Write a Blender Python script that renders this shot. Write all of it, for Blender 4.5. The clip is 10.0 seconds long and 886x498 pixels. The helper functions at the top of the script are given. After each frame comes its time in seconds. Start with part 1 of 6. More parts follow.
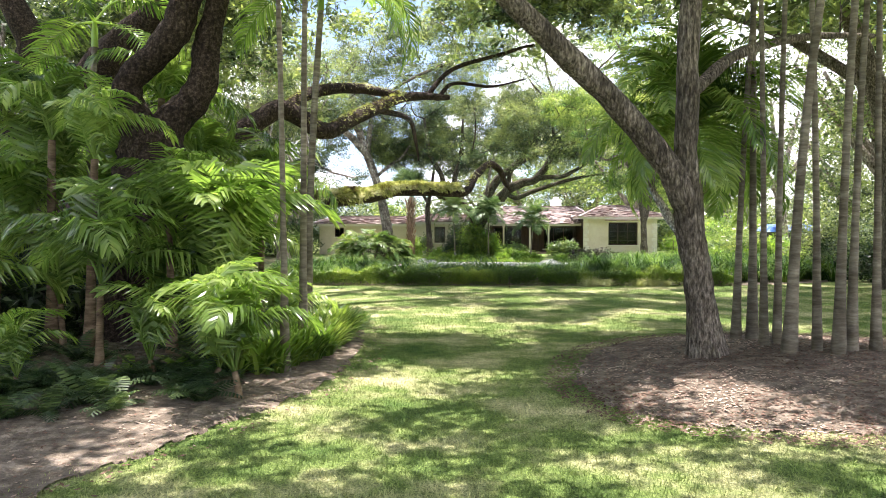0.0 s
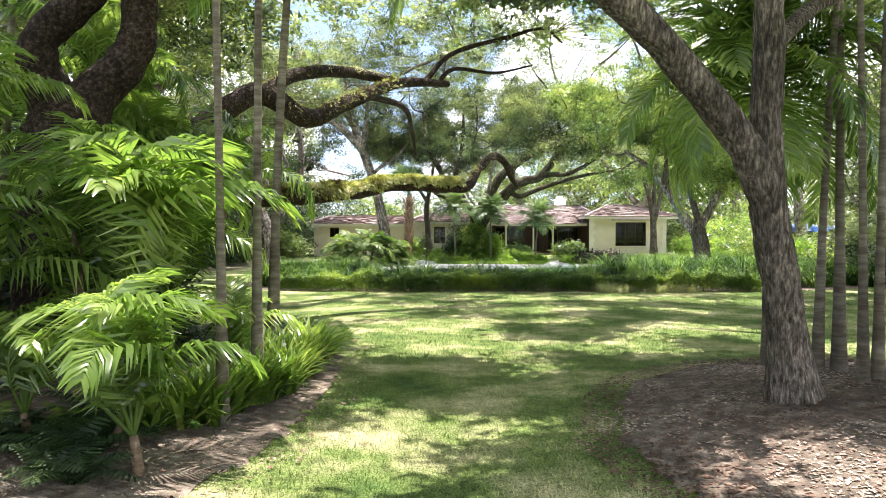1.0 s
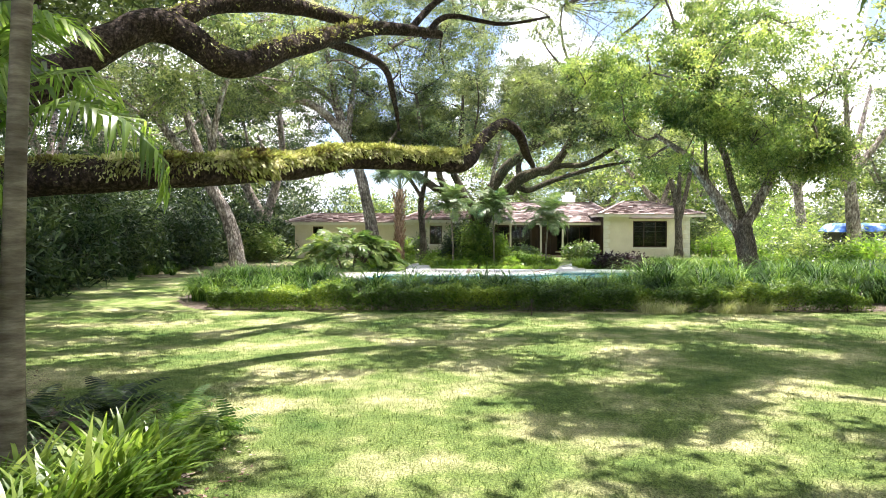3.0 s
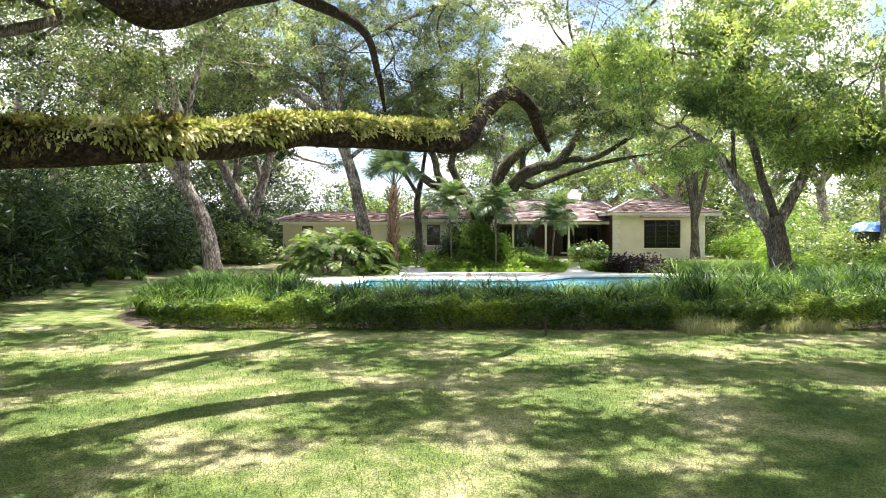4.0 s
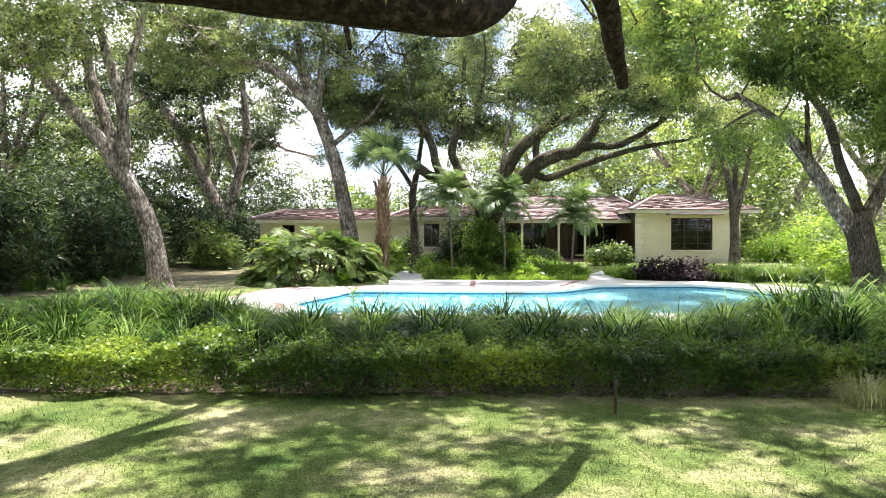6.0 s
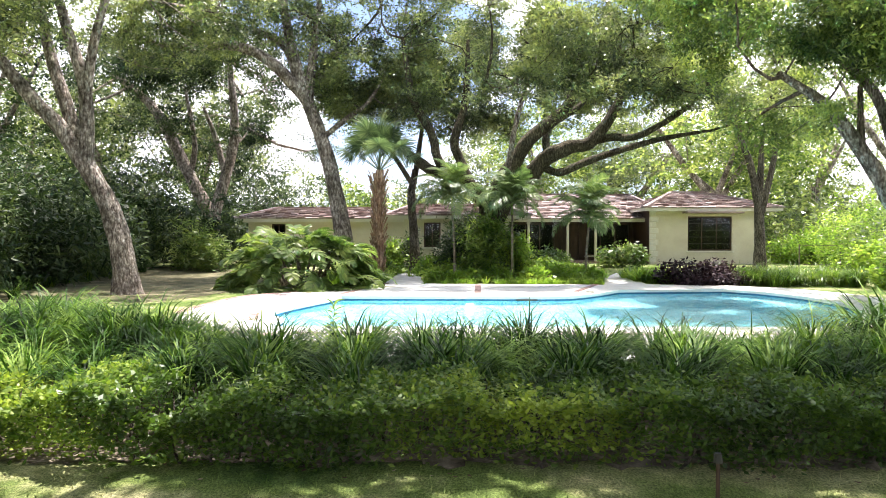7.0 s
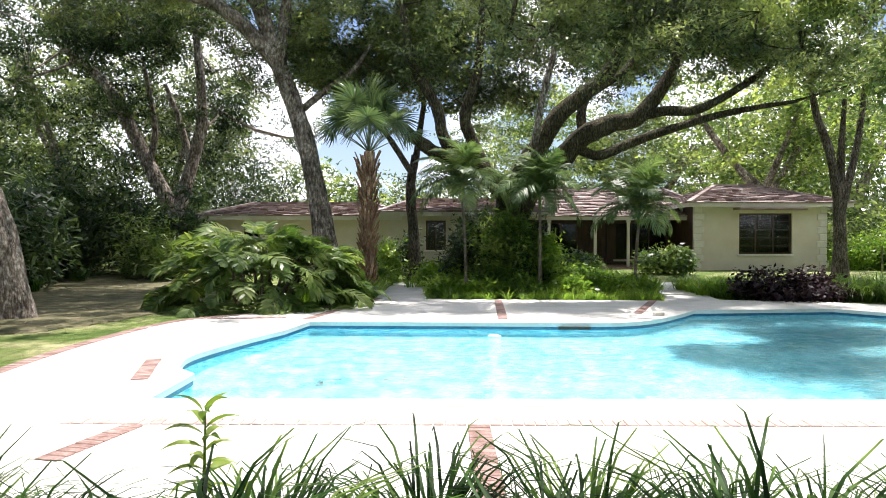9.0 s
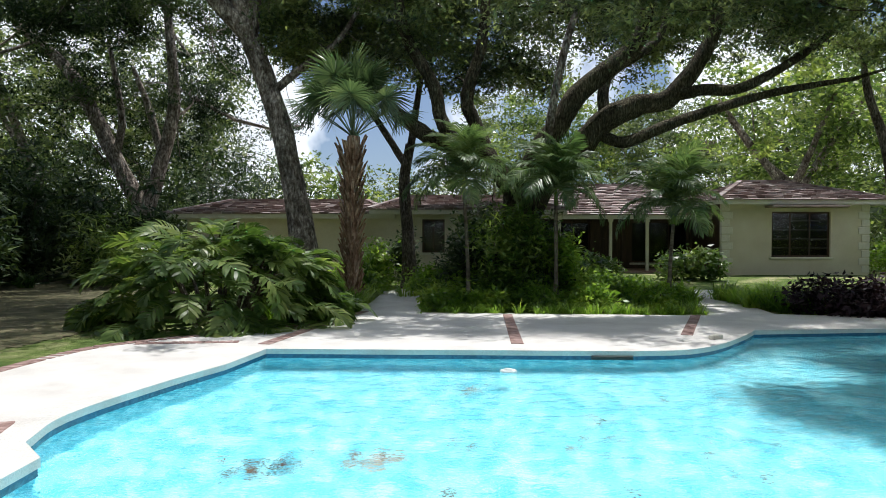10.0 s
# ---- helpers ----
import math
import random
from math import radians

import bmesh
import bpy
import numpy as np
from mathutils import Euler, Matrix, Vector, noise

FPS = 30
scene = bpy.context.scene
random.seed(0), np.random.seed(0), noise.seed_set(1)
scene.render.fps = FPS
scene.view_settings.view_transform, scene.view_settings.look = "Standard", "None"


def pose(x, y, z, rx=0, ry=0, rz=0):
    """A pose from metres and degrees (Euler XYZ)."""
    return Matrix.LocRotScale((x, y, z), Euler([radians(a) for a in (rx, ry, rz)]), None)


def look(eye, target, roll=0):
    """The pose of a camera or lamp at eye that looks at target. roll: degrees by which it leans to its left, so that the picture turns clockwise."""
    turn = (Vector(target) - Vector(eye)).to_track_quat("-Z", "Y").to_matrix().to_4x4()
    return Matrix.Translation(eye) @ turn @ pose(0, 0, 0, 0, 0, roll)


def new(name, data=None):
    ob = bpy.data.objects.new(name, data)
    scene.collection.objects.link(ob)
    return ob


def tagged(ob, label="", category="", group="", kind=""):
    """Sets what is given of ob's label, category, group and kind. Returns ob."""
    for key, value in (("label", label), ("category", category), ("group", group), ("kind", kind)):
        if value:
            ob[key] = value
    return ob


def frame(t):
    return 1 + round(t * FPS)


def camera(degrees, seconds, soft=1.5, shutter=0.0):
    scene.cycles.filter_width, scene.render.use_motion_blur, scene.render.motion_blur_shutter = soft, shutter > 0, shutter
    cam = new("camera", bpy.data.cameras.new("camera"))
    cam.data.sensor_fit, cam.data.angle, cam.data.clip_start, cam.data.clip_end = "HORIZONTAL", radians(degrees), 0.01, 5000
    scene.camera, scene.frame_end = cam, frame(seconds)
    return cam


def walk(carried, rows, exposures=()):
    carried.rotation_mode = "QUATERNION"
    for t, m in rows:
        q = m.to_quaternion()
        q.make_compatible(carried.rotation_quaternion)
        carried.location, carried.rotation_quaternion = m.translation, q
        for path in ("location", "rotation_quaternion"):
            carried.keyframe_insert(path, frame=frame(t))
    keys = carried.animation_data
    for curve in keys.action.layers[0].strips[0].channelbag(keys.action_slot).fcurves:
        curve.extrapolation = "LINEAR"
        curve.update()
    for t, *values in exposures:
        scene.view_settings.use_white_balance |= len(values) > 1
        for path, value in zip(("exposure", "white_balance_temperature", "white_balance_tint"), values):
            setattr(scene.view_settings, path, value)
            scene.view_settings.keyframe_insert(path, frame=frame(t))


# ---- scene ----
cam = camera(63.6, 10.0, 0.3)
METRES, EYE, TILT, LEAN, TURN = 28.0, 1.74, 5.4, -1.6, 0.0
ROWS = [
    (0.0, 0.0, 0.0, 0.0, -0.18, -6.58, 1.55),
    (0.5, 0.0011, 0.0399, -0.0035, -0.16, -6.58, 1.54),
    (1.0, 0.0015, 0.0832, -0.0076, -0.15, -6.56, 1.53),
    (1.5, 0.0023, 0.1297, -0.0121, -0.13, -6.55, 1.52),
    (2.0, 0.0046, 0.1791, -0.0169, -0.1, -6.55, 1.49),
    (2.5, 0.0073, 0.2309, -0.022, -0.1, -6.56, 1.46),
    (4.0, 0.0149, 0.3932, -0.0365, -0.07, -6.6, 1.53),
    (4.5, 0.0163, 0.443, -0.041, -0.04, -6.63, 1.54),
    (5.0, 0.0173, 0.4928, -0.0453, -0.04, -6.64, 1.56),
    (5.5, 0.0181, 0.5395, -0.0493, -0.0, -6.64, 1.56),
    (7.0, 0.0158, 0.6727, -0.0637, 0.05, -6.59, 1.56),
    (7.5, 0.0129, 0.7206, -0.0684, 0.04, -6.59, 1.59),
    (8.0, 0.0091, 0.7718, -0.0732, 0.05, -6.59, 1.56),
    (8.5, 0.0076, 0.8251, -0.0785, 0.08, -6.54, 1.55),
    (9.0, 0.0075, 0.8807, -0.0842, 0.09, -6.51, 1.56),
    (9.5, 0.0076, 0.9369, -0.0894, 0.07, -6.49, 1.53),
    (10.0, 0.0084, 0.9948, -0.0949, 0.06, -6.47, 1.53),
]
EXPO = [(0.0, 1.66, 6400, 17), (2.5, 1.68, 6400, 16), (4.6, 1.46, 6400, 17), (5.4, 1.52, 6400, 18), (7.0, 1.58, 6450, 18), (8.0, 1.32, 6400, 15), (8.8, 0.94, 6350, 15), (9.4, 0.38, 6250, 13), (10.0, -0.1, 6050, 10)]
walk(cam, [(t, pose(0, 0, EYE, TILT, LEAN, TURN) @ pose(METRES * x, METRES * y, METRES * z, 90 + pitch, roll, yaw)) for t, x, y, z, yaw, pitch, roll in ROWS], EXPO)

# ---- world and sun ----
SUN = Vector((0.15, 0.24, 1.0)).normalized()
world = bpy.data.worlds.new("sky")
scene.world = world
world.use_nodes = True
wn = world.node_tree
sky = wn.nodes.new("ShaderNodeTexSky")
sky.sky_type, sky.sun_disc = "NISHITA", False
sky.sun_elevation = math.asin(SUN.z)
sky.sun_rotation = math.atan2(SUN.x, SUN.y)
# bright broken cloud, closing to white haze towards the horizon
puff = wn.nodes.new("ShaderNodeTexNoise")
puff.inputs["Scale"].default_value, puff.inputs["Detail"].default_value = 3.2, 6.0
cover = wn.nodes.new("ShaderNodeValToRGB")
cover.color_ramp.elements[0].position, cover.color_ramp.elements[1].position = 0.485, 0.535
haze = wn.nodes.new("ShaderNodeMix")
haze.data_type = "RGBA"
haze.inputs[7].default_value = (19.0, 19.3, 19.8, 1)
skyway = wn.nodes.new("ShaderNodeTexCoord")
wn.links.new(skyway.outputs["Generated"], puff.inputs["Vector"])
wn.links.new(puff.outputs["Fac"], cover.inputs[0])
rise = wn.nodes.new("ShaderNodeSeparateXYZ")
wn.links.new(skyway.outputs["Generated"], rise.inputs[0])
low = wn.nodes.new("ShaderNodeMapRange")
low.inputs["From Min"].default_value, low.inputs["From Max"].default_value = 0.10, 0.48
low.inputs["To Min"].default_value, low.inputs["To Max"].default_value = 0.2, 0.0
wn.links.new(rise.outputs["Z"], low.inputs["Value"])
white = wn.nodes.new("ShaderNodeMath")
white.operation, white.use_clamp = "ADD", True
wn.links.new(cover.outputs[0], white.inputs[0])
wn.links.new(low.outputs["Result"], white.inputs[1])
wn.links.new(white.outputs[0], haze.inputs[0])
deep = wn.nodes.new("ShaderNodeMix")
deep.data_type, deep.blend_type = "RGBA", "MULTIPLY"
deep.inputs[0].default_value = 1.0
deep.inputs[7].default_value = (0.78, 1.05, 1.35, 1)
wn.links.new(sky.outputs[0], deep.inputs[6])
wn.links.new(deep.outputs[2], haze.inputs[6])
wn.links.new(haze.outputs[2], wn.nodes["Background"].inputs[0])
wn.nodes["Background"].inputs[1].default_value = 0.062
sun = new("sun", bpy.data.lights.new("sun", "SUN"))
sun.data.energy, sun.data.angle, sun.data.color = 5.0, radians(0.55), (1.0, 0.95, 0.86)
sun.matrix_world = look(SUN * 60, (0, 0, 0))

RNG = np.random.default_rng(7)


# ---- materials ----
def nodes_of(name):
    m = bpy.data.materials.new(name)
    m.use_nodes = True
    nt = m.node_tree
    return m, nt, nt.nodes["Principled BSDF"], nt.nodes["Material Output"]


def ramp_node(nt, stops, fac):
    r = nt.nodes.new("ShaderNodeValToRGB")
    el = r.color_ramp.elements
    while len(el) < len(stops):
        el.new(0.5)
    for e, (p, c) in zip(el, stops):
        e.position, e.color = p, (*c, 1)
    nt.links.new(fac, r.inputs[0])
    return r.outputs[0]


def noise_node(nt, scale, detail=4.0, stretch=(1, 1, 1), rough=0.6):
    tc = nt.nodes.new("ShaderNodeNewGeometry")
    mp = nt.nodes.new("ShaderNodeMapping")
    mp.inputs["Scale"].default_value = stretch
    nt.links.new(tc.outputs["Position"], mp.inputs["Vector"])
    n = nt.nodes.new("ShaderNodeTexNoise")
    n.inputs["Scale"].default_value, n.inputs["Detail"].default_value, n.inputs["Roughness"].default_value = scale, detail, rough
    nt.links.new(mp.outputs[0], n.inputs["Vector"])
    return n.outputs["Fac"]


def mixed(nt, a, b, fac, mode="MIX"):
    m = nt.nodes.new("ShaderNodeMix")
    m.data_type, m.blend_type = "RGBA", mode
    if isinstance(fac, float):
        m.inputs[0].default_value = fac
    else:
        nt.links.new(fac, m.inputs[0])
    nt.links.new(a, m.inputs[6])
    nt.links.new(b, m.inputs[7])
    return m.outputs[2]


def bump(nt, bsdf, height, strength=0.4, distance=0.02):
    b = nt.nodes.new("ShaderNodeBump")
    b.inputs["Strength"].default_value, b.inputs["Distance"].default_value = strength, distance
    nt.links.new(height, b.inputs["Height"])
    nt.links.new(b.outputs[0], bsdf.inputs["Normal"])


def surface(name, stops, scale=4.0, rough=0.8, fine=40.0, bumpy=0.3, depth=0.01, stretch=(1, 1, 1), spec=0.3):
    """A matt surface: a coarse noise through a colour ramp, fine grain over it, and relief."""
    m, nt, b, out = nodes_of(name)
    coarse = noise_node(nt, scale, 5, stretch)
    grain = noise_node(nt, fine, 3, stretch)
    col = ramp_node(nt, stops, coarse)
    dark = ramp_node(nt, [(0.3, (0.72, 0.72, 0.72)), (0.7, (1.12, 1.12, 1.12))], grain)
    nt.links.new(mixed(nt, col, dark, 0.8, "MULTIPLY"), b.inputs["Base Color"])
    b.inputs["Roughness"].default_value = rough
    b.inputs["Specular IOR Level"].default_value = spec
    bump(nt, b, grain, bumpy, depth)
    return m


def leafy(name, stops, rough=0.42, translucent=0.4, spec=0.4, glow=1.6, patch=0.7):
    """Leaves: a colour for each leaf, drifting from clump to clump, and light through the blade."""
    m, nt, b, out = nodes_of(name)
    g = nt.nodes.new("ShaderNodeNewGeometry")
    # Strong clump drift also puts lit and shaded clumps into the leaf colour.
    drift = noise_node(nt, patch, 2)
    add = nt.nodes.new("ShaderNodeMath")
    add.operation = "MULTIPLY_ADD"
    add.inputs[1].default_value = 0.42
    nt.links.new(g.outputs["Random Per Island"], add.inputs[0])
    sub = nt.nodes.new("ShaderNodeMath")
    sub.operation = "MULTIPLY_ADD"
    sub.inputs[1].default_value, sub.inputs[2].default_value = 2.0, -0.71
    nt.links.new(drift, sub.inputs[0])
    nt.links.new(sub.outputs[0], add.inputs[2])
    col = ramp_node(nt, stops, add.outputs[0])
    nt.links.new(col, b.inputs["Base Color"])
    b.inputs["Roughness"].default_value = rough
    b.inputs["Specular IOR Level"].default_value = spec
    tr = nt.nodes.new("ShaderNodeBsdfTranslucent")
    warm = nt.nodes.new("ShaderNodeMix")
    warm.data_type, warm.blend_type = "RGBA", "MULTIPLY"
    warm.inputs[0].default_value = 1.0
    warm.inputs[7].default_value = (glow, glow * 1.05, glow * 0.60, 1)
    nt.links.new(col, warm.inputs[6])
    nt.links.new(warm.outputs[2], tr.inputs["Color"])
    mx = nt.nodes.new("ShaderNodeMixShader")
    mx.inputs[0].default_value = translucent
    nt.links.new(b.outputs[0], mx.inputs[1])
    nt.links.new(tr.outputs[0], mx.inputs[2])
    nt.links.new(mx.outputs[0], out.inputs["Surface"])
    return m


def bark(name, stops, scale=5.0, ridge=14.0, stretch=(1, 1, 0.22), strength=0.9, cracks=0.0, patchy=0.3):
    """Bark: furrows drawn out along the stem, lichen drifts, and plates between cracks where it is old."""
    m, nt, b, out = nodes_of(name)
    big = noise_node(nt, scale * 0.35, 4)
    fur = noise_node(nt, ridge, 5, stretch, 0.7)
    col = ramp_node(nt, stops, fur)
    lichen = ramp_node(nt, [(0.38, (1.05 - patchy, 1.04 - patchy, 1.02 - patchy)), (0.64, (1.05 + patchy, 1.05 + patchy, 1.03 + patchy))], big)
    shade = mixed(nt, col, lichen, 1.0, "MULTIPLY")
    height = fur
    if cracks:
        at = nt.nodes.new("ShaderNodeTexCoord")
        wide = nt.nodes.new("ShaderNodeMapping")
        wide.inputs["Scale"].default_value = (1, 1, 0.17)
        nt.links.new(at.outputs["Object"], wide.inputs["Vector"])
        warp = nt.nodes.new("ShaderNodeMix")
        warp.data_type, warp.blend_type = "VECTOR", "MIX"
        warp.inputs[0].default_value = 0.14
        rough = nt.nodes.new("ShaderNodeTexNoise")
        rough.inputs["Scale"].default_value = 9.0
        nt.links.new(wide.outputs[0], warp.inputs[4])
        nt.links.new(rough.outputs["Color"], warp.inputs[5])
        cell = nt.nodes.new("ShaderNodeTexVoronoi")
        cell.feature = "DISTANCE_TO_EDGE"
        cell.inputs["Scale"].default_value = cracks
        nt.links.new(warp.outputs[1], cell.inputs["Vector"])
        plate = ramp_node(nt, [(0.0, (0.28, 0.26, 0.24)), (0.14, (0.85, 0.84, 0.83)), (0.4, (1.3, 1.28, 1.25))], cell.outputs["Distance"])
        shade = mixed(nt, shade, plate, 0.38, "MULTIPLY")
        height = mixed(nt, plate, fur, 0.6)
    nt.links.new(shade, b.inputs["Base Color"])
    b.inputs["Roughness"].default_value = 0.9
    b.inputs["Specular IOR Level"].default_value = 0.15
    bump(nt, b, height, strength, 0.05)
    return m


LAWN_STOPS = [(0.30, (0.058, 0.122, 0.024)), (0.48, (0.16, 0.222, 0.06)), (0.66, (0.48, 0.46, 0.25))]


def lawn_material():
    """Mown grass: green and dry drifts, tussocks, and blade-fine grain."""
    m, nt, b, out = nodes_of("lawn")
    col = ramp_node(nt, LAWN_STOPS, noise_node(nt, 0.8, 6))
    mid = ramp_node(nt, [(0.32, (0.62, 0.66, 0.58)), (0.68, (1.25, 1.2, 1.25))], noise_node(nt, 6.0, 4, (1, 0.7, 1)))
    fine = noise_node(nt, 55.0, 4, (1, 0.6, 1), 0.75)
    grain = ramp_node(nt, [(0.36, (0.35, 0.38, 0.32)), (0.5, (1.0, 1.0, 1.0)), (0.64, (1.75, 1.65, 1.7))], fine)
    nt.links.new(mixed(nt, mixed(nt, col, mid, 1.0, "MULTIPLY"), grain, 0.9, "MULTIPLY"), b.inputs["Base Color"])
    b.inputs["Roughness"].default_value = 0.95
    b.inputs["Specular IOR Level"].default_value = 0.2
    bump(nt, b, fine, 1.0, 0.04)
    return m


def blade_material():
    """Single blades, in the lawn's own drifts of green and straw."""
    m, nt, b, out = nodes_of("lawn_blades")
    g = nt.nodes.new("ShaderNodeNewGeometry")
    col = ramp_node(nt, LAWN_STOPS, noise_node(nt, 0.8, 6))
    each = ramp_node(nt, [(0.0, (0.75, 0.8, 0.7)), (1.0, (1.6, 1.5, 1.45))], g.outputs["Random Per Island"])
    nt.links.new(mixed(nt, col, each, 1.0, "MULTIPLY"), b.inputs["Base Color"])
    b.inputs["Roughness"].default_value = 0.6
    b.inputs["Specular IOR Level"].default_value = 0.2
    return m


M_LAWN = lawn_material()
M_BLADE = blade_material()
M_SOIL = surface("leaf_mulch", [(0.3, (0.062, 0.048, 0.036)), (0.5, (0.15, 0.118, 0.09)), (0.75, (0.36, 0.30, 0.24))], 6, 0.95, 45, 0.9, 0.03)
M_DRYGROUND = surface("dry_ground", [(0.3, (0.055, 0.06, 0.028)), (0.5, (0.13, 0.125, 0.065)), (0.72, (0.27, 0.23, 0.14))], 2.0, 0.95, 35, 0.9, 0.03)
M_LITTER = leafy("dry_leaves", [(0.1, (0.06, 0.03, 0.02)), (0.5, (0.17, 0.10, 0.072)), (0.9, (0.52, 0.41, 0.33))], 0.7, 0.1, 0.2, 1.0, 1.0)
M_OAKBARK = bark("oak_bark", [(0.34, (0.035, 0.028, 0.022)), (0.5, (0.125, 0.105, 0.086)), (0.68, (0.33, 0.285, 0.24))], 5.0, 28.0, (1, 1, 0.3), 1.0, 20.0, 0.35)
M_MOSSBARK = bark("mossy_oak_bark", [(0.34, (0.022, 0.019, 0.013)), (0.5, (0.075, 0.066, 0.045)), (0.68, (0.21, 0.19, 0.13))], 5.0, 28.0, (1, 1, 0.3), 1.0, 20.0, 0.4)
M_PALEBARK = bark("pale_bark", [(0.34, (0.075, 0.058, 0.048)), (0.5, (0.25, 0.21, 0.18)), (0.66, (0.58, 0.53, 0.48))], 7.0, 14.0, (1, 1, 0.5), 1.0, 11.0, 0.5)
M_DARKBARK = bark("dark_bark", [(0.32, (0.010, 0.007, 0.006)), (0.5, (0.034, 0.024, 0.019)), (0.7, (0.12, 0.09, 0.068))], 5.0, 20.0, (1, 1, 1), 1.0, 12.0)
M_PALMBARK = bark("palm_bark", [(0.3, (0.075, 0.062, 0.046)), (0.5, (0.145, 0.125, 0.095)), (0.75, (0.27, 0.245, 0.20))], 5, 5, (0.6, 0.6, 3.0), 0.25)
M_YOUNGSTEM = bark("young_palm_stem", [(0.3, (0.05, 0.035, 0.024)), (0.5, (0.13, 0.092, 0.06)), (0.75, (0.24, 0.18, 0.13))], 5, 6, (0.6, 0.6, 3.0), 0.3)
M_BOOTS = bark("palm_boots", [(0.3, (0.07, 0.036, 0.022)), (0.5, (0.27, 0.165, 0.105)), (0.75, (0.62, 0.48, 0.36))], 6, 12)
M_OAKLEAF = leafy("oak_leaves", [(0.1, (0.026, 0.042, 0.021)), (0.45, (0.095, 0.128, 0.054)), (0.9, (0.30, 0.335, 0.14))], 0.29, 0.42, 0.65, 1.85)
M_LIMELEAF = leafy("lime_leaves", [(0.1, (0.032, 0.06, 0.018)), (0.5, (0.11, 0.16, 0.044)), (0.9, (0.35, 0.385, 0.135))], 0.32, 0.52, 0.6, 2.0)
# Dark evergreen green, pushed darker to hold deep shade in the colour.
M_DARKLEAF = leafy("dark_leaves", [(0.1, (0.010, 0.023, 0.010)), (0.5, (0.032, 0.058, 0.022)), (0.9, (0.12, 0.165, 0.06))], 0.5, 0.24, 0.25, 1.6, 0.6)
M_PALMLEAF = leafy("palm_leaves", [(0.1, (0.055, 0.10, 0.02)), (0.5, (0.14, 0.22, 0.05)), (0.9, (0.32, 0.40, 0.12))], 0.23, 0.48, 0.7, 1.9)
# Two darker copies of the palm leaf, for fronds that stand in shade.
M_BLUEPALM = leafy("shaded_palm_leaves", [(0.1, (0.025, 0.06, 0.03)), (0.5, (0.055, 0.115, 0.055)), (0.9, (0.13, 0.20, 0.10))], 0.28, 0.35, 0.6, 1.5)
M_SHADEPALM = leafy("deep_shade_palm_leaves", [(0.1, (0.011, 0.030, 0.010)), (0.5, (0.028, 0.060, 0.020)), (0.9, (0.075, 0.12, 0.042))], 0.3, 0.2, 0.5, 1.4)
M_FANLEAF = leafy("fan_leaves", [(0.1, (0.035, 0.065, 0.035)), (0.5, (0.10, 0.15, 0.08)), (0.9, (0.24, 0.30, 0.17))], 0.32, 0.35, 0.5, 1.5)
M_BEDPALM = leafy("feathery_palm_leaves", [(0.1, (0.045, 0.085, 0.035)), (0.5, (0.105, 0.165, 0.072)), (0.9, (0.24, 0.30, 0.14))], 0.35, 0.42, 0.4, 1.7)
M_HEDGE = leafy("hedge_leaves", [(0.1, (0.028, 0.058, 0.011)), (0.5, (0.088, 0.16, 0.025)), (0.9, (0.30, 0.37, 0.06))], 0.42, 0.34, 0.35, 1.7, 0.7)
M_LILY = leafy("lily_grass", [(0.15, (0.007, 0.024, 0.004)), (0.5, (0.040, 0.105, 0.014)), (0.85, (0.21, 0.32, 0.06))], 0.48, 0.24, 0.18, 1.5, 1.3)
M_PALEGRASS = leafy("pale_grass", [(0.1, (0.14, 0.17, 0.07)), (0.5, (0.30, 0.31, 0.16)), (0.9, (0.52, 0.50, 0.33))], 0.5, 0.4, 0.25)
M_FERN = leafy("fern_leaves", [(0.05, (0.045, 0.03, 0.018)), (0.26, (0.15, 0.12, 0.05)), (0.48, (0.25, 0.275, 0.08)), (0.72, (0.44, 0.44, 0.20)), (0.95, (0.68, 0.62, 0.46))], 0.5, 0.38, 0.3, 1.5, 1.6)
M_BEDLEAF = leafy("bed_leaves", [(0.1, (0.06, 0.12, 0.016)), (0.5, (0.15, 0.25, 0.035)), (0.9, (0.32, 0.40, 0.085))], 0.36, 0.5, 0.45, 1.9)
M_LANCE = leafy("lance_leaves", [(0.1, (0.035, 0.075, 0.012)), (0.5, (0.105, 0.18, 0.03)), (0.9, (0.27, 0.34, 0.08))], 0.36, 0.4, 0.4, 1.7, 1.2)
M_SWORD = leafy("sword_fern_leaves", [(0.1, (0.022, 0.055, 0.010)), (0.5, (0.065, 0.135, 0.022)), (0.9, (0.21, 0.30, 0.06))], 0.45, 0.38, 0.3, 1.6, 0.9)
M_PHILO = leafy("glossy_leaves", [(0.1, (0.042, 0.082, 0.018)), (0.5, (0.105, 0.168, 0.040)), (0.9, (0.27, 0.32, 0.10))], 0.38, 0.36, 0.4, 1.7, 0.8)
M_MAGENTA = leafy("magenta_petals", [(0.1, (0.06, 0.09, 0.03)), (0.42, (0.25, 0.04, 0.10)), (0.9, (0.62, 0.10, 0.27))], 0.5, 0.35, 0.3, 1.4, 3.0)
M_PURPLE = leafy("purple_leaves", [(0.1, (0.014, 0.008, 0.012)), (0.5, (0.035, 0.018, 0.026)), (0.9, (0.08, 0.05, 0.05))], 0.55, 0.2, 0.22, 1.2)
M_DECK = surface("pale_concrete", [(0.3, (0.62, 0.58, 0.55)), (0.5, (0.70, 0.67, 0.64)), (0.7, (0.78, 0.75, 0.72))], 1.5, 0.85, 60, 0.15, 0.004)
M_BRICK = surface("red_brick", [(0.3, (0.20, 0.115, 0.10)), (0.5, (0.34, 0.225, 0.20)), (0.7, (0.50, 0.36, 0.33))], 7, 0.9, 50, 0.3, 0.006)
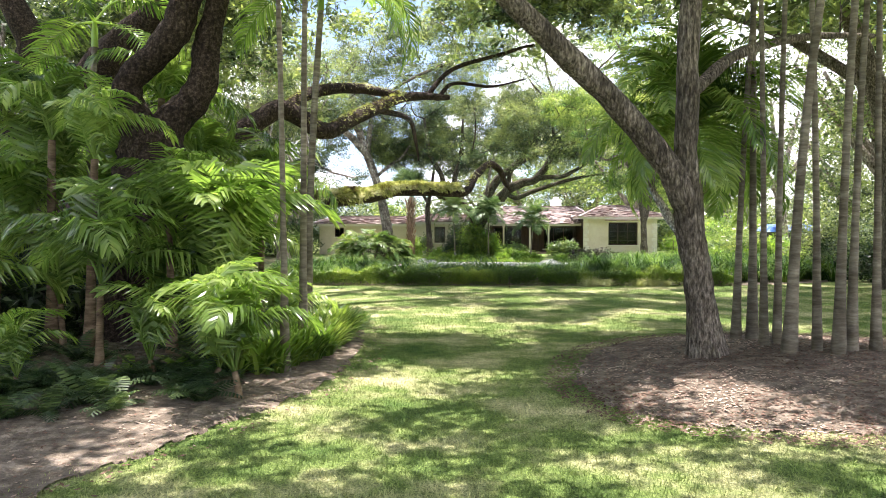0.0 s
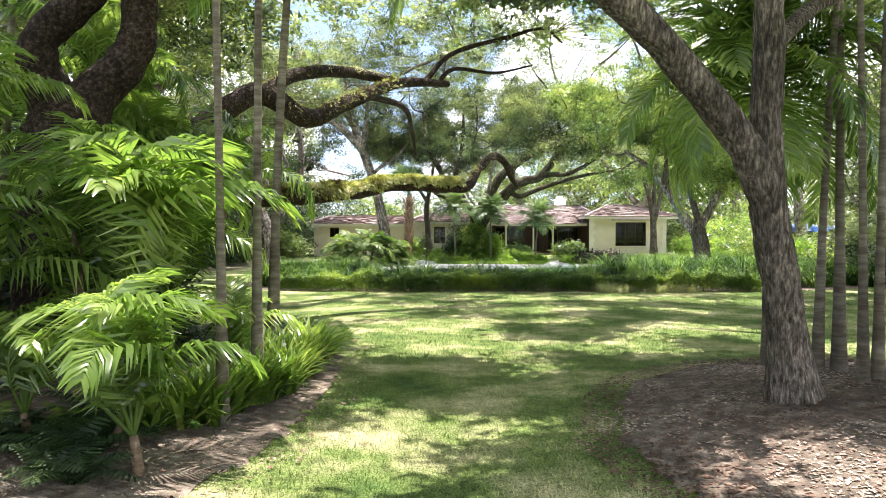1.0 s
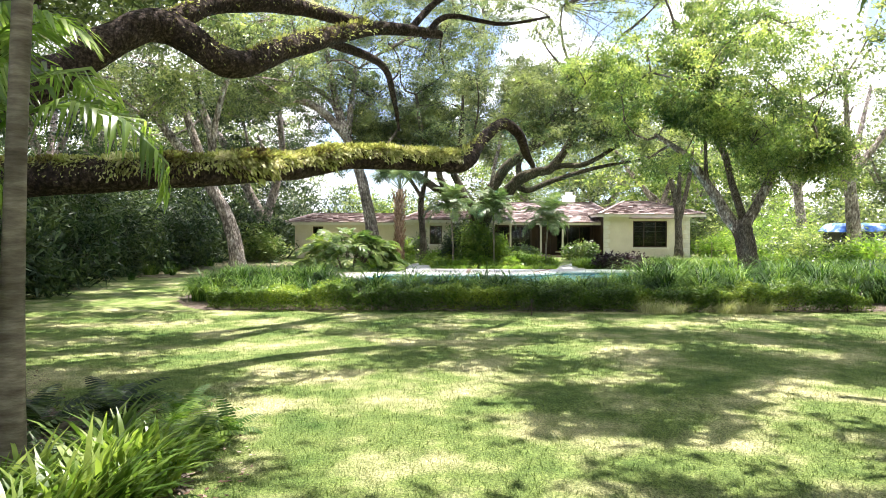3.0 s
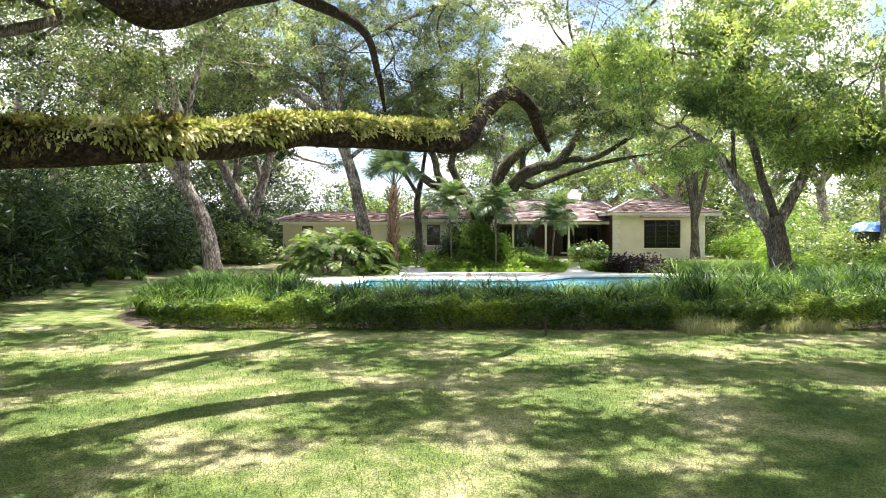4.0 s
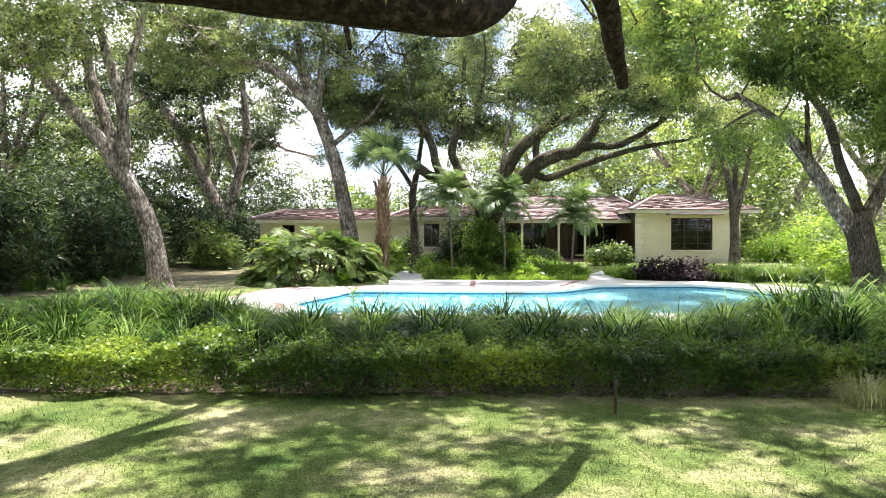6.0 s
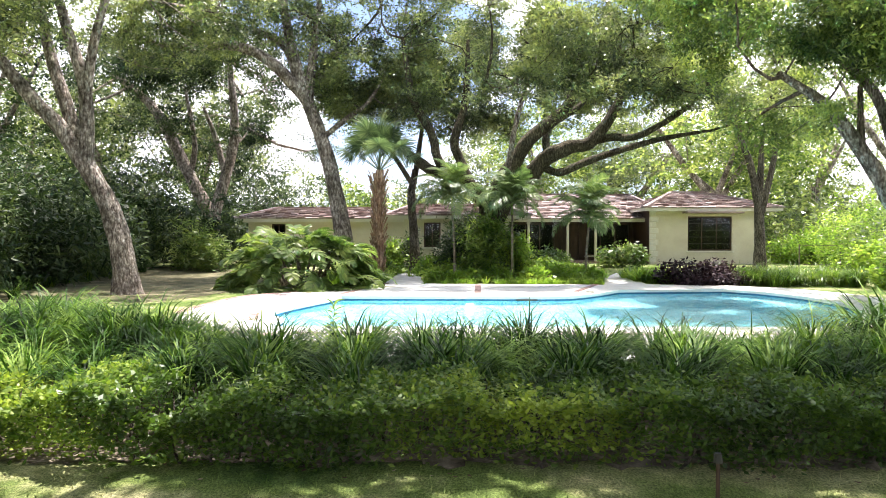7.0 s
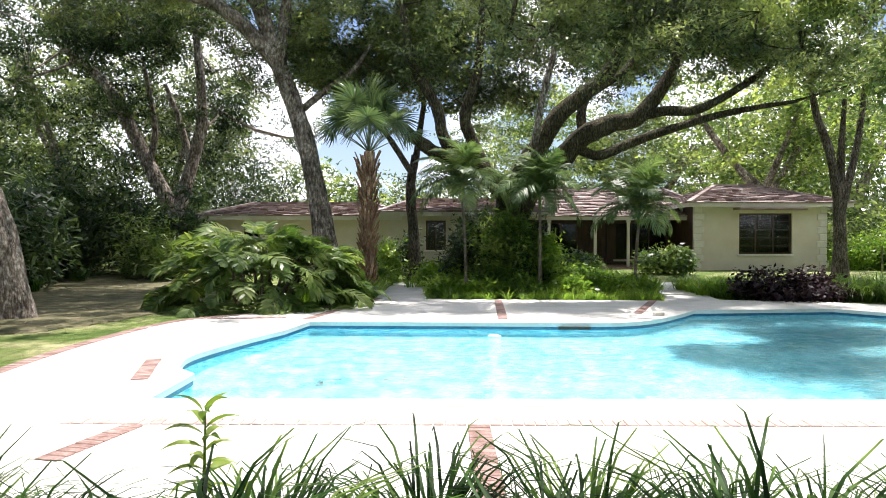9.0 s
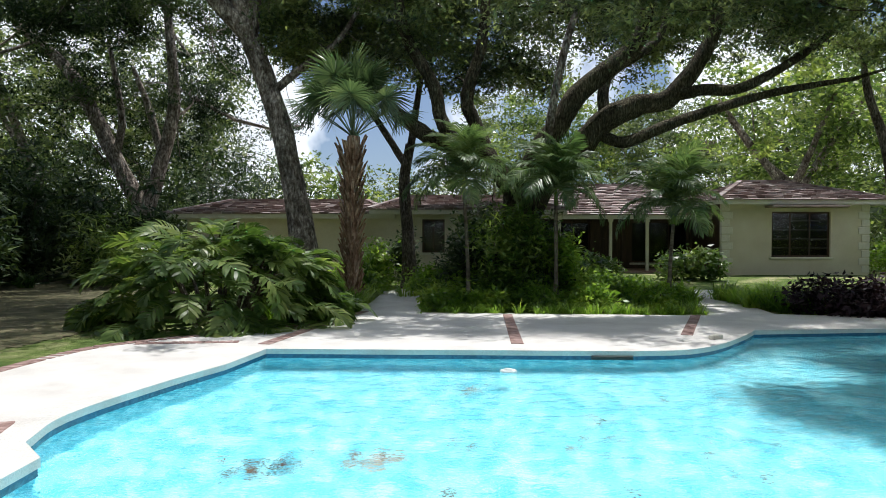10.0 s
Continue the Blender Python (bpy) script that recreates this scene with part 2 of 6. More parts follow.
M_PALEBRICK = surface("worn_pale_brick", [(0.3, (0.40, 0.30, 0.27)), (0.5, (0.54, 0.43, 0.39)), (0.7, (0.64, 0.55, 0.51))], 7, 0.9, 50, 0.3, 0.006)
# Plaster mottled light and dark to suggest light rippling through the water.
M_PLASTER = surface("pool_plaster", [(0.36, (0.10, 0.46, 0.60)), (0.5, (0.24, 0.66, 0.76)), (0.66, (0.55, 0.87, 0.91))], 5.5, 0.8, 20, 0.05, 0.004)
M_TILE = surface("blue_pool_tile", [(0.3, (0.015, 0.06, 0.13)), (0.5, (0.03, 0.12, 0.22)), (0.7, (0.06, 0.20, 0.32))], 25, 0.25, 60, 0.1, 0.003, (1, 1, 1), 0.6)
M_WALL = surface("cream_stucco", [(0.3, (0.60, 0.54, 0.42)), (0.5, (0.66, 0.60, 0.48)), (0.7, (0.70, 0.65, 0.53))], 1.2, 0.9, 70, 0.25, 0.006)
M_TRIM = surface("cream_trim", [(0.3, (0.66, 0.62, 0.54)), (0.7, (0.74, 0.71, 0.63))], 2, 0.6, 40, 0.1, 0.003)
M_WHITE = surface("white_paint", [(0.3, (0.70, 0.70, 0.68)), (0.7, (0.80, 0.80, 0.78))], 3, 0.6, 50, 0.15, 0.004)
M_DARKWOOD = surface("dark_wood", [(0.3, (0.035, 0.02, 0.015)), (0.7, (0.09, 0.05, 0.035))], 6, 0.5, 40, 0.2, 0.004, (1, 1, 0.2))
M_IRON = surface("dark_metal", [(0.3, (0.03, 0.03, 0.03)), (0.7, (0.07, 0.065, 0.06))], 8, 0.5, 50, 0.2, 0.003)
# Room walls are near black, with the indoor dimness put into their colour.
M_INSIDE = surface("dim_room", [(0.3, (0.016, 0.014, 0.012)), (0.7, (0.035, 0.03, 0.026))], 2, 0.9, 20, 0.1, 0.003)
M_TARP = surface("blue_tarpaulin", [(0.35, (0.03, 0.09, 0.35)), (0.5, (0.08, 0.20, 0.55)), (0.62, (0.65, 0.70, 0.78))], 1.6, 0.45, 20, 0.3, 0.02)


def roof_material():
    m, nt, b, out = nodes_of("roof_tiles")
    g = nt.nodes.new("ShaderNodeNewGeometry")
    col = ramp_node(nt, [(0.0, (0.14, 0.095, 0.088)), (0.3, (0.26, 0.185, 0.17)), (0.6, (0.38, 0.295, 0.275)), (0.85, (0.52, 0.45, 0.43)), (1.0, (0.17, 0.15, 0.14))], g.outputs["Random Per Island"])
    stain = ramp_node(nt, [(0.35, (0.55, 0.52, 0.5)), (0.65, (1.1, 1.1, 1.1))], noise_node(nt, 1.3, 5))
    nt.links.new(mixed(nt, col, stain, 0.9, "MULTIPLY"), b.inputs["Base Color"])
    b.inputs["Roughness"].default_value = 0.8
    bump(nt, b, noise_node(nt, 35, 3), 0.4, 0.01)
    return m


def water_material():
    m, nt, b, out = nodes_of("pool_water")
    b.inputs["Base Color"].default_value = (0.80, 0.97, 1.0, 1)
    b.inputs["Roughness"].default_value = 0.02
    b.inputs["IOR"].default_value = 1.33
    b.inputs["Transmission Weight"].default_value = 1.0
    h = noise_node(nt, 3.2, 4, (1, 1.5, 1), 0.6)
    bump(nt, b, h, 0.55, 0.06)
    return m


def glass_material():
    m, nt, b, out = nodes_of("window_glass")
    b.inputs["Base Color"].default_value = (0.75, 0.80, 0.80, 1)
    b.inputs["Roughness"].default_value = 0.03
    b.inputs["Transmission Weight"].default_value = 1.0
    b.inputs["Specular IOR Level"].default_value = 0.25
    b.inputs["IOR"].default_value = 1.3
    return m


M_ROOF, M_WATER, M_GLASS = roof_material(), water_material(), glass_material()


# ---- mesh tools ----
def mesh_of(name, verts, faces, smooth=False):
    """A mesh from arrays: verts (n, 3), faces (m, k)."""
    verts, faces = np.asarray(verts, np.float32), np.asarray(faces, np.int32)
    me = bpy.data.meshes.new(name)
    me.vertices.add(len(verts))
    me.vertices.foreach_set("co", verts.ravel())
    me.loops.add(faces.size)
    me.loops.foreach_set("vertex_index", faces.ravel())
    me.polygons.add(len(faces))
    me.polygons.foreach_set("loop_start", np.arange(0, faces.size, faces.shape[1], dtype=np.int32))
    if smooth:
        me.polygons.foreach_set("use_smooth", np.ones(len(faces), bool))
    me.update(calc_edges=True)
    return me


def piece(name, me, material, parent=None, label="", at=None):
    """Links a mesh as one object, under a thing if one is given."""
    ob = new(name, me)
    if material and not me.materials:
        me.materials.append(material)
    if parent:
        ob.parent = parent
    if at is not None:
        ob.matrix_basis = at
    if label:
        tagged(ob, label)
    return ob


def part(name, bm, material, parent=None, label="", at=None, smooth=False):
    me = bpy.data.meshes.new(name)
    bm.normal_update()
    bm.to_mesh(me)
    bm.free()
    if smooth:
        for p in me.polygons:
            p.use_smooth = True
    return piece(name, me, material, parent, label, at)


def thing(name, x, y, z, label, category, group="", kind=""):
    e = new(name)
    e.empty_display_size = 0.2
    e.location = (x, y, z)
    return tagged(e, label, category, group, kind)


def joined(chunks):
    """Stacks (verts, faces) chunks into one."""
    vs, fs, n = [], [], 0
    for v, f in chunks:
        vs.append(v)
        fs.append(np.asarray(f) + n)
        n += len(v)
    return np.concatenate(vs), np.concatenate(fs)


def box(bm, x0, x1, y0, y1, z0, z1, bevel=0.0):
    r = bmesh.ops.create_cube(bm, size=1.0, matrix=Matrix.Translation(((x0 + x1) / 2, (y0 + y1) / 2, (z0 + z1) / 2)) @ Matrix.Diagonal((x1 - x0, y1 - y0, z1 - z0, 1)))
    if bevel:
        edges = list({e for v in r["verts"] for e in v.link_edges})
        bmesh.ops.bevel(bm, geom=edges, offset=bevel, segments=1, affect="EDGES")


def smooth_line(points, per=6):
    """A Catmull-Rom line through the points (n, k)."""
    p = np.asarray(points, float)
    p = np.vstack([2 * p[0] - p[1], p, 2 * p[-1] - p[-2]])
    out = []
    for i in range(1, len(p) - 2):
        for u in np.arange(per) / per:
            a, b, c, d = p[i - 1], p[i], p[i + 1], p[i + 2]
            out.append(0.5 * (2 * b + (c - a) * u + (2 * a - 5 * b + 4 * c - d) * u * u + (3 * b - a - 3 * c + d) * u ** 3))
    out.append(p[-2])
    return np.array(out)


def tube(points, radii, sides=12, per=6, lumps=0.12, seed=0, flare=0.0):
    """A limb: a lumpy tapering tube along a smooth line."""
    line = smooth_line(np.column_stack([points, np.interp(np.arange(len(points)), np.linspace(0, len(points) - 1, len(radii)), radii)]), per)
    c, r = line[:, :3], line[:, 3]
    n = len(c)
    tan = np.gradient(c, axis=0)
    tan /= np.linalg.norm(tan, axis=1)[:, None] + 1e-9
    side = np.cross(tan[0], (0.3, 0.9, 0.2))
    verts = []
    a = np.arange(sides) * 2 * np.pi / sides
    for i in range(n):
        side = side - tan[i] * side.dot(tan[i])
        side /= np.linalg.norm(side) + 1e-9
        up = np.cross(tan[i], side)
        k = 1 + lumps * np.array([noise.noise(Vector((np.cos(q) * 1.3 + seed * 3.1, np.sin(q) * 1.3, i * 0.35 + seed))) for q in a])
        if flare:
            k = k + flare * np.exp(-3.0 * i / per) * (1 + 0.5 * np.sin(a * 4 + seed))
        verts.append(c[i] + r[i] * k[:, None] * (np.cos(a)[:, None] * side + np.sin(a)[:, None] * up))
    v = np.concatenate(verts + [c[-1:] + tan[-1:] * r[-1] * 0.5])
    i, j = np.meshgrid(np.arange(n - 1), np.arange(sides), indexing="ij")
    i, j = i.ravel(), j.ravel()
    j2 = (j + 1) % sides
    f = np.column_stack([i * sides + j, i * sides + j2, (i + 1) * sides + j2, (i + 1) * sides + j])
    q = np.arange(sides)
    cap = np.column_stack([(n - 1) * sides + q, (n - 1) * sides + (q + 1) % sides, np.full(sides, len(v) - 1), np.full(sides, len(v) - 1)])
    cap = cap[:, [0, 1, 2, 2]]
    return v, f, c, r, cap


def limb_mesh(name, points, radii, sides=12, per=6, lumps=0.12, seed=0, flare=0.0):
    v, f, c, r, cap = tube(points, radii, sides, per, lumps, seed, flare)
    return mesh_of(name, v, f, True), c, r


def unit(v):
    return v / (np.linalg.norm(v, axis=-1, keepdims=True) + 1e-9)


def leaf_quads(pos, size, rng, hang=0.0, width=0.42, face_up=0.5, ups=None, corners=4):
    """One folded leaf of four corners at each place."""
    n = len(pos)
    d = rng.normal(size=(n, 3))
    d[:, 2] = d[:, 2] * 0.6 - hang
    d = unit(d)
    up = rng.normal(size=(n, 3)) * (1 - face_up)
    up[:, 2] += face_up
    if ups is not None:
        up = up * 0.6 + ups * 0.7
    w = unit(np.cross(d, up))
    nrm = np.cross(w, d)
    s = (np.broadcast_to(size, (n,)) * rng.uniform(0.7, 1.3, n))[:, None]
    mid = pos + d * s * 0.45 - nrm * s * 0.08
    if corners == 3:
        v = np.stack([pos + w * s * width * 0.5, pos + d * s, pos - w * s * width * 0.5], 1).reshape(-1, 3)
        return v, np.arange(n * 3).reshape(n, 3)
    v = np.stack([pos, mid + w * s * width * 0.5, pos + d * s, mid - w * s * width * 0.5], 1).reshape(-1, 3)
    return v, np.arange(n * 4).reshape(n, 4)


def in_blob(centre, radii, n, rng, hollow=2.4):
    d = unit(rng.normal(size=(n, 3)))
    r = rng.uniform(0, 1, n) ** (1 / hollow)
    return np.asarray(centre) + d * r[:, None] * np.asarray(radii)


def crown_clumps(blobs, rng, gap=-0.05, freq=0.42):
    """Centres of leaf clumps in the blobs (centre, radii, count), with gaps where a slow noise is low."""
    out = []
    for centre, radii, count in blobs:
        p = in_blob(centre, radii, int(count * 1.7), rng)
        keep = np.array([noise.noise(Vector(q * freq)) > gap for q in p])
        out.append(p[keep][:count])
    return np.concatenate(out)


LAWN_LIGHT = [(-3.1, 8.2, 0.8, 0.9), (0.0, 9.0, 0.5, 0.7), (-0.6, 7.8, 0.6, 0.6), (3.4, 7.6, 1.6, 1.1), (1.6, 5.3, 0.7, 0.6), (1.8, 6.4, 0.7, 0.4), (-1.7, 6.7, 1.0, 0.8), (-2.4, 5.7, 0.5, 0.9), (-1.4, 8.1, 0.7, 0.7), (0.6, 5.0, 0.4, 0.4), (-0.8, 5.1, 0.4, 0.4),
              (1.1, 11.4, 0.6, 0.7)] + [ (3.0, 13.4, 1.3, 1.0), (-0.5, 15.0, 1.8, 1.7), (4.8, 15.8, 1.3, 1.1), (-2.2, 18.3, 1.7, 1.4), (1.4, 13.7, 0.4, 0.6), (0.2, 16.5, 1.4, 0.9),
              (-2.5, 19.9, 1.2, 1.0), (2.0, 18.5, 1.1, 0.6), (3.6, 19.0, 0.7, 0.5), (2.4, 16.7, 0.9, 0.7), (3.7, 14.8, 0.9, 0.6), (-2.1, 7.2, 0.9, 0.8), (-2.0, 10.6, 1.1, 1.3), (-4.5, 21.5, 2.0, 0.8)]
CLEAR = LAWN_LIGHT + [(2.8, 44.7, 4.2, 2.5), (5.5, 22.0, 1.2, 0.5), (-3.6, 24.6, 2.3, 1.0), (-7.5, 26.3, 1.6, 1.6), (-0.6, 33.4, 5.2, 4.0), (-0.2, 36.9, 4.2, 3.0), (-6.6, 33.8, 1.8, 1.6), (8.5, 28.6, 3.0, 1.3), (-2.3, 12.4, 1.0, 1.0),
                      (-4.2, 42.0, 3.0, 2.2), (9.0, 58.0, 5.0, 2.0), (20.5, 47.0, 4.5, 9.0), (-1.5, 57.0, 2.2, 1.6), (-6.5, 56.5, 1.4, 1.0)]


def shaded_only(p):
    """Leaves out clumps whose shadow would fall in one of the sunny clearings."""
    gx, gy = p[:, 0] - SUN.x / SUN.z * p[:, 2], p[:, 1] - SUN.y / SUN.z * p[:, 2]
    keep = np.ones(len(p), bool)
    for cx, cy, rx, ry in CLEAR:
        keep &= ((gx - cx) / rx) ** 2 + ((gy - cy) / ry) ** 2 > 1
    light = [noise.noise(Vector((x * 0.42 + 5, y * 0.5, 3.1))) + 1.0 * noise.noise(Vector((x * 1.0, y * 1.35, 9.4))) for x, y in zip(gx, gy)]
    keep &= np.array(light) > np.where(gy < 24, np.where(gy > 13, -0.2, -0.12), np.where((gy < 62) & (gx > -8) & ((gy > 25.7) | (gx < -1)), -0.42, -9))
    return p[keep]


def clump_leaves(clumps, per, spread, size, rng, hang=0.25, width=0.42, flat=0.6, corners=4):
    """Leaves round each clump's centre, turned roughly as the clump is turned."""
    n = len(clumps)
    scale = rng.uniform(0.6, 1.5, (n, 1)) * np.array([1, 1, flat])
    turn = unit(rng.normal(size=(n, 3)) * 0.75 + np.array([0, 0, 1.0]))
    p, sc, up = (np.repeat(q, per, axis=0) for q in (clumps, scale, turn))
    off = rng.normal(size=p.shape) * spread * sc
    out = unit(off + 1e-6)
    return leaf_quads(p + off, size, rng, hang, width, 0.5, up + out * 0.5, corners)


def bent_twigs(start, ends, rng, thick, taper=0.4):
    n = len(ends)
    length = np.linalg.norm(ends - start, axis=1)
    mid = (start + ends) / 2 + rng.normal(size=(n, 3)) * 0.15 * length[:, None] + np.array([0, 0, 0.08]) * length[:, None]
    t = np.linspace(0, 1, 4)[None, :, None]
    c = (1 - t) ** 2 * start[:, None] + 2 * t * (1 - t) * mid[:, None] + t * t * ends[:, None]
    d = unit(ends - start)
    s = unit(np.cross(d, np.array([0.31, 0.2, 0.93])))
    u = np.cross(d, s)
    rad = (thick * np.clip(length / 2.5, 0.5, 1.7))[:, None] * np.linspace(1.0, taper, 4)[None]
    a = np.arange(3) * np.pi * 2 / 3
    ring = np.cos(a)[None, :, None] * s[:, None] + np.sin(a)[None, :, None] * u[:, None]
    v = (c[:, :, None, :] + rad[:, :, None, None] * ring[:, None]).reshape(-1, 3)
    base = np.arange(n)[:, None, None] * 12 + np.arange(3)[None, :, None] * 3
    j = np.arange(3)[None, None]
    j2 = (j + 1) % 3
    return v, np.stack([base + j, base + j2, base + 3 + j2, base + 3 + j], -1).reshape(-1, 4)


def twig_mesh(clumps, line, rng, thick=0.035, every=1):
    """Branches that grow out from the limbs, each from the nearest wood so far, and twigs to the clumps."""
    ends = clumps[::every]
    hubs = ends[:: max(1, min(7, len(ends) // 6))]
    gap = np.sqrt(((hubs[:, None, :] - line[None, :, :]) ** 2).sum(2).min(1))
    hubs = hubs[np.argsort(gap)]
    wood = np.concatenate([line, hubs])
    start = []
    for k, h in enumerate(hubs):
        d = ((wood[: len(line) + k] - h) ** 2 * np.array([1, 1, 1.4])).sum(1) * rng.uniform(0.6, 1.5, len(line) + k)
        start.append(wood[d.argmin()])
    start = np.array(start)
    big = bent_twigs(start, hubs, rng, thick)
    near = ((ends[:, None, :] - hubs[None, :, :]) ** 2).sum(2).argmin(1)
    far = np.linalg.norm(ends - hubs[near], axis=1) > 0.05
    if not far.any():
        return big
    return joined([big, bent_twigs(hubs[near][far], ends[far], rng, thick * 0.4)])


# ---- ground ----
def smoothstep(a, b, x):
    t = np.clip((x - a) / (b - a), 0, 1)
    return t * t * (3 - 2 * t)


def ground_z(x, y):
    x, y = np.asarray(x, float), np.asarray(y, float)
    mound = 0.24 * np.exp(-(((x - 4.6) / 2.4) ** 2 + ((y - 9.2) / 2.6) ** 2) ** 1.5)
    bed = 0.12 * np.exp(-(((x + 5.2) / 3.4) ** 2 + ((y - 9.5) / 3.6) ** 2) ** 2)
    rise = 0.20 * smoothstep(50, 55, y)
    roll = 0.03 * np.sin(x * 0.5 + 0.3) * np.sin(y * 0.37 + 1.0) * smoothstep(60, 20, np.abs(y - 10))
    return mound + bed + rise + roll * (y < 23.5)


POOL = np.vstack([
    smooth_line([(-2.8, 32.0), (-2.8, 33.3)], 3),
    smooth_line([(-3.15, 33.7), (-3.28, 34.6), (-2.98, 36.0), (-2.6, 37.2)], 5),
    [(-2.4, 38.45)],
    smooth_line([(3.0, 38.3), (3.8, 38.45), (4.5, 39.0), (5.3, 40.0)], 5),
    smooth_line([(5.7, 40.6), (9.0, 41.0)], 2),
    smooth_line([(9.7, 40.2), (10.2, 38.5), (10.2, 36.5), (9.6, 34.6), (8.6, 33.0)], 5),
    [(7.6, 32.0)],
])
DECK = np.vstack([
    smooth_line([(-4.35, 28.55), (-5.1, 31.5), (-5.45, 35.0), (-5.2, 38.2), (-4.5, 39.4), (-3.3, 40.5), (-2.2, 41.9), (-1.65, 43.6)], 4),
    [(-1.6, 50.3), (-0.6, 50.3), (-0.3, 43.5), (5.8, 43.0), (6.5, 46.4), (7.9, 50.2), (8.9, 50.2), (7.7, 46.2), (7.3, 43.3)],
    smooth_line([(9.6, 42.8), (11.2, 41.6), (12.1, 39.0), (12.0, 36.0), (11.2, 33.2), (9.6, 30.6), (8.0, 28.65)], 4),
])


def inside(poly, x, y):
    hit = np.zeros(np.shape(x), bool)
    for (x0, y0), (x1, y1) in zip(poly, np.roll(poly, -1, 0)):
        cross = (y0 > y) != (y1 > y)
        hit ^= cross & (x < (x1 - x0) * (y - y0) / (y1 - y0 + 1e-12) + x0)
    return hit


def build_ground():
    xs = np.unique(np.concatenate([[-600, -250, -120, -70, -45], np.arange(-30, 30.1, 0.4), [45, 70, 120, 250, 600]]))
    ys = np.unique(np.concatenate([[-300, -120, -50, -25], np.arange(-12, 66.1, 0.4), [75, 90, 130, 250, 700]]))
    gx, gy = np.meshgrid(xs, ys)
    v = np.column_stack([gx.ravel(), gy.ravel(), ground_z(gx, gy).ravel()])
    i, j = np.meshgrid(np.arange(len(ys) - 1), np.arange(len(xs) - 1), indexing="ij")
    a = (i * len(xs) + j).ravel()
    f = np.column_stack([a, a + 1, a + 1 + len(xs), a + len(xs)])
    inn = inside(DECK, v[:, 0], v[:, 1])
    f = f[~inn[f].all(1)]
    ob = piece("ground", mesh_of("ground", v, f, True), M_LAWN)
    tagged(ob, "mown lawn, patchy green and dry in dappled shade", "lawn", kind="structure")


def ring_fill(loops, z):
    bm = bmesh.new()
    edges = []
    for loop in loops:
        vs = [bm.verts.new((x, y, z)) for x, y in loop]
        edges += [bm.edges.new((vs[k], vs[(k + 1) % len(vs)])) for k in range(len(vs))]
    bmesh.ops.triangle_fill(bm, use_beauty=True, use_dissolve=False, edges=edges)
    bmesh.ops.recalc_face_normals(bm, faces=bm.faces[:])
    if bm.faces and sum(f.normal.z for f in bm.faces) < 0:
        bmesh.ops.reverse_faces(bm, faces=bm.faces[:])
    return bm


def skirt(bm, loop, z0, z1):
    lo = [bm.verts.new((x, y, z0)) for x, y in loop]
    hi = [bm.verts.new((x, y, z1)) for x, y in loop]
    for k in range(len(loop)):
        n = (k + 1) % len(loop)
        bm.faces.new((lo[k], lo[n], hi[n], hi[k]))


def grown(loop, d):
    """The loop pushed out by d."""
    p = np.asarray(loop)
    t = np.roll(p, -1, 0) - np.roll(p, 1, 0)
    t = t / (np.linalg.norm(t, axis=1)[:, None] + 1e-9)
    nrm = np.column_stack([t[:, 1], -t[:, 0]])
    area = np.sum(p[:, 0] * np.roll(p[:, 1], -1) - np.roll(p[:, 0], -1) * p[:, 1])
    return p + nrm * d * np.sign(area)


def build_pool():
    bm = ring_fill([DECK, grown(POOL, 0.3)], 0.05)
    skirt(bm, DECK, -0.2, 0.05)
    deck = part("pavement", bm, M_DECK)
    tagged(deck, "pale concrete pool deck with red brick bands", "pool deck", kind="structure")
    pool = thing("swimming_pool", 3, 36, 0, "turquoise swimming pool with pale coping and blue tile line", "pool", kind="structure")
    inv = Matrix.Translation((-3, -36, 0))
    bm = ring_fill([grown(POOL, 0.3), POOL], 0.055)
    skirt(bm, POOL, -0.02, 0.055)
    skirt(bm, grown(POOL, 0.3), 0.0, 0.055)
    part("coping", bm, M_DECK, pool, "pale rounded coping", inv)
    bm = bmesh.new()
    skirt(bm, grown(POOL, 0.02), -0.13, -0.015)
    part("tile_line", bm, M_TILE, pool, "dark blue waterline tiles", inv)
    bm = bmesh.new()
    box(bm, 2.35, 2.95, 38.27, 38.36, -0.068, -0.012, 0.008)
    part("skimmer", bm, M_IRON, pool, "dark skimmer mouth in the tile line", inv)
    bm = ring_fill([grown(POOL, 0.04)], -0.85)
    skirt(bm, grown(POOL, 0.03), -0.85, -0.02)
    part("basin", bm, M_PLASTER, pool, "pale blue pool plaster mottled like rippling light", inv)
    bm = ring_fill([grown(POOL, 0.015)], -0.07)
    water = part("water", bm, M_WATER, pool, "clear rippled pool water", inv)
    water.visible_shadow = False


def sunken_leaves():
    """Dark leaves gathered on the pool floor in a few drifts."""
    rng = np.random.default_rng(15)
    pos = np.concatenate([np.array([x, y, -0.84]) + rng.normal(size=(n, 3)) * np.array([r, r * 0.8, 0.0]) for x, y, n, r in ((-0.45, 34.45, 30, 0.12), (-1.35, 34.25, 30, 0.18), (0.48, 37.2, 12, 0.12), (3.4, 37.0, 10, 0.8), (2.0, 35.5, 16, 1.2), (1.5, 34.6, 14, 1.0))])
    v, f = leaf_quads(pos, 0.13, rng, 0.0, 0.6, 0.95)
    v[:, 2] = -0.838 + (v[:, 2] + 0.84).clip(-0.005, 0.03)
    tagged(piece("sunken_leaves", mesh_of("sunken_leaves", v, f), M_LITTER), "dark fallen leaves lying on the pool floor", "leaf litter", kind="stuff")


build_ground()
build_pool()
sunken_leaves()


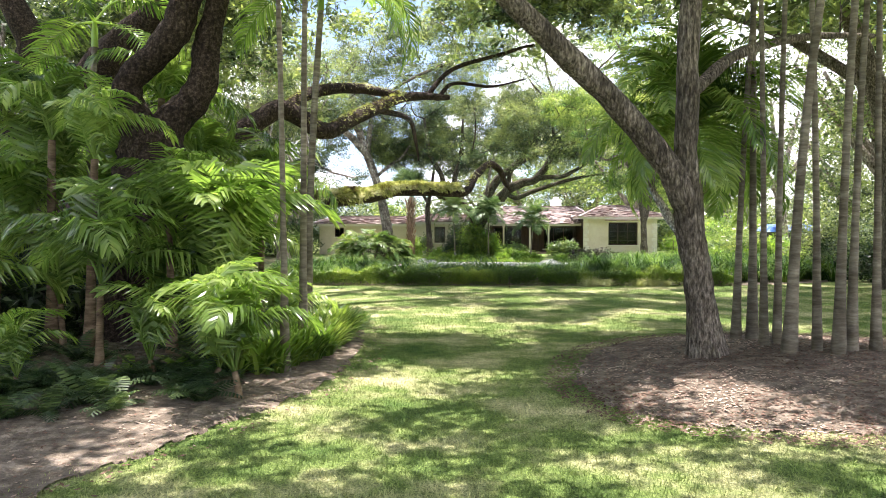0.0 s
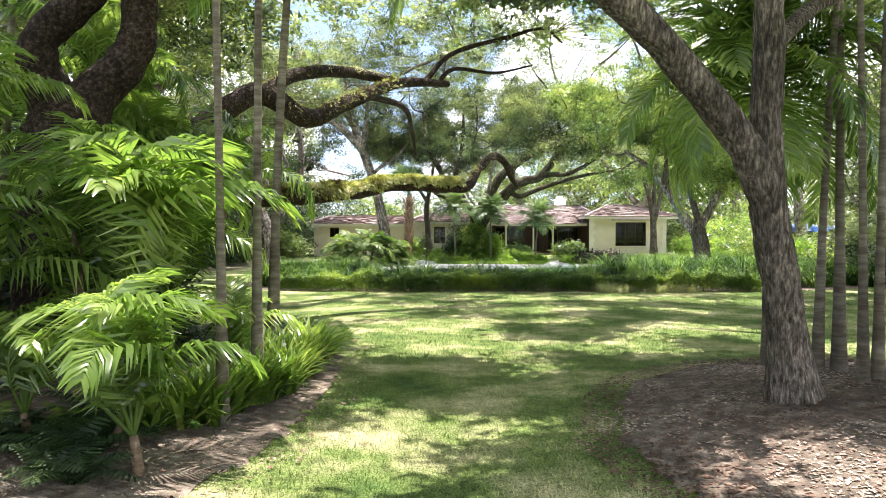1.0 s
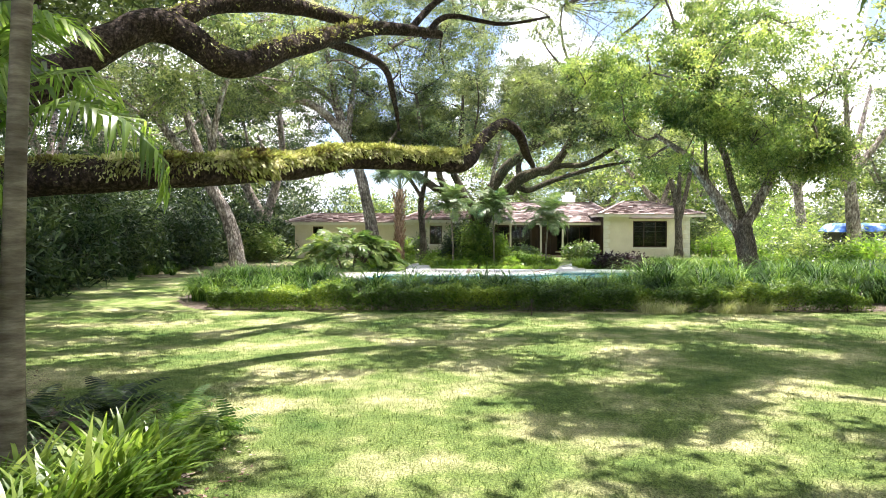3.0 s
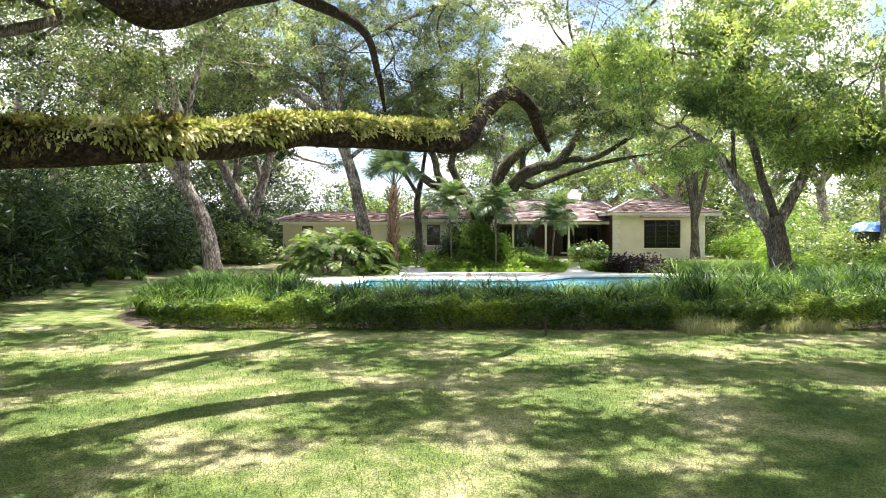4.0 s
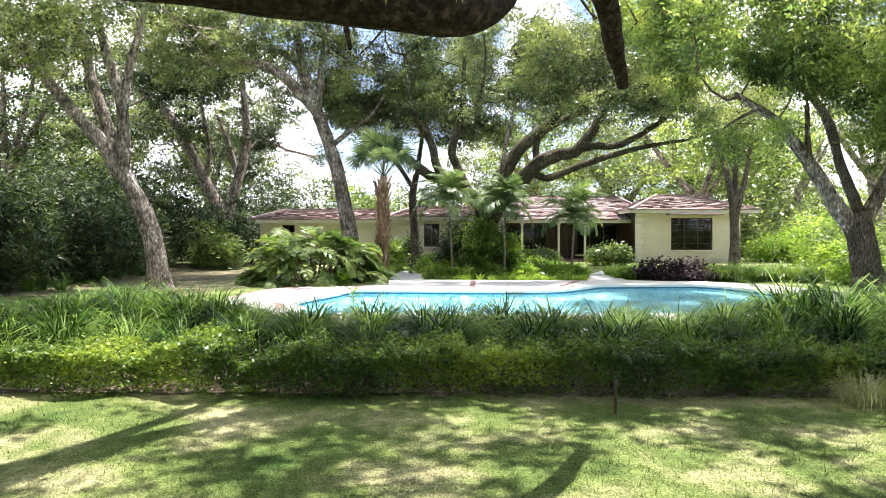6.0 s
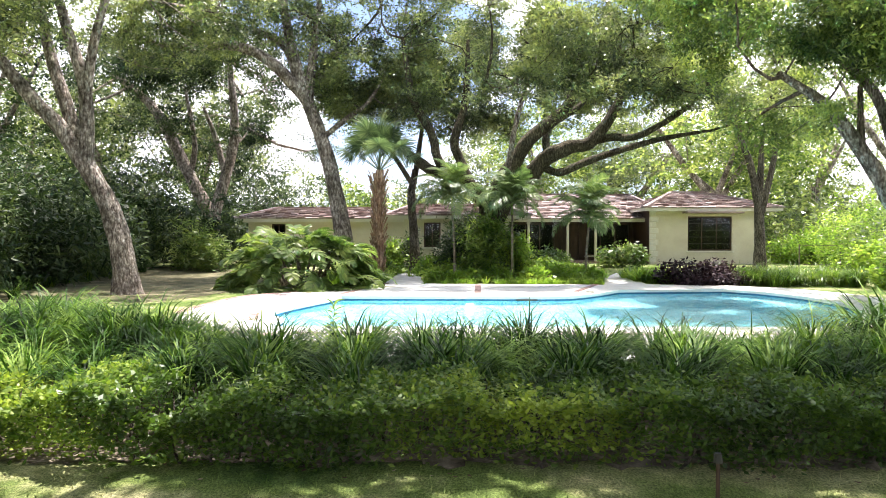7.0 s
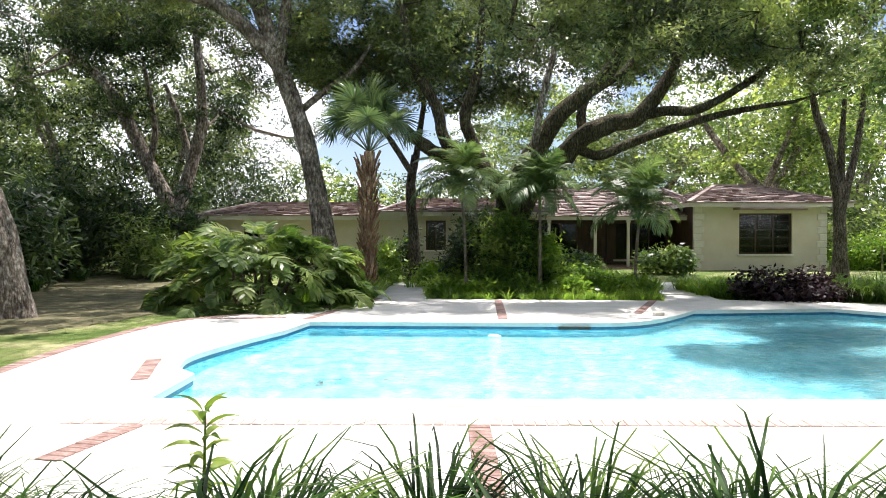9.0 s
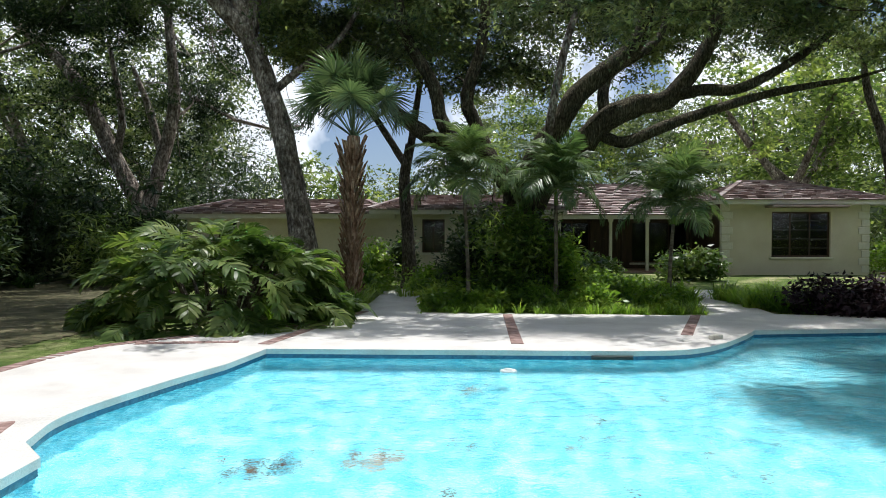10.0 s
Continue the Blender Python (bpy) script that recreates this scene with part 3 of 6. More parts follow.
# ---- house ----
def tiled_slope(a, b, c, d, rng, tile=0.34, course=0.30):
    """Lapped flat tiles on the slope with eave a-b and ridge d-c."""
    a, b, c, d = (np.array(p, float) for p in (a, b, c, d))
    rise = np.linalg.norm((c + d) / 2 - (a + b) / 2)
    rows = max(2, int(rise / course))
    nrm = unit(np.cross(b - a, d - a))
    if nrm[2] < 0:
        nrm = -nrm
    vs = []
    for k in range(rows):
        u0, u1 = k / rows, (k + 1.12) / rows
        l0, r0, l1, r1 = a + (d - a) * u0, b + (c - b) * u0, a + (d - a) * u1, b + (c - b) * u1
        n = max(1, int(np.linalg.norm(r0 - l0) / tile))
        off = 0.5 * (k % 2) / n
        cuts = np.clip(np.arange(n + 2) / n - off, 0, 1)
        for s0, s1 in zip(cuts[:-1], cuts[1:]):
            if s1 - s0 < 1e-4:
                continue
            g = (s1 - s0) * 0.02
            lift = 0.06 + rng.uniform(-0.02, 0.03)
            p = [l0 + (r0 - l0) * (s0 + g), l0 + (r0 - l0) * (s1 - g), l1 + (r1 - l1) * (s1 - g), l1 + (r1 - l1) * (s0 + g)]
            top = [p[0] + nrm * lift, p[1] + nrm * (lift + rng.uniform(-0.008, 0.008)), p[2] + nrm * 0.012, p[3] + nrm * 0.012]
            vs += [p[0], p[1], top[1], top[0], top[0], top[1], top[2], top[3]]
    v = np.array(vs)
    return v, np.arange(len(v)).reshape(-1, 4)


def hip_roof(house, x0, x1, y0, y1, ze, zr, rng, ridge_in=None, label=""):
    """A hip roof: deck, fascia and tiles."""
    r = (y1 - y0) / 2 if ridge_in is None else ridge_in
    ym = (y0 + y1) / 2
    e = [(x0, y0, ze), (x1, y0, ze), (x1, y1, ze), (x0, y1, ze)]
    rl, rr = (x0 + r, ym, zr), (x1 - r, ym, zr)
    inv = Matrix.Translation(-house.location)
    bm = bmesh.new()
    for quad in ((e[0], e[1], rr, rl), (e[2], e[3], rl, rr)):
        bm.faces.new([bm.verts.new(p) for p in quad])
    for tri in ((e[1], e[2], rr), (e[3], e[0], rl)):
        bm.faces.new([bm.verts.new(p) for p in tri])
    bm.faces.new([bm.verts.new((p[0], p[1], ze - 0.05)) for p in reversed(e)])
    roof = part("roof", bm, M_TRIM, house, label or "low hipped tile roof", inv)
    bm = bmesh.new()
    t = 0.04
    box(bm, x0, x1, y0, y0 + t, ze - 0.16, ze + 0.01)
    box(bm, x0, x1, y1 - t, y1, ze - 0.16, ze + 0.01)
    box(bm, x0, x0 + t, y0 + t, y1 - t, ze - 0.16, ze + 0.01)
    box(bm, x1 - t, x1, y0 + t, y1 - t, ze - 0.16, ze + 0.01)
    part("fascia", bm, M_TRIM, roof, "cream fascia board")
    o = 0.07
    chunks = [tiled_slope((x0 - o, y0 - o, ze), (x1 + o, y0 - o, ze), rr, rl, rng),
              tiled_slope((x1 + o, y0 - o, ze), (x1 + o, y1 + o, ze), rr, rr, rng),
              tiled_slope((x0 - o, y1 + o, ze), (x0 - o, y0 - o, ze), rl, rl, rng)]
    ob = piece("roof_tiles", mesh_of("roof_tiles", *joined(chunks)), M_ROOF, roof, "weathered brown and pink clay tiles")
    tagged(ob, kind="stuff")
    cb = bmesh.new()
    for p, q in (((x0, y0, ze), rl), ((x1, y0, ze), rr), (rl, rr)):
        p, q = Vector(p), Vector(q)
        n = max(1, int((q - p).length / 0.32))
        for k in range(n):
            m = (p + (q - p) * ((k + 0.5) / n)) + Vector((0, 0, 0.06))
            rot = (q - p).to_track_quat("X", "Z").to_matrix().to_4x4()
            bmesh.ops.create_cube(cb, size=1.0, matrix=Matrix.Translation(m) @ rot @ Matrix.Diagonal((0.36, 0.2, 0.08, 1)))
    tagged(part("ridge_capping", cb, M_ROOF, roof), kind="stuff")


def wall_front(house, x0, x1, y, z0, z1, openings, thick=0.22, name="wall", material=None):
    """A wall along x with real openings (x0, x1, z0, z1)."""
    xs = sorted({x0, x1, *(o[0] for o in openings), *(o[1] for o in openings)})
    zs = sorted({z0, z1, *(o[2] for o in openings), *(o[3] for o in openings)})
    bm = bmesh.new()
    grid = {(i, j): bm.verts.new((p, y, q)) for i, p in enumerate(xs) for j, q in enumerate(zs)}
    for i in range(len(xs) - 1):
        for j in range(len(zs) - 1):
            cx, cz = (xs[i] + xs[i + 1]) / 2, (zs[j] + zs[j + 1]) / 2
            if not any(o[0] < cx < o[1] and o[2] < cz < o[3] for o in openings):
                bm.faces.new((grid[i, j], grid[i + 1, j], grid[i + 1, j + 1], grid[i, j + 1]))
    for v in [v for v in bm.verts if not v.link_faces]:
        bm.verts.remove(v)
    made = bmesh.ops.extrude_face_region(bm, geom=bm.faces[:])
    bmesh.ops.translate(bm, verts=[e for e in made["geom"] if isinstance(e, bmesh.types.BMVert)], vec=(0, thick, 0))
    bmesh.ops.recalc_face_normals(bm, faces=bm.faces[:])
    return part(name, bm, material or M_WALL, house, "", Matrix.Translation(-house.location))


def wall_side(house, x, y0, y1, z0, z1, thick=0.22, material=None):
    bm = bmesh.new()
    box(bm, x, x + thick, y0, y1, z0, z1)
    return part("wall", bm, material or M_WALL, house, "", Matrix.Translation(-house.location))


def window(house, x0, x1, y, z0, z1, bars=2, rows=0, sill=True, depth=0.1):
    inv = Matrix.Translation(-house.location)
    bm = bmesh.new()
    t = 0.07
    box(bm, x0, x1, y + depth, y + depth + 0.06, z1 - t, z1)
    box(bm, x0, x1, y + depth, y + depth + 0.06, z0, z0 + t)
    box(bm, x0, x0 + t, y + depth, y + depth + 0.06, z0 + t, z1 - t)
    box(bm, x1 - t, x1, y + depth, y + depth + 0.06, z0 + t, z1 - t)
    win = part("window", bm, M_DARKWOOD, house, "dark framed window", inv)
    bm = bmesh.new()
    box(bm, x0 + t, x1 - t, y + depth + 0.025, y + depth + 0.035, z0 + t, z1 - t)
    pane = part("pane", bm, M_GLASS, win)
    pane.visible_shadow = False
    for k in range(1, bars + 1):
        bm = bmesh.new()
        xm = x0 + (x1 - x0) * k / (bars + 1)
        box(bm, xm - 0.025, xm + 0.025, y + depth - 0.003, y + depth + 0.05, z0 + t, z1 - t)
        part("mullion", bm, M_DARKWOOD, win)
    for k in range(1, rows + 1):
        bm = bmesh.new()
        zm = z0 + (z1 - z0) * k / (rows + 1)
        box(bm, x0 + t, x1 - t, y + depth - 0.006, y + depth + 0.05, zm - 0.018, zm + 0.018)
        part("glazing_bar", bm, M_IRON, win)
    if sill:
        bm = bmesh.new()
        box(bm, x0 - 0.08, x1 + 0.08, y - 0.07, y + depth, z0 - 0.09, z0 - 0.002, 0.012)
        part("window_sill", bm, M_TRIM, win)
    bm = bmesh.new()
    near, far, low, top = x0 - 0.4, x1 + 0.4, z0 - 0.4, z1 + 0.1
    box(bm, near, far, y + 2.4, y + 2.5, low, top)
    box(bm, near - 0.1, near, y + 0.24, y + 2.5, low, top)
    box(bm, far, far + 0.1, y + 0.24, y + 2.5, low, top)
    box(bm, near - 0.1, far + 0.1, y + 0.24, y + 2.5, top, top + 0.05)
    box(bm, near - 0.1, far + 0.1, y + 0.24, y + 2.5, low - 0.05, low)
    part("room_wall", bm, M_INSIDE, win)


def build_house():
    rng = np.random.default_rng(3)
    h = thing("house", 3.5, 57, 0.2, "single-storey cream stucco house with low clay tile roofs", "house")
    inv = Matrix.Translation(-h.location)
    # left wing
    wall_front(h, -9.4, -2.2, 54.6, 0.1, 2.45, [(-8.25, -7.55, 1.55, 2.25)])
    wall_side(h, -9.4, 54.82, 62, 0.1, 2.45)
    window(h, -8.25, -7.55, 54.6, 1.55, 2.25, 1, 0)
    hip_roof(h, -9.95, -1.6, 54.0, 60.8, 2.5, 3.12, rng, 1.4)
    # middle section, a little forward and higher
    wall_front(h, -2.2, 3.6, 54.2, 0.1, 2.6, [(-0.62, 0.2, 1.1, 2.32)])
    wall_side(h, -2.2, 54.42, 56, 0.1, 2.6)
    window(h, -0.62, 0.2, 54.2, 1.1, 2.32, 1, 0)
    hip_roof(h, -2.5, 4.6, 53.6, 60.8, 2.65, 3.28, rng, 1.2)
    # porch, set back, with posts
    wall_front(h, 3.6, 11.1, 59.4, 0.1, 2.6, [(4.2, 6.6, 0.55, 2.35), (7.0, 8.0, 0.25, 2.35), (8.4, 10.9, 0.55, 2.35)], name="porch_wall", material=M_DARKWOOD)
    window(h, 4.2, 6.6, 59.4, 0.55, 2.35, 2, 0)
    window(h, 8.4, 10.9, 59.4, 0.55, 2.35, 2, 0)
    bm = bmesh.new()
    box(bm, 7.0, 8.0, 59.47, 59.53, 0.25, 2.35)
    for k in range(2):
        for z in (0.4, 1.1, 1.75):
            box(bm, 7.1 + k * 0.45, 7.45 + k * 0.45, 59.45, 59.48, z, z + 0.5, 0.01)
    part("door", bm, M_DARKWOOD, h, "dark panelled wooden front door", inv)
    bm = bmesh.new()
    box(bm, 3.8, 11.0, 57.1, 59.38, 0.1, 0.3, 0.02)
    part("porch_floor", bm, M_BRICK, h, "red brick porch floor", inv)
    for x in (4.9, 7.0, 8.5):
        bm = bmesh.new()
        box(bm, x - 0.06, x + 0.06, 57.25, 57.37, 0.3, 2.42, 0.01)
        box(bm, x - 0.09, x + 0.09, 57.22, 57.40, 2.3, 2.4)
        part("porch_post", bm, M_TRIM, h, "slim cream porch post", inv)
    hip_roof(h, 3.7, 13.0, 57.0, 67.4, 2.56, 4.1, rng, 1.5)
    # rear block with the chimney
    wall_front(h, 5.0, 18.0, 70.0, 0.1, 2.7, [])
    hip_roof(h, 4.5, 18.5, 69.4, 81.0, 2.75, 4.0, rng, 3.0)
    bm = bmesh.new()
    box(bm, 10.15, 11.07, 66.6, 67.5, 2.6, 4.98, 0.02)
    box(bm, 10.08, 11.14, 66.53, 67.57, 4.84, 4.93, 0.01)
    chim = part("chimney", bm, M_WHITE, h, "white painted chimney", inv)
    bm = bmesh.new()
    box(bm, 10.35, 10.87, 66.8, 67.3, 4.98, 5.25, 0.02)
    part("chimney_pot", bm, M_WHITE, chim)
    # right wing
    wall_front(h, 11.05, 16.8, 56.0, 0.1, 3.0, [(13.0, 15.3, 0.9, 2.68)])
    wall_side(h, 11.05, 56.22, 59.4, 0.1, 3.0, material=M_DARKWOOD)
    wall_side(h, 16.58, 56.22, 63, 0.1, 3.0)
    window(h, 13.0, 15.3, 56.0, 0.9, 2.68, 2, 4)
    hip_roof(h, 10.6, 17.65, 55.4, 63.6, 3.1, 4.08, rng, 2.6)
    bm = bmesh.new()
    box(bm, 12.7, 15.6, 55.2, 55.98, 2.82, 2.90, 0.01)
    part("window_brow", bm, M_ROOF, h, "tiled brow over the window", inv)
    for x in (11.05, 16.8):
        for k in range(9):
            z = 0.3 + k * 0.3
            w = 0.42 if k % 2 else 0.3
            bm = bmesh.new()
            x0, x1 = (x - 0.02, x + w) if x < 12 else (x - w, x + 0.02)
            box(bm, x0, x1, 55.965, 56.1, z, z + 0.27, 0.012)
            part("quoin", bm, M_TRIM, h, "", inv)


build_house()


# ---- trees ----
def tree(name, label, category, limbs, blobs, bark_mat, leaf_mat, seed, per=46, spread=0.34, size=0.16, hang=0.5, gap=0.05, width=0.34, twig=0.05, group="", corners=3, bare=(), fine=1.0, pale=()):
    """A tree: the first limb is the trunk; blobs are (centre, radii, clumps); bare limbs carry no branchwork."""
    rng = np.random.default_rng(seed)
    x, y, z = limbs[0][0][0]
    t = thing(name, x, y, z, label, category, group)
    inv = Matrix.Translation((-x, -y, -z))
    line = []
    for k, (pts, radii) in enumerate(limbs):
        me, c, r = limb_mesh("trunk" if k == 0 else "limb", pts, radii, 18 if radii[0] > 0.3 else 10, 8, 0.16, seed + k, 0.35 if k == 0 else 0)
        piece("trunk" if k == 0 else "limb", me, M_PALEBARK if k in pale else bark_mat, t, "", inv)
        if k not in bare:
            line.append(c if k else c[len(c) // 2:])
    line = np.concatenate(line)
    if blobs:
        clumps = shaded_only(crown_clumps([(c, r, int(n * (1.2 if fine > 1 else 1))) for c, r, n in blobs], rng, gap))
        tagged(piece("branchwork", mesh_of("branchwork", *twig_mesh(clumps, line, rng, twig * (1.5 if fine > 1.65 else 1), 2 if fine > 1.5 else 1)), bark_mat, t, "", inv), kind="stuff")
        piece("crown", mesh_of("crown", *clump_leaves(clumps, int(per * fine ** 1.6), spread, size / fine, rng, hang, min(0.62, width * fine ** 0.5), 0.5, corners)), leaf_mat, t, "", inv)
    return t


# the old dark oak whose limbs reach over the lawn
tree("live_oak", "huge old live oak with dark twisted trunk and reaching limbs", "tree", [
    ([(-10.2, 18.0, -0.1), (-10.1, 18, 1.4), (-9.9, 18, 2.6), (-9.8, 18, 3.8), (-9.5, 18, 4.9)], [1.0, 0.78, 0.7, 0.65, 0.5]),
    ([(-9.5, 18.0, 4.5), (-8.4, 17.9, 6.05), (-7.2, 18, 7.2), (-5.2, 18.2, 8.6)], [0.5, 0.42, 0.36, 0.28]),
    ([(-9.6, 18.0, 4.3), (-10.2, 17.8, 5.5), (-10.1, 17.6, 6.5), (-10.9, 17.4, 8.2)], [0.45, 0.4, 0.34, 0.25]),
    ([(-9.7, 18.0, 2.9), (-8.0, 18.3, 3.2), (-6.3, 18.8, 3.7), (-5.0, 19.5, 4.85), (-4.37, 20.0, 5.2), (-3.36, 20.4, 4.68), (-2.53, 21.5, 5.27), (-1.29, 24.0, 6.32), (0.2, 25.5, 6.6)], [0.38, 0.32, 0.29, 0.27, 0.25, 0.22, 0.17, 0.10]),
] + [
    ([(-4.4, 20.0, 5.2), (-3.82, 21.0, 5.89), (-2.68, 22.5, 6.31), (-1.29, 24.0, 6.32)], [0.2, 0.18, 0.16, 0.12]),
    ([(-2.1, 22.8, 5.7), (-1.19, 25.0, 5.75), (-1.0, 26.5, 5.2), (-0.9, 27.0, 4.5)], [0.11, 0.085, 0.065, 0.03]),
    ([(-0.6, 25.0, 6.5), (0.33, 26.0, 7.7), (2.18, 27.0, 8.5), (3.61, 28.0, 9.1), (4.3, 28.0, 8.6)], [0.09, 0.08, 0.07, 0.05, 0.03]),
    ([(-0.2, 25.3, 6.5), (0.4, 26.0, 7.2), (1.82, 27.0, 7.3), (3.23, 28.0, 7.8)], [0.08, 0.07, 0.05, 0.03]),
] + [
    ([(-9.9, 17.9, 2.1), (-8.2, 17.4, 2.25), (-6.6, 17.2, 2.35), (-5.0, 17.1, 2.45), (-2.9, 17.5, 2.56), (-1.9, 18.6, 2.72), (-1.09, 19.3, 2.92), (-0.06, 19.8, 2.92), (0.62, 20.1, 2.93), (0.95, 20.9, 3.42), (1.4, 21.8, 3.88), (1.76, 22.2, 3.74), (1.95, 22.6, 3.42), (2.18, 23.2, 3.2)], [0.38, 0.34, 0.29, 0.24, 0.19, 0.165, 0.145, 0.135, 0.12, 0.11, 0.105, 0.10, 0.085, 0.055]),
    ([(-5.4, 18.1, 8.2), (-3.9, 17.6, 9.6), (-2.4, 17.3, 10.6)], [0.22, 0.15, 0.06]),
    ([(-5.2, 18.2, 8.6), (-3.9, 19.6, 9.8), (-2.6, 20.9, 10.6)], [0.2, 0.14, 0.06]),
# Crown blobs, mostly above the view, are added to shade lawn and hedge.
], [((-5, 18, 11.5), (7.5, 6.5, 3.0), 480), ((1.5, 28.3, 10.6), (7.5, 3.4, 2.2), 260), ((1.5, 17.5, 11.8), (8.5, 8.5, 1.5), 1500), ((6.0, 20.5, 10.8), (4.5, 3.5, 1.2), 400), ((3.6, 26.0, 10.6), (3.4, 1.0, 0.6), 120), ((3.6, 27.3, 10.4), (5.6, 1.0, 0.6), 190), ((-7.0, 26.0, 10.5), (4.5, 5.5, 1.4), 420)], M_DARKBARK, M_OAKLEAF, 11, 28, 0.27, 0.25, 0.25, -0.6, 0.5, 0.02, bare=(0, 3, 4, 5, 8))

tree("gnarled_oak", "gnarled old oak with dark twisted stems among young palms", "tree", [
    ([(-4.7, 11.1, -0.1), (-4.58, 11.05, 1.2), (-4.52, 11, 1.9), (-4.5, 11, 2.5), (-4.48, 11, 3.0), (-4.55, 11, 3.4)], [0.66, 0.52, 0.5, 0.54, 0.5, 0.3]),
    ([(-4.55, 11, 2.9), (-4.72, 11, 3.5), (-4.81, 10.95, 3.75), (-4.75, 10.9, 4.07), (-4.4, 10.9, 4.42), (-4.09, 10.95, 4.81), (-3.92, 11, 5.32), (-3.7, 11.1, 6.3), (-3.2, 11.3, 7.6)], [0.32, 0.27, 0.24, 0.21, 0.21, 0.23, 0.23, 0.19, 0.12]),
    ([(-4.4, 11, 2.9), (-4.25, 11.1, 3.4), (-3.93, 11.2, 3.78), (-3.73, 11.2, 4.16), (-3.68, 11.2, 4.63), (-3.56, 11.2, 5.15), (-3.3, 11.4, 6.2), (-2.6, 11.8, 7.6)], [0.36, 0.28, 0.25, 0.22, 0.20, 0.17, 0.15, 0.1]),
], [((-3.5, 11, 9.4), (3.0, 2.6, 1.2), 50)], M_DARKBARK, M_OAKLEAF, 21, 28, 0.27, 0.25, 0.25, -0.6, 0.5, 0.02)

tree("leaning_oak", "dark leaning oak trunk behind young palms", "tree", [
    ([(-9.1, 15, -0.1), (-9.0, 15, 1.4), (-8.98, 15, 2.7), (-9.09, 15, 3.7), (-9.6, 15, 4.9), (-10.4, 15, 7)], [0.5, 0.42, 0.38, 0.36, 0.32, 0.22]),
], [((-10.5, 14, 9.0), (4, 4, 1.8), 60)], M_DARKBARK, M_OAKLEAF, 12)

tree("oak", "forked oak with deeply furrowed grey bark in leaf litter", "tree", [
    ([(3.4, 9.1, 0.1), (3.28, 9.1, 0.95), (3.2, 9.1, 1.55), (3.1, 9.1, 2.05)], [0.225, 0.18, 0.175, 0.16]),
    ([(3.2, 9.1, 1.75), (3.0, 9.05, 2.3), (2.72, 9.0, 2.75), (2.05, 8.8, 3.42), (1.37, 8.5, 3.95), (0.2, 8.0, 4.9)], [0.15, 0.165, 0.16, 0.15, 0.14, 0.11]),
    ([(3.16, 9.12, 1.7), (3.09, 9.1, 2.63), (3.11, 9.1, 3.43), (3.12, 9.1, 4.3), (3.4, 9.3, 6.5)], [0.16, 0.15, 0.14, 0.135, 0.1]),
    ([(3.12, 9.1, 3.5), (4.2, 10.2, 4.3), (5.8, 11.5, 4.9), (7.5, 12.5, 5.2)], [0.09, 0.08, 0.06, 0.04]),
# Extra crown blobs overhead, out of view, are added to shade lawn and palms.
], [((1.5, 6.0, 8.2), (6.5, 6.5, 1.9), 700), ((6.5, 12, 6.8), (3.5, 3, 1.4), 200), ((2.8, 11.5, 8.8), (4.6, 3.0, 1.2), 380), ((-2.6, 7.6, 9.4), (3.2, 3.0, 1.2), 250), ((4.5, 12.7, 7.6), (3.3, 2.2, 0.8), 560), ((-5.5, 10.5, 9.6), (3.2, 3.6, 1.0), 230), ((0.9, 13.2, 8.8), (1.7, 1.1, 0.6), 150)], M_OAKBARK, M_OAKLEAF, 13, 28, 0.27, 0.25, 0.25, -0.6, 0.5, 0.02)

# Added trees, mostly out of view, whose crowns cast shade on the garden.
for k, (x, y, bx, by) in enumerate([(12.5, 15.5, 7.5, 14.0), (9.5, 1.0, 6.0, 1.0), (-6.5, -1.5, -3.0, 1.5), (14.5, 22.5, 10.5, 21.0), (-14.5, 28.0, -12.0, 30.5)]):
    tree("added_canopy_tree", "tall oak added to cast dappled shade over the lawn", "tree", [
        ([(x, y, -0.1), (x - 0.2, y, 2.5), (x * 0.8 + bx * 0.2, y * 0.8 + by * 0.2, 5.5), (x * 0.4 + bx * 0.6, y * 0.4 + by * 0.6, 8.5)], [0.5, 0.4, 0.34, 0.22]),
        ([(x * 0.9 + bx * 0.1, y * 0.9 + by * 0.1, 4.0), (x + 1.5, y + 1.5, 6.5), (x + 2.5, y + 2.0, 9.0)], [0.26, 0.2, 0.1]),
        ([(x * 0.7 + bx * 0.3, y * 0.7 + by * 0.3, 6.2), (bx + 0.5, by + 2.5, 8.3), (bx - 1.5, by + 4.0, 9.6)], [0.2, 0.15, 0.08]),
    ], [((bx, by, 10.2), (6.5, 6.0, 2.0), 480), ((x, y, 10.0), (4.5, 4.5, 2.4), 160)], M_OAKBARK, M_OAKLEAF, 60 + k, 30, 0.30, 0.31, 0.25, -0.6, 0.5, 0.02, group="oaks over the lawn")

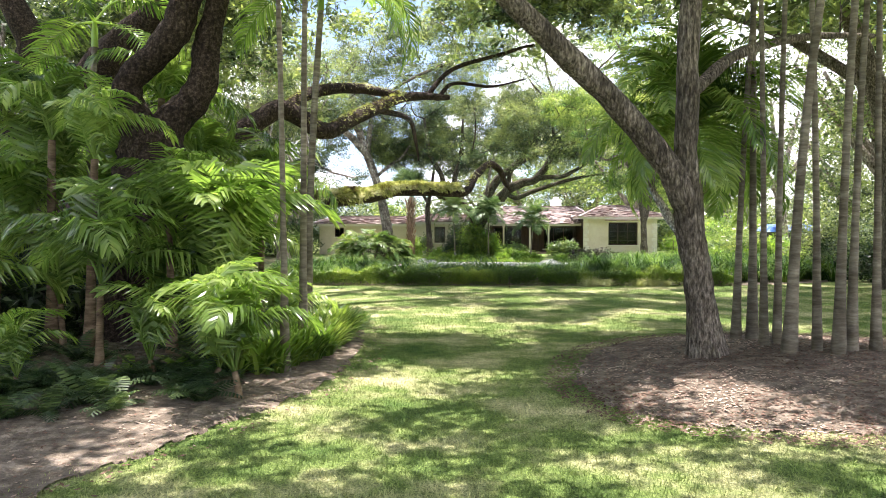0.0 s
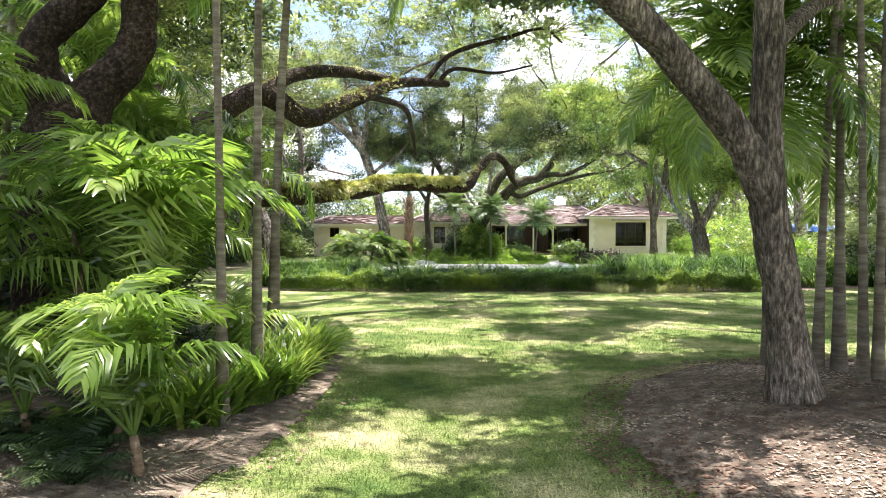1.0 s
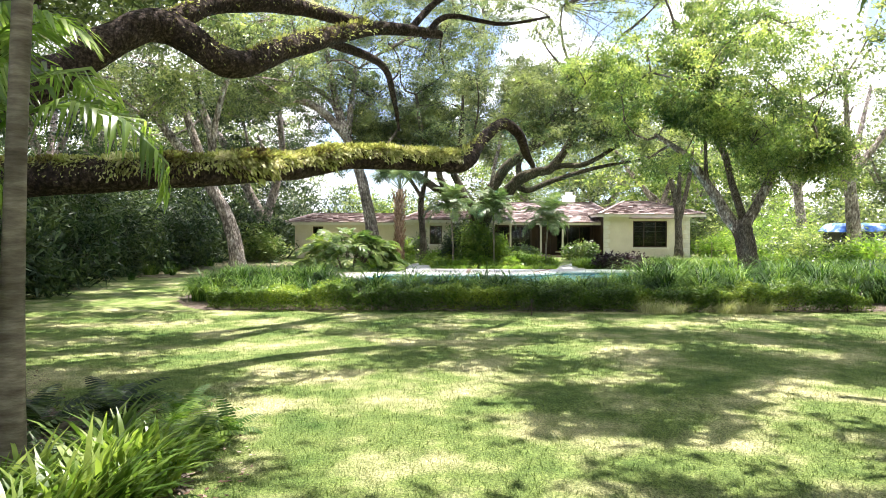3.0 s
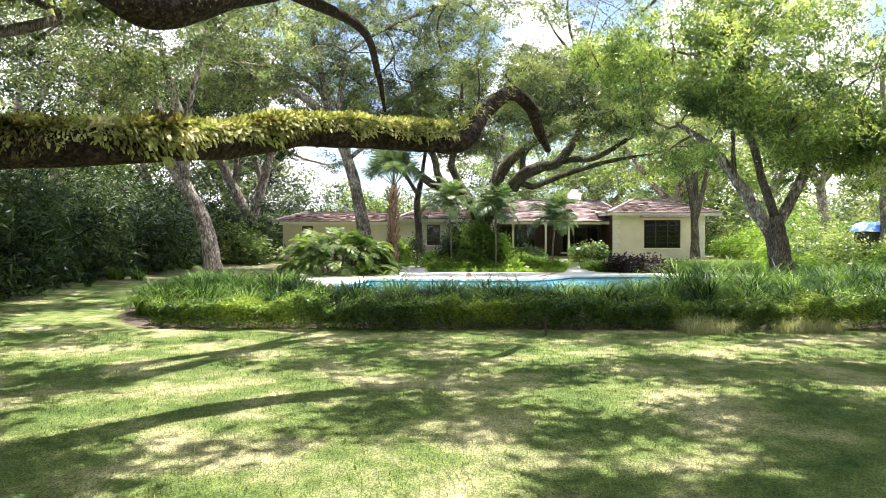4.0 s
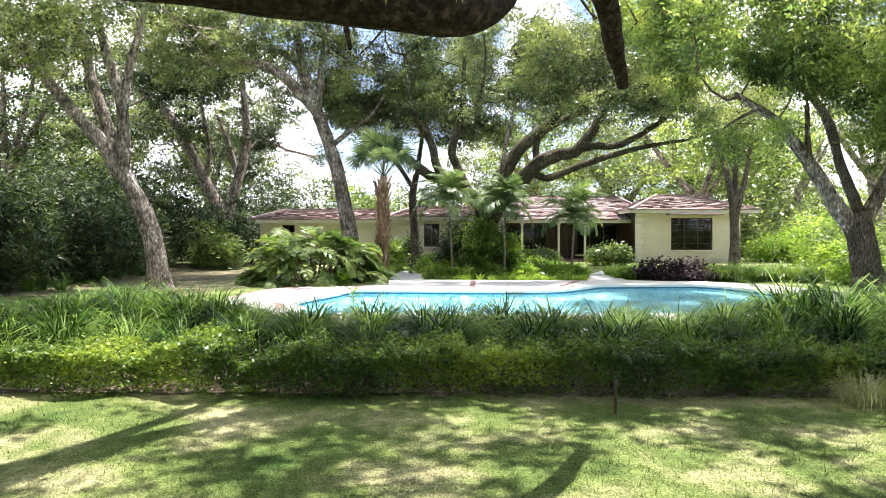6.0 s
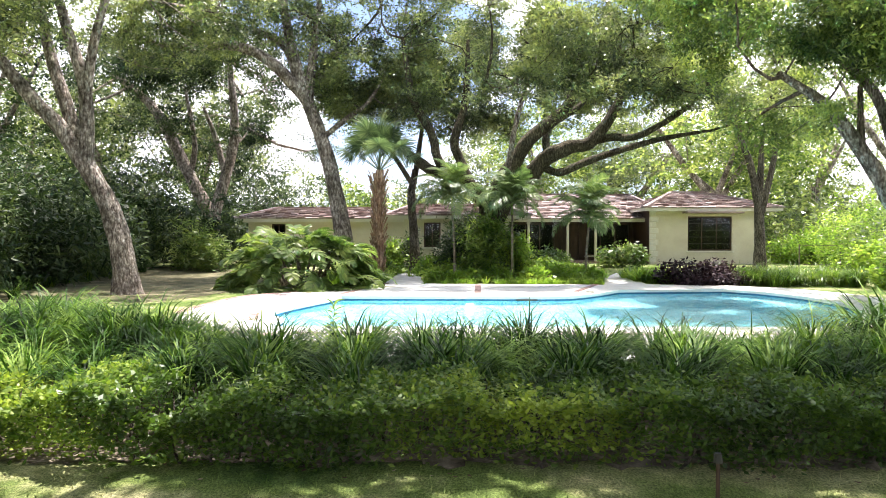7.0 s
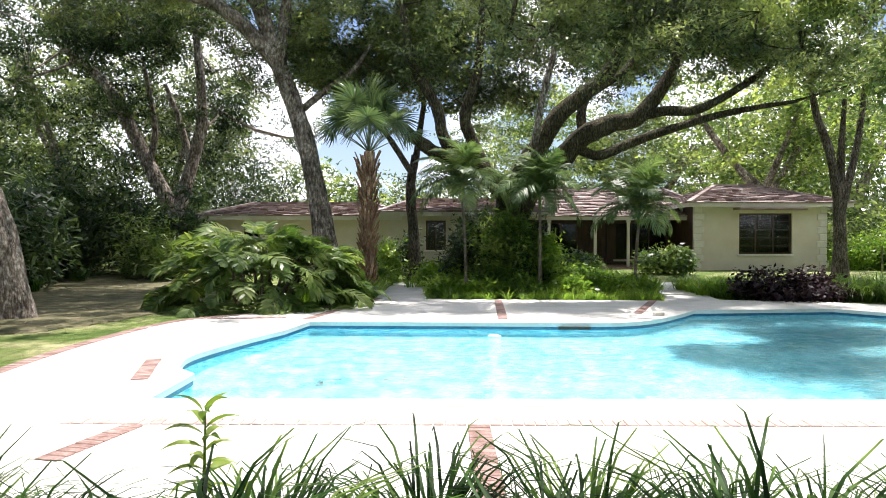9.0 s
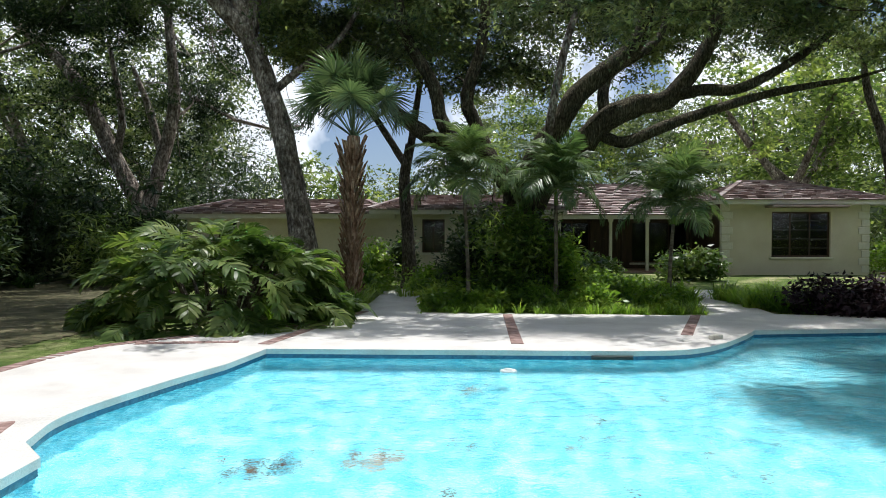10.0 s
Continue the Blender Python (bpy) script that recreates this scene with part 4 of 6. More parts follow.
tree("shade_tree", "tall tree with reddish-grey trunk forking into pale limbs", "tree", [
    ([(-8.75, 39.5, -0.1), (-8.91, 39.5, 1.33), (-9.3, 39.5, 2.63), (-9.94, 39.5, 3.8)], [0.38, 0.31, 0.28, 0.25]),
    ([(-9.85, 39.5, 3.6), (-10.59, 39.5, 4.74), (-11.39, 39.2, 5.71), (-12.35, 39, 7.0), (-13.3, 38.8, 8.3)], [0.25, 0.22, 0.2, 0.16, 0.1]),
    ([(-9.92, 39.5, 3.7), (-10.58, 39.8, 5.39), (-11.21, 40, 7.16), (-11.6, 40.2, 8.8)], [0.22, 0.19, 0.16, 0.1]),
    ([(-9.9, 39.5, 3.7), (-9.92, 39.5, 5.87), (-10.39, 39.5, 7.49), (-10.8, 39.5, 9.1)], [0.22, 0.19, 0.15, 0.1]),
    ([(-9.92, 39.5, 5.4), (-9.59, 39.3, 7.0), (-9.09, 39.1, 8.45), (-8.8, 39, 9.4)], [0.15, 0.13, 0.1, 0.06]),
], [((-10.5, 39, 10.0), (6.5, 6, 3.2), 400), ((-12.5, 36.5, 7.6), (3.5, 3, 1.6), 110)], M_PALEBARK, M_OAKLEAF, 14, 32, 0.25, 0.27, fine=2.0)

tree("shade_tree", "tall grey-barked tree beside the house with arching limbs", "tree", [
    ([(-3.35, 47, 0), (-3.63, 47, 2.07), (-4.07, 47, 4.29), (-4.62, 47, 6.05), (-5.06, 47, 7.2)], [0.42, 0.33, 0.29, 0.27, 0.25]),
    ([(-5.0, 47, 7.0), (-6.16, 46.6, 8.26), (-7.49, 46.4, 8.92), (-9.7, 46.2, 8.85), (-11.5, 46, 9.2)], [0.24, 0.22, 0.18, 0.13, 0.07]),
    ([(-5.2, 47, 7.3), (-5.94, 47, 9.14), (-7.7, 47, 9.91), (-9.0, 47, 10.3)], [0.17, 0.14, 0.11, 0.06]),
] + [
    ([(-5.0, 47, 7.0), (-5.6, 47, 9.14), (-5.93, 47, 10.9), (-6.15, 47, 12.2)], [0.24, 0.2, 0.16, 0.1]),
    ([(-4.95, 47, 7.0), (-4.72, 47, 8.92), (-4.49, 47, 10.9)], [0.2, 0.16, 0.1]),
    ([(-4.4, 47, 5.5), (-3.4, 47, 6.3), (-2.6, 47, 6.9), (-1.9, 47, 8.0)], [0.12, 0.1, 0.08, 0.05]),
], [((-6, 47, 11.2), (6.2, 5, 3.2), 380), ((-9.5, 45, 9.2), (3.5, 3, 1.6), 130), ((-2.8, 47.6, 7.5), (2.4, 1.6, 1.5), 230), ((-1.0, 48.2, 8.6), (1.8, 1.4, 1.2), 130)], M_PALEBARK, M_OAKLEAF, 15, 30, 0.25, 0.27, gap=-0.3, fine=2.0)

# Crown uses the dark leaf to imitate its shaded underside.
tree("twin_trunk_tree", "spreading pale-barked tree in dark shrubs", "tree", [
    ([(-11.9, 57, 0.1), (-11.95, 57, 1.6), (-12.0, 57, 2.8)], [0.6, 0.5, 0.42]),
    ([(-12.0, 57, 2.6), (-13.05, 57, 4.59), (-14.24, 57, 7), (-15.14, 57, 8.5), (-17.2, 57, 10.3)], [0.36, 0.32, 0.28, 0.24, 0.15]),
    ([(-11.95, 57, 2.6), (-11.25, 57, 4.9), (-10.78, 57, 7), (-10.92, 57, 9.7), (-11.2, 57, 12.4)], [0.32, 0.28, 0.24, 0.18, 0.1]),
    ([(-11.3, 57, 5), (-11.84, 57, 7), (-12.43, 57, 8.5)], [0.17, 0.14, 0.08]),
    ([(-13.2, 57, 4.8), (-12.9, 57, 6.5), (-13.4, 57, 9.5)], [0.17, 0.14, 0.08]),
], [((-13, 57, 11), (7.5, 5, 4.5), 400), ((-10, 60, 7.5), (4.5, 3, 2.6), 90), ((-16.5, 55, 8.0), (4, 3, 2.0), 80), ((-11.5, 53.3, 9.5), (5.0, 3.2, 1.6), 260)], M_PALEBARK, M_DARKLEAF, 16, 32, 0.28, 0.29, fine=2.0)

tree("spreading_oak", "massive spreading oak with mossy limbs over the house", "tree", [
    ([(2.35, 47.1, -0.1), (2.3, 47.1, 0.9), (2.25, 47.0, 1.9), (2.15, 46.9, 2.7), (2.1, 46.8, 3.2)], [0.72, 0.55, 0.48, 0.42, 0.3]),
    ([(2.25, 46.9, 2.1), (2.74, 46.6, 3.0), (3.42, 46.5, 3.67), (4.31, 46.5, 4.67), (5.2, 46.5, 5.08), (6.08, 46.5, 5.35), (7.05, 46.5, 6.73), (7.23, 46.5, 7.8), (7.1, 46.5, 9.0)], [0.36, 0.34, 0.33, 0.31, 0.27, 0.24, 0.18, 0.13, 0.07]),
    ([(4.1, 46.5, 4.4), (4.77, 46.2, 4.1), (5.8, 46.0, 4.5), (6.88, 46, 4.87), (8.6, 46, 5.35), (10.59, 46, 5.69)], [0.14, 0.15, 0.14, 0.12, 0.10, 0.05]),
    ([(5.9, 46.5, 5.3), (6.8, 46.3, 5.45), (7.8, 46.2, 5.5), (9.2, 46, 6.3), (10.6, 46, 7.4)], [0.17, 0.15, 0.13, 0.1, 0.05]),
] + [
    ([(2.1, 46.7, 2.8), (2.71, 46.3, 4.0), (3.1, 46.3, 4.53), (3.67, 46.3, 5.41), (5.03, 46.3, 6.57), (5.43, 46.3, 7.73), (5.6, 46.3, 9.0)], [0.32, 0.29, 0.28, 0.26, 0.22, 0.16, 0.08]),
    ([(2.8, 46.1, 4.1), (2.99, 45.8, 5.48), (3.33, 45.8, 6.87), (3.61, 45.8, 7.57), (3.9, 45.8, 8.8)], [0.12, 0.10, 0.09, 0.075, 0.04]),
    ([(2.15, 46.8, 2.8), (1.41, 46.3, 3.56), (0.83, 46.3, 3.97), (0.01, 46.3, 4.14), (-0.54, 46.3, 4.5), (-1.16, 46.3, 5.02), (-1.7, 46.2, 5.9)], [0.3, 0.26, 0.24, 0.22, 0.19, 0.14, 0.06]),
] + [
    ([(0.45, 46.3, 4.1), (0.11, 46.3, 4.72), (-0.09, 46.3, 5.59), (-0.77, 46.3, 6.76), (-0.97, 46.3, 7.73), (-1.2, 46.3, 9.2)], [0.2, 0.18, 0.165, 0.15, 0.13, 0.07]),
    ([(1.5, 46.4, 3.5), (0.95, 46.5, 4.7), (0.79, 46.5, 5.35), (1.12, 46.5, 6.49), (1.27, 46.5, 7.8), (1.3, 46.5, 9.2)], [0.2, 0.18, 0.17, 0.15, 0.12, 0.06]),
    ([(4.3, 46.5, 4.7), (4.5, 46.8, 5.9), (5.9, 47.2, 7.0), (6.4, 47.4, 8.6)], [0.15, 0.13, 0.1, 0.05]),
], [((1.5, 46.5, 10.2), (8.5, 6.5, 3.4), 700), ((6.5, 45.5, 8.0), (5, 4, 2.2), 460), ((10.5, 44, 6.8), (2.8, 2.5, 1.2), 90), ((-1.5, 45, 8.2), (3, 3, 2.0), 140), ((4.0, 44, 7.0), (4, 2.5, 1.3), 120), ((1.5, 48.5, 14.0), (9.5, 4.5, 2.4), 560), ((5.0, 54.5, 11.5), (5.5, 3.0, 1.5), 380), ((4.0, 50.5, 16.2), (10.0, 4.0, 2.0), 320), ((8.5, 52.0, 9.8), (5.0, 3.0, 2.4), 300), ((4.5, 49.5, 9.0), (4.0, 2.0, 1.6), 160), ((1.2, 47.8, 7.2), (3.2, 2.2, 1.6), 340), ((5.2, 47.6, 7.3), (3.0, 1.8, 1.3), 170), ((-3.6, 48.8, 8.2), (2.2, 1.8, 1.3), 120), ((3.2, 47.6, 6.6), (2.8, 1.5, 1.2), 420), ((5.6, 48.0, 8.0), (2.5, 1.5, 1.0), 260), ((2.2, 47.8, 8.4), (3.6, 1.8, 1.0), 260), ((4.2, 46.9, 6.2), (2.2, 1.2, 0.8), 150)], M_MOSSBARK, M_OAKLEAF, 17, 30, 0.25, 0.27, gap=-0.2, fine=2.0, pale=(5,))

tree("small_tree", "slim dark-stemmed tree by the house wall", "tree", [
    ([(-0.89, 50.6, 0), (-0.95, 50.6, 1.6), (-1.07, 50.6, 3.37), (-0.89, 50.6, 4.6)], [0.24, 0.2, 0.18, 0.15]),
    ([(-1.0, 50.6, 3.9), (-1.77, 50.6, 5.11), (-2.52, 50.6, 6.1)], [0.12, 0.1, 0.06]),
    ([(-0.89, 50.6, 4.4), (-0.64, 50.6, 6.1), (-0.4, 50.6, 7.5)], [0.13, 0.1, 0.06]),
], [((-0.5, 50.6, 8.2), (2.5, 2.5, 1.6), 50), ((-2.8, 50.6, 7.0), (1.5, 1.5, 0.9), 22)], M_OAKBARK, M_DARKLEAF, 18)

tree("multi_stem_tree", "multi-stemmed grey tree at the corner of the house", "tree", [
    ([(14.11, 50, 0), (14.1, 50, 1.5), (14.05, 50, 2.9)], [0.27, 0.22, 0.2]),
    ([(14.05, 50, 2.7), (13.71, 50, 4.57), (13.2, 50, 6.03), (12.94, 50, 7.6)], [0.17, 0.15, 0.12, 0.07]),
    ([(14.1, 50, 2.7), (14.1, 50, 4.6), (14.2, 50, 6.5)], [0.15, 0.12, 0.07]),
    ([(14.15, 50, 2.7), (14.68, 50, 5.06), (14.9, 50, 7.1)], [0.15, 0.12, 0.07]),
], [((13.8, 50, 9.2), (4.2, 3.6, 2.5), 250)], M_OAKBARK, M_OAKLEAF, 19, 30, 0.25, 0.27, fine=2.0)

tree("low_forked_tree", "low forked tree with a stout brown trunk and pale limbs", "tree", [
    ([(12.75, 37, -0.1), (12.6, 37, 1.0), (12.4, 37, 1.9), (12.3, 37, 2.4)], [0.46, 0.38, 0.38, 0.34]),
    ([(12.3, 37, 1.9), (11.75, 37, 2.56), (11.22, 37, 3.42), (10.35, 37, 4.62), (9.83, 37, 5.14), (8.8, 37, 5.8)], [0.27, 0.24, 0.2, 0.16, 0.13, 0.08]),
    ([(12.4, 37, 2.0), (13.03, 37, 3.08), (13.61, 37, 4.62), (12.9, 37, 6.5)], [0.24, 0.2, 0.16, 0.1]),
    ([(11.3, 37, 3.2), (10.95, 37, 3.8), (10.86, 37, 5.5)], [0.12, 0.1, 0.06]),
    ([(12.5, 37, 2.2), (12.3, 37.8, 3.8), (11.9, 38.2, 5.6), (10.9, 39.4, 7.2), (9.6, 40.4, 8.1), (8.2, 41.0, 8.6)], [0.17, 0.15, 0.13, 0.1, 0.07, 0.04]),
], [((11.0, 36.8, 7.8), (5.4, 5.0, 2.7), 560), ((9.4, 36.5, 6.2), (2.6, 2.6, 1.5), 120), ((14.5, 37, 5.0), (2.5, 2.5, 1.8), 130), ((12.2, 34.5, 5.6), (2.5, 2.0, 1.4), 90), ((9.7, 40.3, 8.0), (3.4, 3.4, 1.4), 120), ((11.0, 38.0, 11.0), (5.0, 4.0, 1.8), 230), ((10.6, 35.8, 5.9), (3.4, 2.2, 1.3), 200), ((13.6, 36.2, 5.3), (2.6, 2.0, 1.5), 170), ((9.0, 37.5, 5.0), (1.6, 1.8, 1.1), 60), ((7.6, 39.0, 8.7), (2.4, 3.0, 1.0), 170)], M_OAKBARK, M_LIMELEAF, 20, 30, 0.23, 0.26, 0.7, -0.04, 0.32, fine=1.9, pale=(1, 2))


def far_trees():
    """Two loose rows of woodland behind the house and along the sides."""
    rng = np.random.default_rng(31)
    spots = [(x + rng.uniform(-2, 2), (82 if -1 < x < 18 else 72) + rng.uniform(-4, 6)) for x in range(-40, 46, 8)]
    spots += [(x + rng.uniform(-3, 3), 96 + rng.uniform(-5, 8)) for x in range(-60, 64, 11)]
    spots += [(-20, 33), (-19, 44), (-23, 55), (21, 44), (24, 55), (20, 31), (17, 62), (-17, 25), (18, 19), (17, 27), (24, 25), (27, 36), (20, 13)]
    for x, y in spots:
        if y > 60 and -0.2 < (x - 0.4) / (y - 28) < 0.05:
            continue
        h = rng.uniform(0.95, 1.3) if y < 66 or abs(x - 5) > 22 else rng.uniform(0.95, 1.25)
        lean = rng.uniform(-0.8, 0.8)
        z0 = float(ground_z(x, y))
        limbs = [([(x, y, z0 - 0.1), (x + lean * 0.3, y, 2.0 * h), (x + lean, y, 4.5 * h)], [0.4, 0.32, 0.26])]
        for k in range(4):
            a = rng.uniform(0, 6.28)
            limbs.append(([(x + lean * 0.8, y, 3.4 * h + 0.3 * k), (x + lean + 1.6 * math.cos(a), y + 1.2 * math.sin(a), 6.0 * h), (x + lean + 3.4 * math.cos(a), y + 2.4 * math.sin(a), 8.6 * h)], [0.2, 0.15, 0.07]))
        far = y > 60
        # Trees far to the left use the dark leaf to imitate deep shade.
        tree("woodland_tree", "leafy woodland tree with pale forking stems", "tree", limbs,
             [((x + lean, y, 8.2 * h), (5.8, 4.5, 5.0 * h), 135)], M_PALEBARK, M_DARKLEAF if -30 < x < -16 and y < 60 else M_OAKLEAF if rng.uniform() < 0.75 else M_LIMELEAF,
             int(rng.integers(1000)), 35, 0.5 if far else 0.4, 0.41 if far else 0.30, 0.25, -0.12, 0.55, 0.03, "woodland", 3, fine=1.35 if y > 88 else 1.55 if far or x < 0 else 2.1)


far_trees()


def woodland_edge():
    """A deep uneven belt of undergrowth and low crowns that closes the garden all round."""
    rng = np.random.default_rng(33)
    chunks = []
    spans = [((-75, 104), (80, 106), 9.0, 900), ((-42, 0), (-44, 104), 8.0, 450), ((40, 8), (46, 104), 6.5, 600), ((20, 66), (46, 90), 5.0, 420), ((-34, 66), (-20, 84), 6.0, 200), ((-44, -22), (42, -20), 8.0, 220)]
    for a, b, h, n in spans:
        u = rng.uniform(0, 1, n)
        x, y = a[0] + (b[0] - a[0]) * u, a[1] + (b[1] - a[1]) * u
        x, y = x + rng.normal(size=n) * 2.0, y + rng.normal(size=n) * 2.0
        top = h * (0.75 + 0.25 * np.sin(u * 37 + a[0]) + 0.15 * np.sin(u * 91))
        z = top * rng.uniform(0.02, 1, n)
        chunks.append(clump_leaves(np.column_stack([x, y, z]), 60, 0.8, 0.40, rng, 0.2, 0.6, 0.7, 3))
    tagged(piece("woodland_edge", mesh_of("woodland_edge", *joined(chunks)), M_OAKLEAF), "distant belt of mixed green undergrowth and trees", "woods", kind="stuff")


woodland_edge()


# ---- palms ----
def frond_mesh(name, length, leaflets, leaf_len, leaf_w, rise, droop, vee=0.35, hang=0.5, rng=RNG, taper=True, twist=0.15):
    """A feathered frond that leaves the origin along +x, rises and arches over."""
    n = 14
    u = np.linspace(0, 1, n)
    ang = rise - droop * u ** 1.4
    step = length / (n - 1)
    x = np.concatenate([[0], np.cumsum(np.cos(ang[:-1]) * step)])
    z = np.concatenate([[0], np.cumsum(np.sin(ang[:-1]) * step)])
    y = twist * length * u * u
    spine = np.column_stack([x, y, z])
    v, f, c, r, cap = tube(spine[::3] if n > 8 else spine, [0.012 + 0.006 * length, 0.004], 5, 3, 0.0)
    chunks = [(v, f)]
    k = np.linspace(0.16, 0.995, leaflets)
    base = np.column_stack([np.interp(k, u, spine[:, a]) for a in range(3)])
    tang = unit(np.column_stack([np.interp(k, u, np.gradient(spine[:, a])) for a in range(3)]))
    for s in (-1, 1):
        side = unit(np.cross(tang, (0, 0, 1)) * s)
        up = np.cross(side, tang) * s
        ll = leaf_len * (np.sin(np.clip(k * 1.02, 0, 1) * np.pi * 0.86 + 0.28) ** 0.7 if taper else np.ones_like(k)) * rng.uniform(0.88, 1.1, leaflets)
        d = unit(side + tang * (0.55 + 0.9 * k[:, None] ** 2) + up * vee + rng.normal(size=(leaflets, 3)) * 0.07)
        w = unit(np.cross(d, up) + rng.normal(size=(leaflets, 3)) * 0.25)
        m = base + d * ll[:, None] * 0.5
        e = m + unit(d + np.array([0, 0, -hang]) * rng.uniform(0.6, 1.3, (leaflets, 1))) * ll[:, None] * 0.5
        hw = leaf_w * 0.5
        q = np.stack([base - w * hw * 0.45, base + w * hw * 0.45, m - w * hw, m + w * hw, e - w * hw * 0.12, e + w * hw * 0.12], 1).reshape(-1, 3)
        o = np.arange(leaflets)[:, None] * 6
        chunks.append((q, np.concatenate([o + np.array([0, 1, 3, 2]), o + np.array([2, 3, 5, 4])])))
    return mesh_of(name, *joined(chunks))


def fan_mesh(name, radius, petiole, rng, segs=34):
    """A fan leaf on a stalk along +x."""
    a = np.linspace(-2.3, 2.3, segs)
    c = np.array([petiole, 0, 0.0])
    d = np.column_stack([np.cos(a), np.sin(a), -0.12 * np.abs(a) + rng.normal(size=segs) * 0.05])
    w = np.column_stack([-np.sin(a), np.cos(a), np.zeros(segs)])
    m = c + d * radius * 0.55
    e = c + d * radius * rng.uniform(0.85, 1.05, segs)[:, None] + np.array([0, 0, -0.28 * radius])
    hw = radius * 0.036
    q = np.stack([np.broadcast_to(c, d.shape) - w * 0.005, np.broadcast_to(c, d.shape) + w * 0.005, m - w * hw, m + w * hw, e - w * 0.006, e + w * 0.006], 1).reshape(-1, 3)
    o = np.arange(segs)[:, None] * 6
    f = np.concatenate([o + np.array([0, 1, 3, 2]), o + np.array([2, 3, 5, 4])])
    v2, f2, *_ = tube(np.array([(0, 0, 0), (petiole * 0.5, 0, 0.03), (petiole, 0, 0)]), [0.018, 0.01], 5, 3, 0)
    return mesh_of(name, *joined([(q, f), (v2, f2)]))


ARECA = [frond_mesh("frond", 1.9, 36, 0.66, 0.044, 1.15, 2.7, 0.05, 1.7, np.random.default_rng(k)) for k in range(4)]
TALLFROND = [frond_mesh("frond", 2.0, 46, 0.56, 0.034, 0.75, 2.0, 0.25, 0.8, np.random.default_rng(s + 20)) for s in range(4)]
SHORTFROND = [frond_mesh("frond", 1.3, 44, 0.46, 0.026, 0.7, 1.7, 0.2, 0.9, np.random.default_rng(s + 40)) for s in range(3)]
FANS = [fan_mesh("fan_leaf", 0.66, 1.35, np.random.default_rng(s + 60)) for s in range(3)]


def crown_of(t, kinds, material, n, at, rng, low=-0.5, high=1.0, scale=(0.85, 1.15), name="frond"):
    """n fronds round the head of a palm, from drooping to upright."""
    for k in range(n):
        az = k * 2.39996 + rng.uniform(-0.3, 0.3)
        tilt = low + (high - low) * (k + 0.5) / n + rng.uniform(-0.12, 0.12)
        s = rng.uniform(*scale)
        m = Matrix.Translation(at) @ Euler((rng.uniform(-0.25, 0.25), -tilt, az), "XYZ").to_matrix().to_4x4() @ Matrix.Scale(s, 4)
        piece(name, kinds[k % len(kinds)], material, t, "", m)


def palm(label, x, y, height, lean, radius, kinds, material, n, seed, low=-0.6, high=0.9, scale=(0.85, 1.15), group="", shaft=True, base=None, name="palm_tree", stem=None):
    rng = np.random.default_rng(seed)
    z = float(ground_z(x, y)) - 0.03 if base is None else base
    t = thing(name, x, y, z, label, "palm", group)
    top = (lean[0], lean[1], height)
    pts = [(0, 0, 0), (lean[0] * 0.2, lean[1] * 0.2, height * 0.35), (lean[0] * 0.55, lean[1] * 0.55, height * 0.7), top]
    me, *_ = limb_mesh("trunk", np.array(pts), [radius * 1.45, radius, radius * 0.92, radius * 0.8], 12, 8, 0.05, seed, 0.3)
    piece("trunk", me, stem or M_PALMBARK, t)
    if shaft:
        me, *_ = limb_mesh("crownshaft", np.array([(top[0], top[1], top[2] - 0.02), (top[0], top[1], top[2] + 0.25), (top[0], top[1], top[2] + 0.5)]), [radius * 0.95, radius * 0.9, radius * 0.4], 10, 4, 0.0)
        piece("crownshaft", me, M_PALMLEAF, t, "smooth green crownshaft")
    crown_of(t, kinds, material, n, Vector(top) + Vector((0, 0, 0.42 if shaft else 0)), rng, low, high, scale)
    return t


LEFT_PALMS = [(-1.91, 8.65, 5.0, (-0.1, 0.1), 0.036), (-1.95, 9.97, 5.1, (0.02, 0.1), 0.044), (-2.34, 12.3, 5.6, (0.24, 0.1), 0.062), (-6.3, 12.6, 5.0, (0.2, 0.0), 0.06)]
for k, (x, y, hgt, lean, r) in enumerate(LEFT_PALMS):
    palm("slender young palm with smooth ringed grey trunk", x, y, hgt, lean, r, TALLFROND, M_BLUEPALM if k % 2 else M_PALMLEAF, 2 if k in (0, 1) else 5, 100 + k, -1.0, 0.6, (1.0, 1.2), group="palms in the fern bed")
RIGHT_PALMS = [(4.28, 10.4, 5.2, (0.25, 0), 0.05), (4.5, 10.35, 5.4, (0.05, 0.2), 0.058), (4.33, 9.6, 5.0, (0.0, 0.2), 0.045), (4.6, 9.8, 5.3, (0.08, 0), 0.046), (4.38, 9.0, 5.2, (0.5, 0.1), 0.07), (4.84, 9.2, 5.4, (-0.05, 0.2), 0.05), (4.95, 8.9, 5.2, (0.2, 0), 0.06), (5.28, 9.2, 5.0, (0.35, 0.3), 0.055), (5.6, 9.2, 5.3, (0.05, 0.1), 0.05), (6.3, 9.6, 5.1, (0.1, 0.1), 0.05)]
for k, (x, y, hgt, lean, r) in enumerate(RIGHT_PALMS):
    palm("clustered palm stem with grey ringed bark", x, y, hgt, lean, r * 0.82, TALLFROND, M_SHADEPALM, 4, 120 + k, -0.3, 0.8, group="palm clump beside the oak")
# The dark leaf copy puts this palm's shade into its colour.
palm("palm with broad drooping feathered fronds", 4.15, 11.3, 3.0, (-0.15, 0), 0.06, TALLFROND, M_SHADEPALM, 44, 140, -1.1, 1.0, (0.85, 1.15))
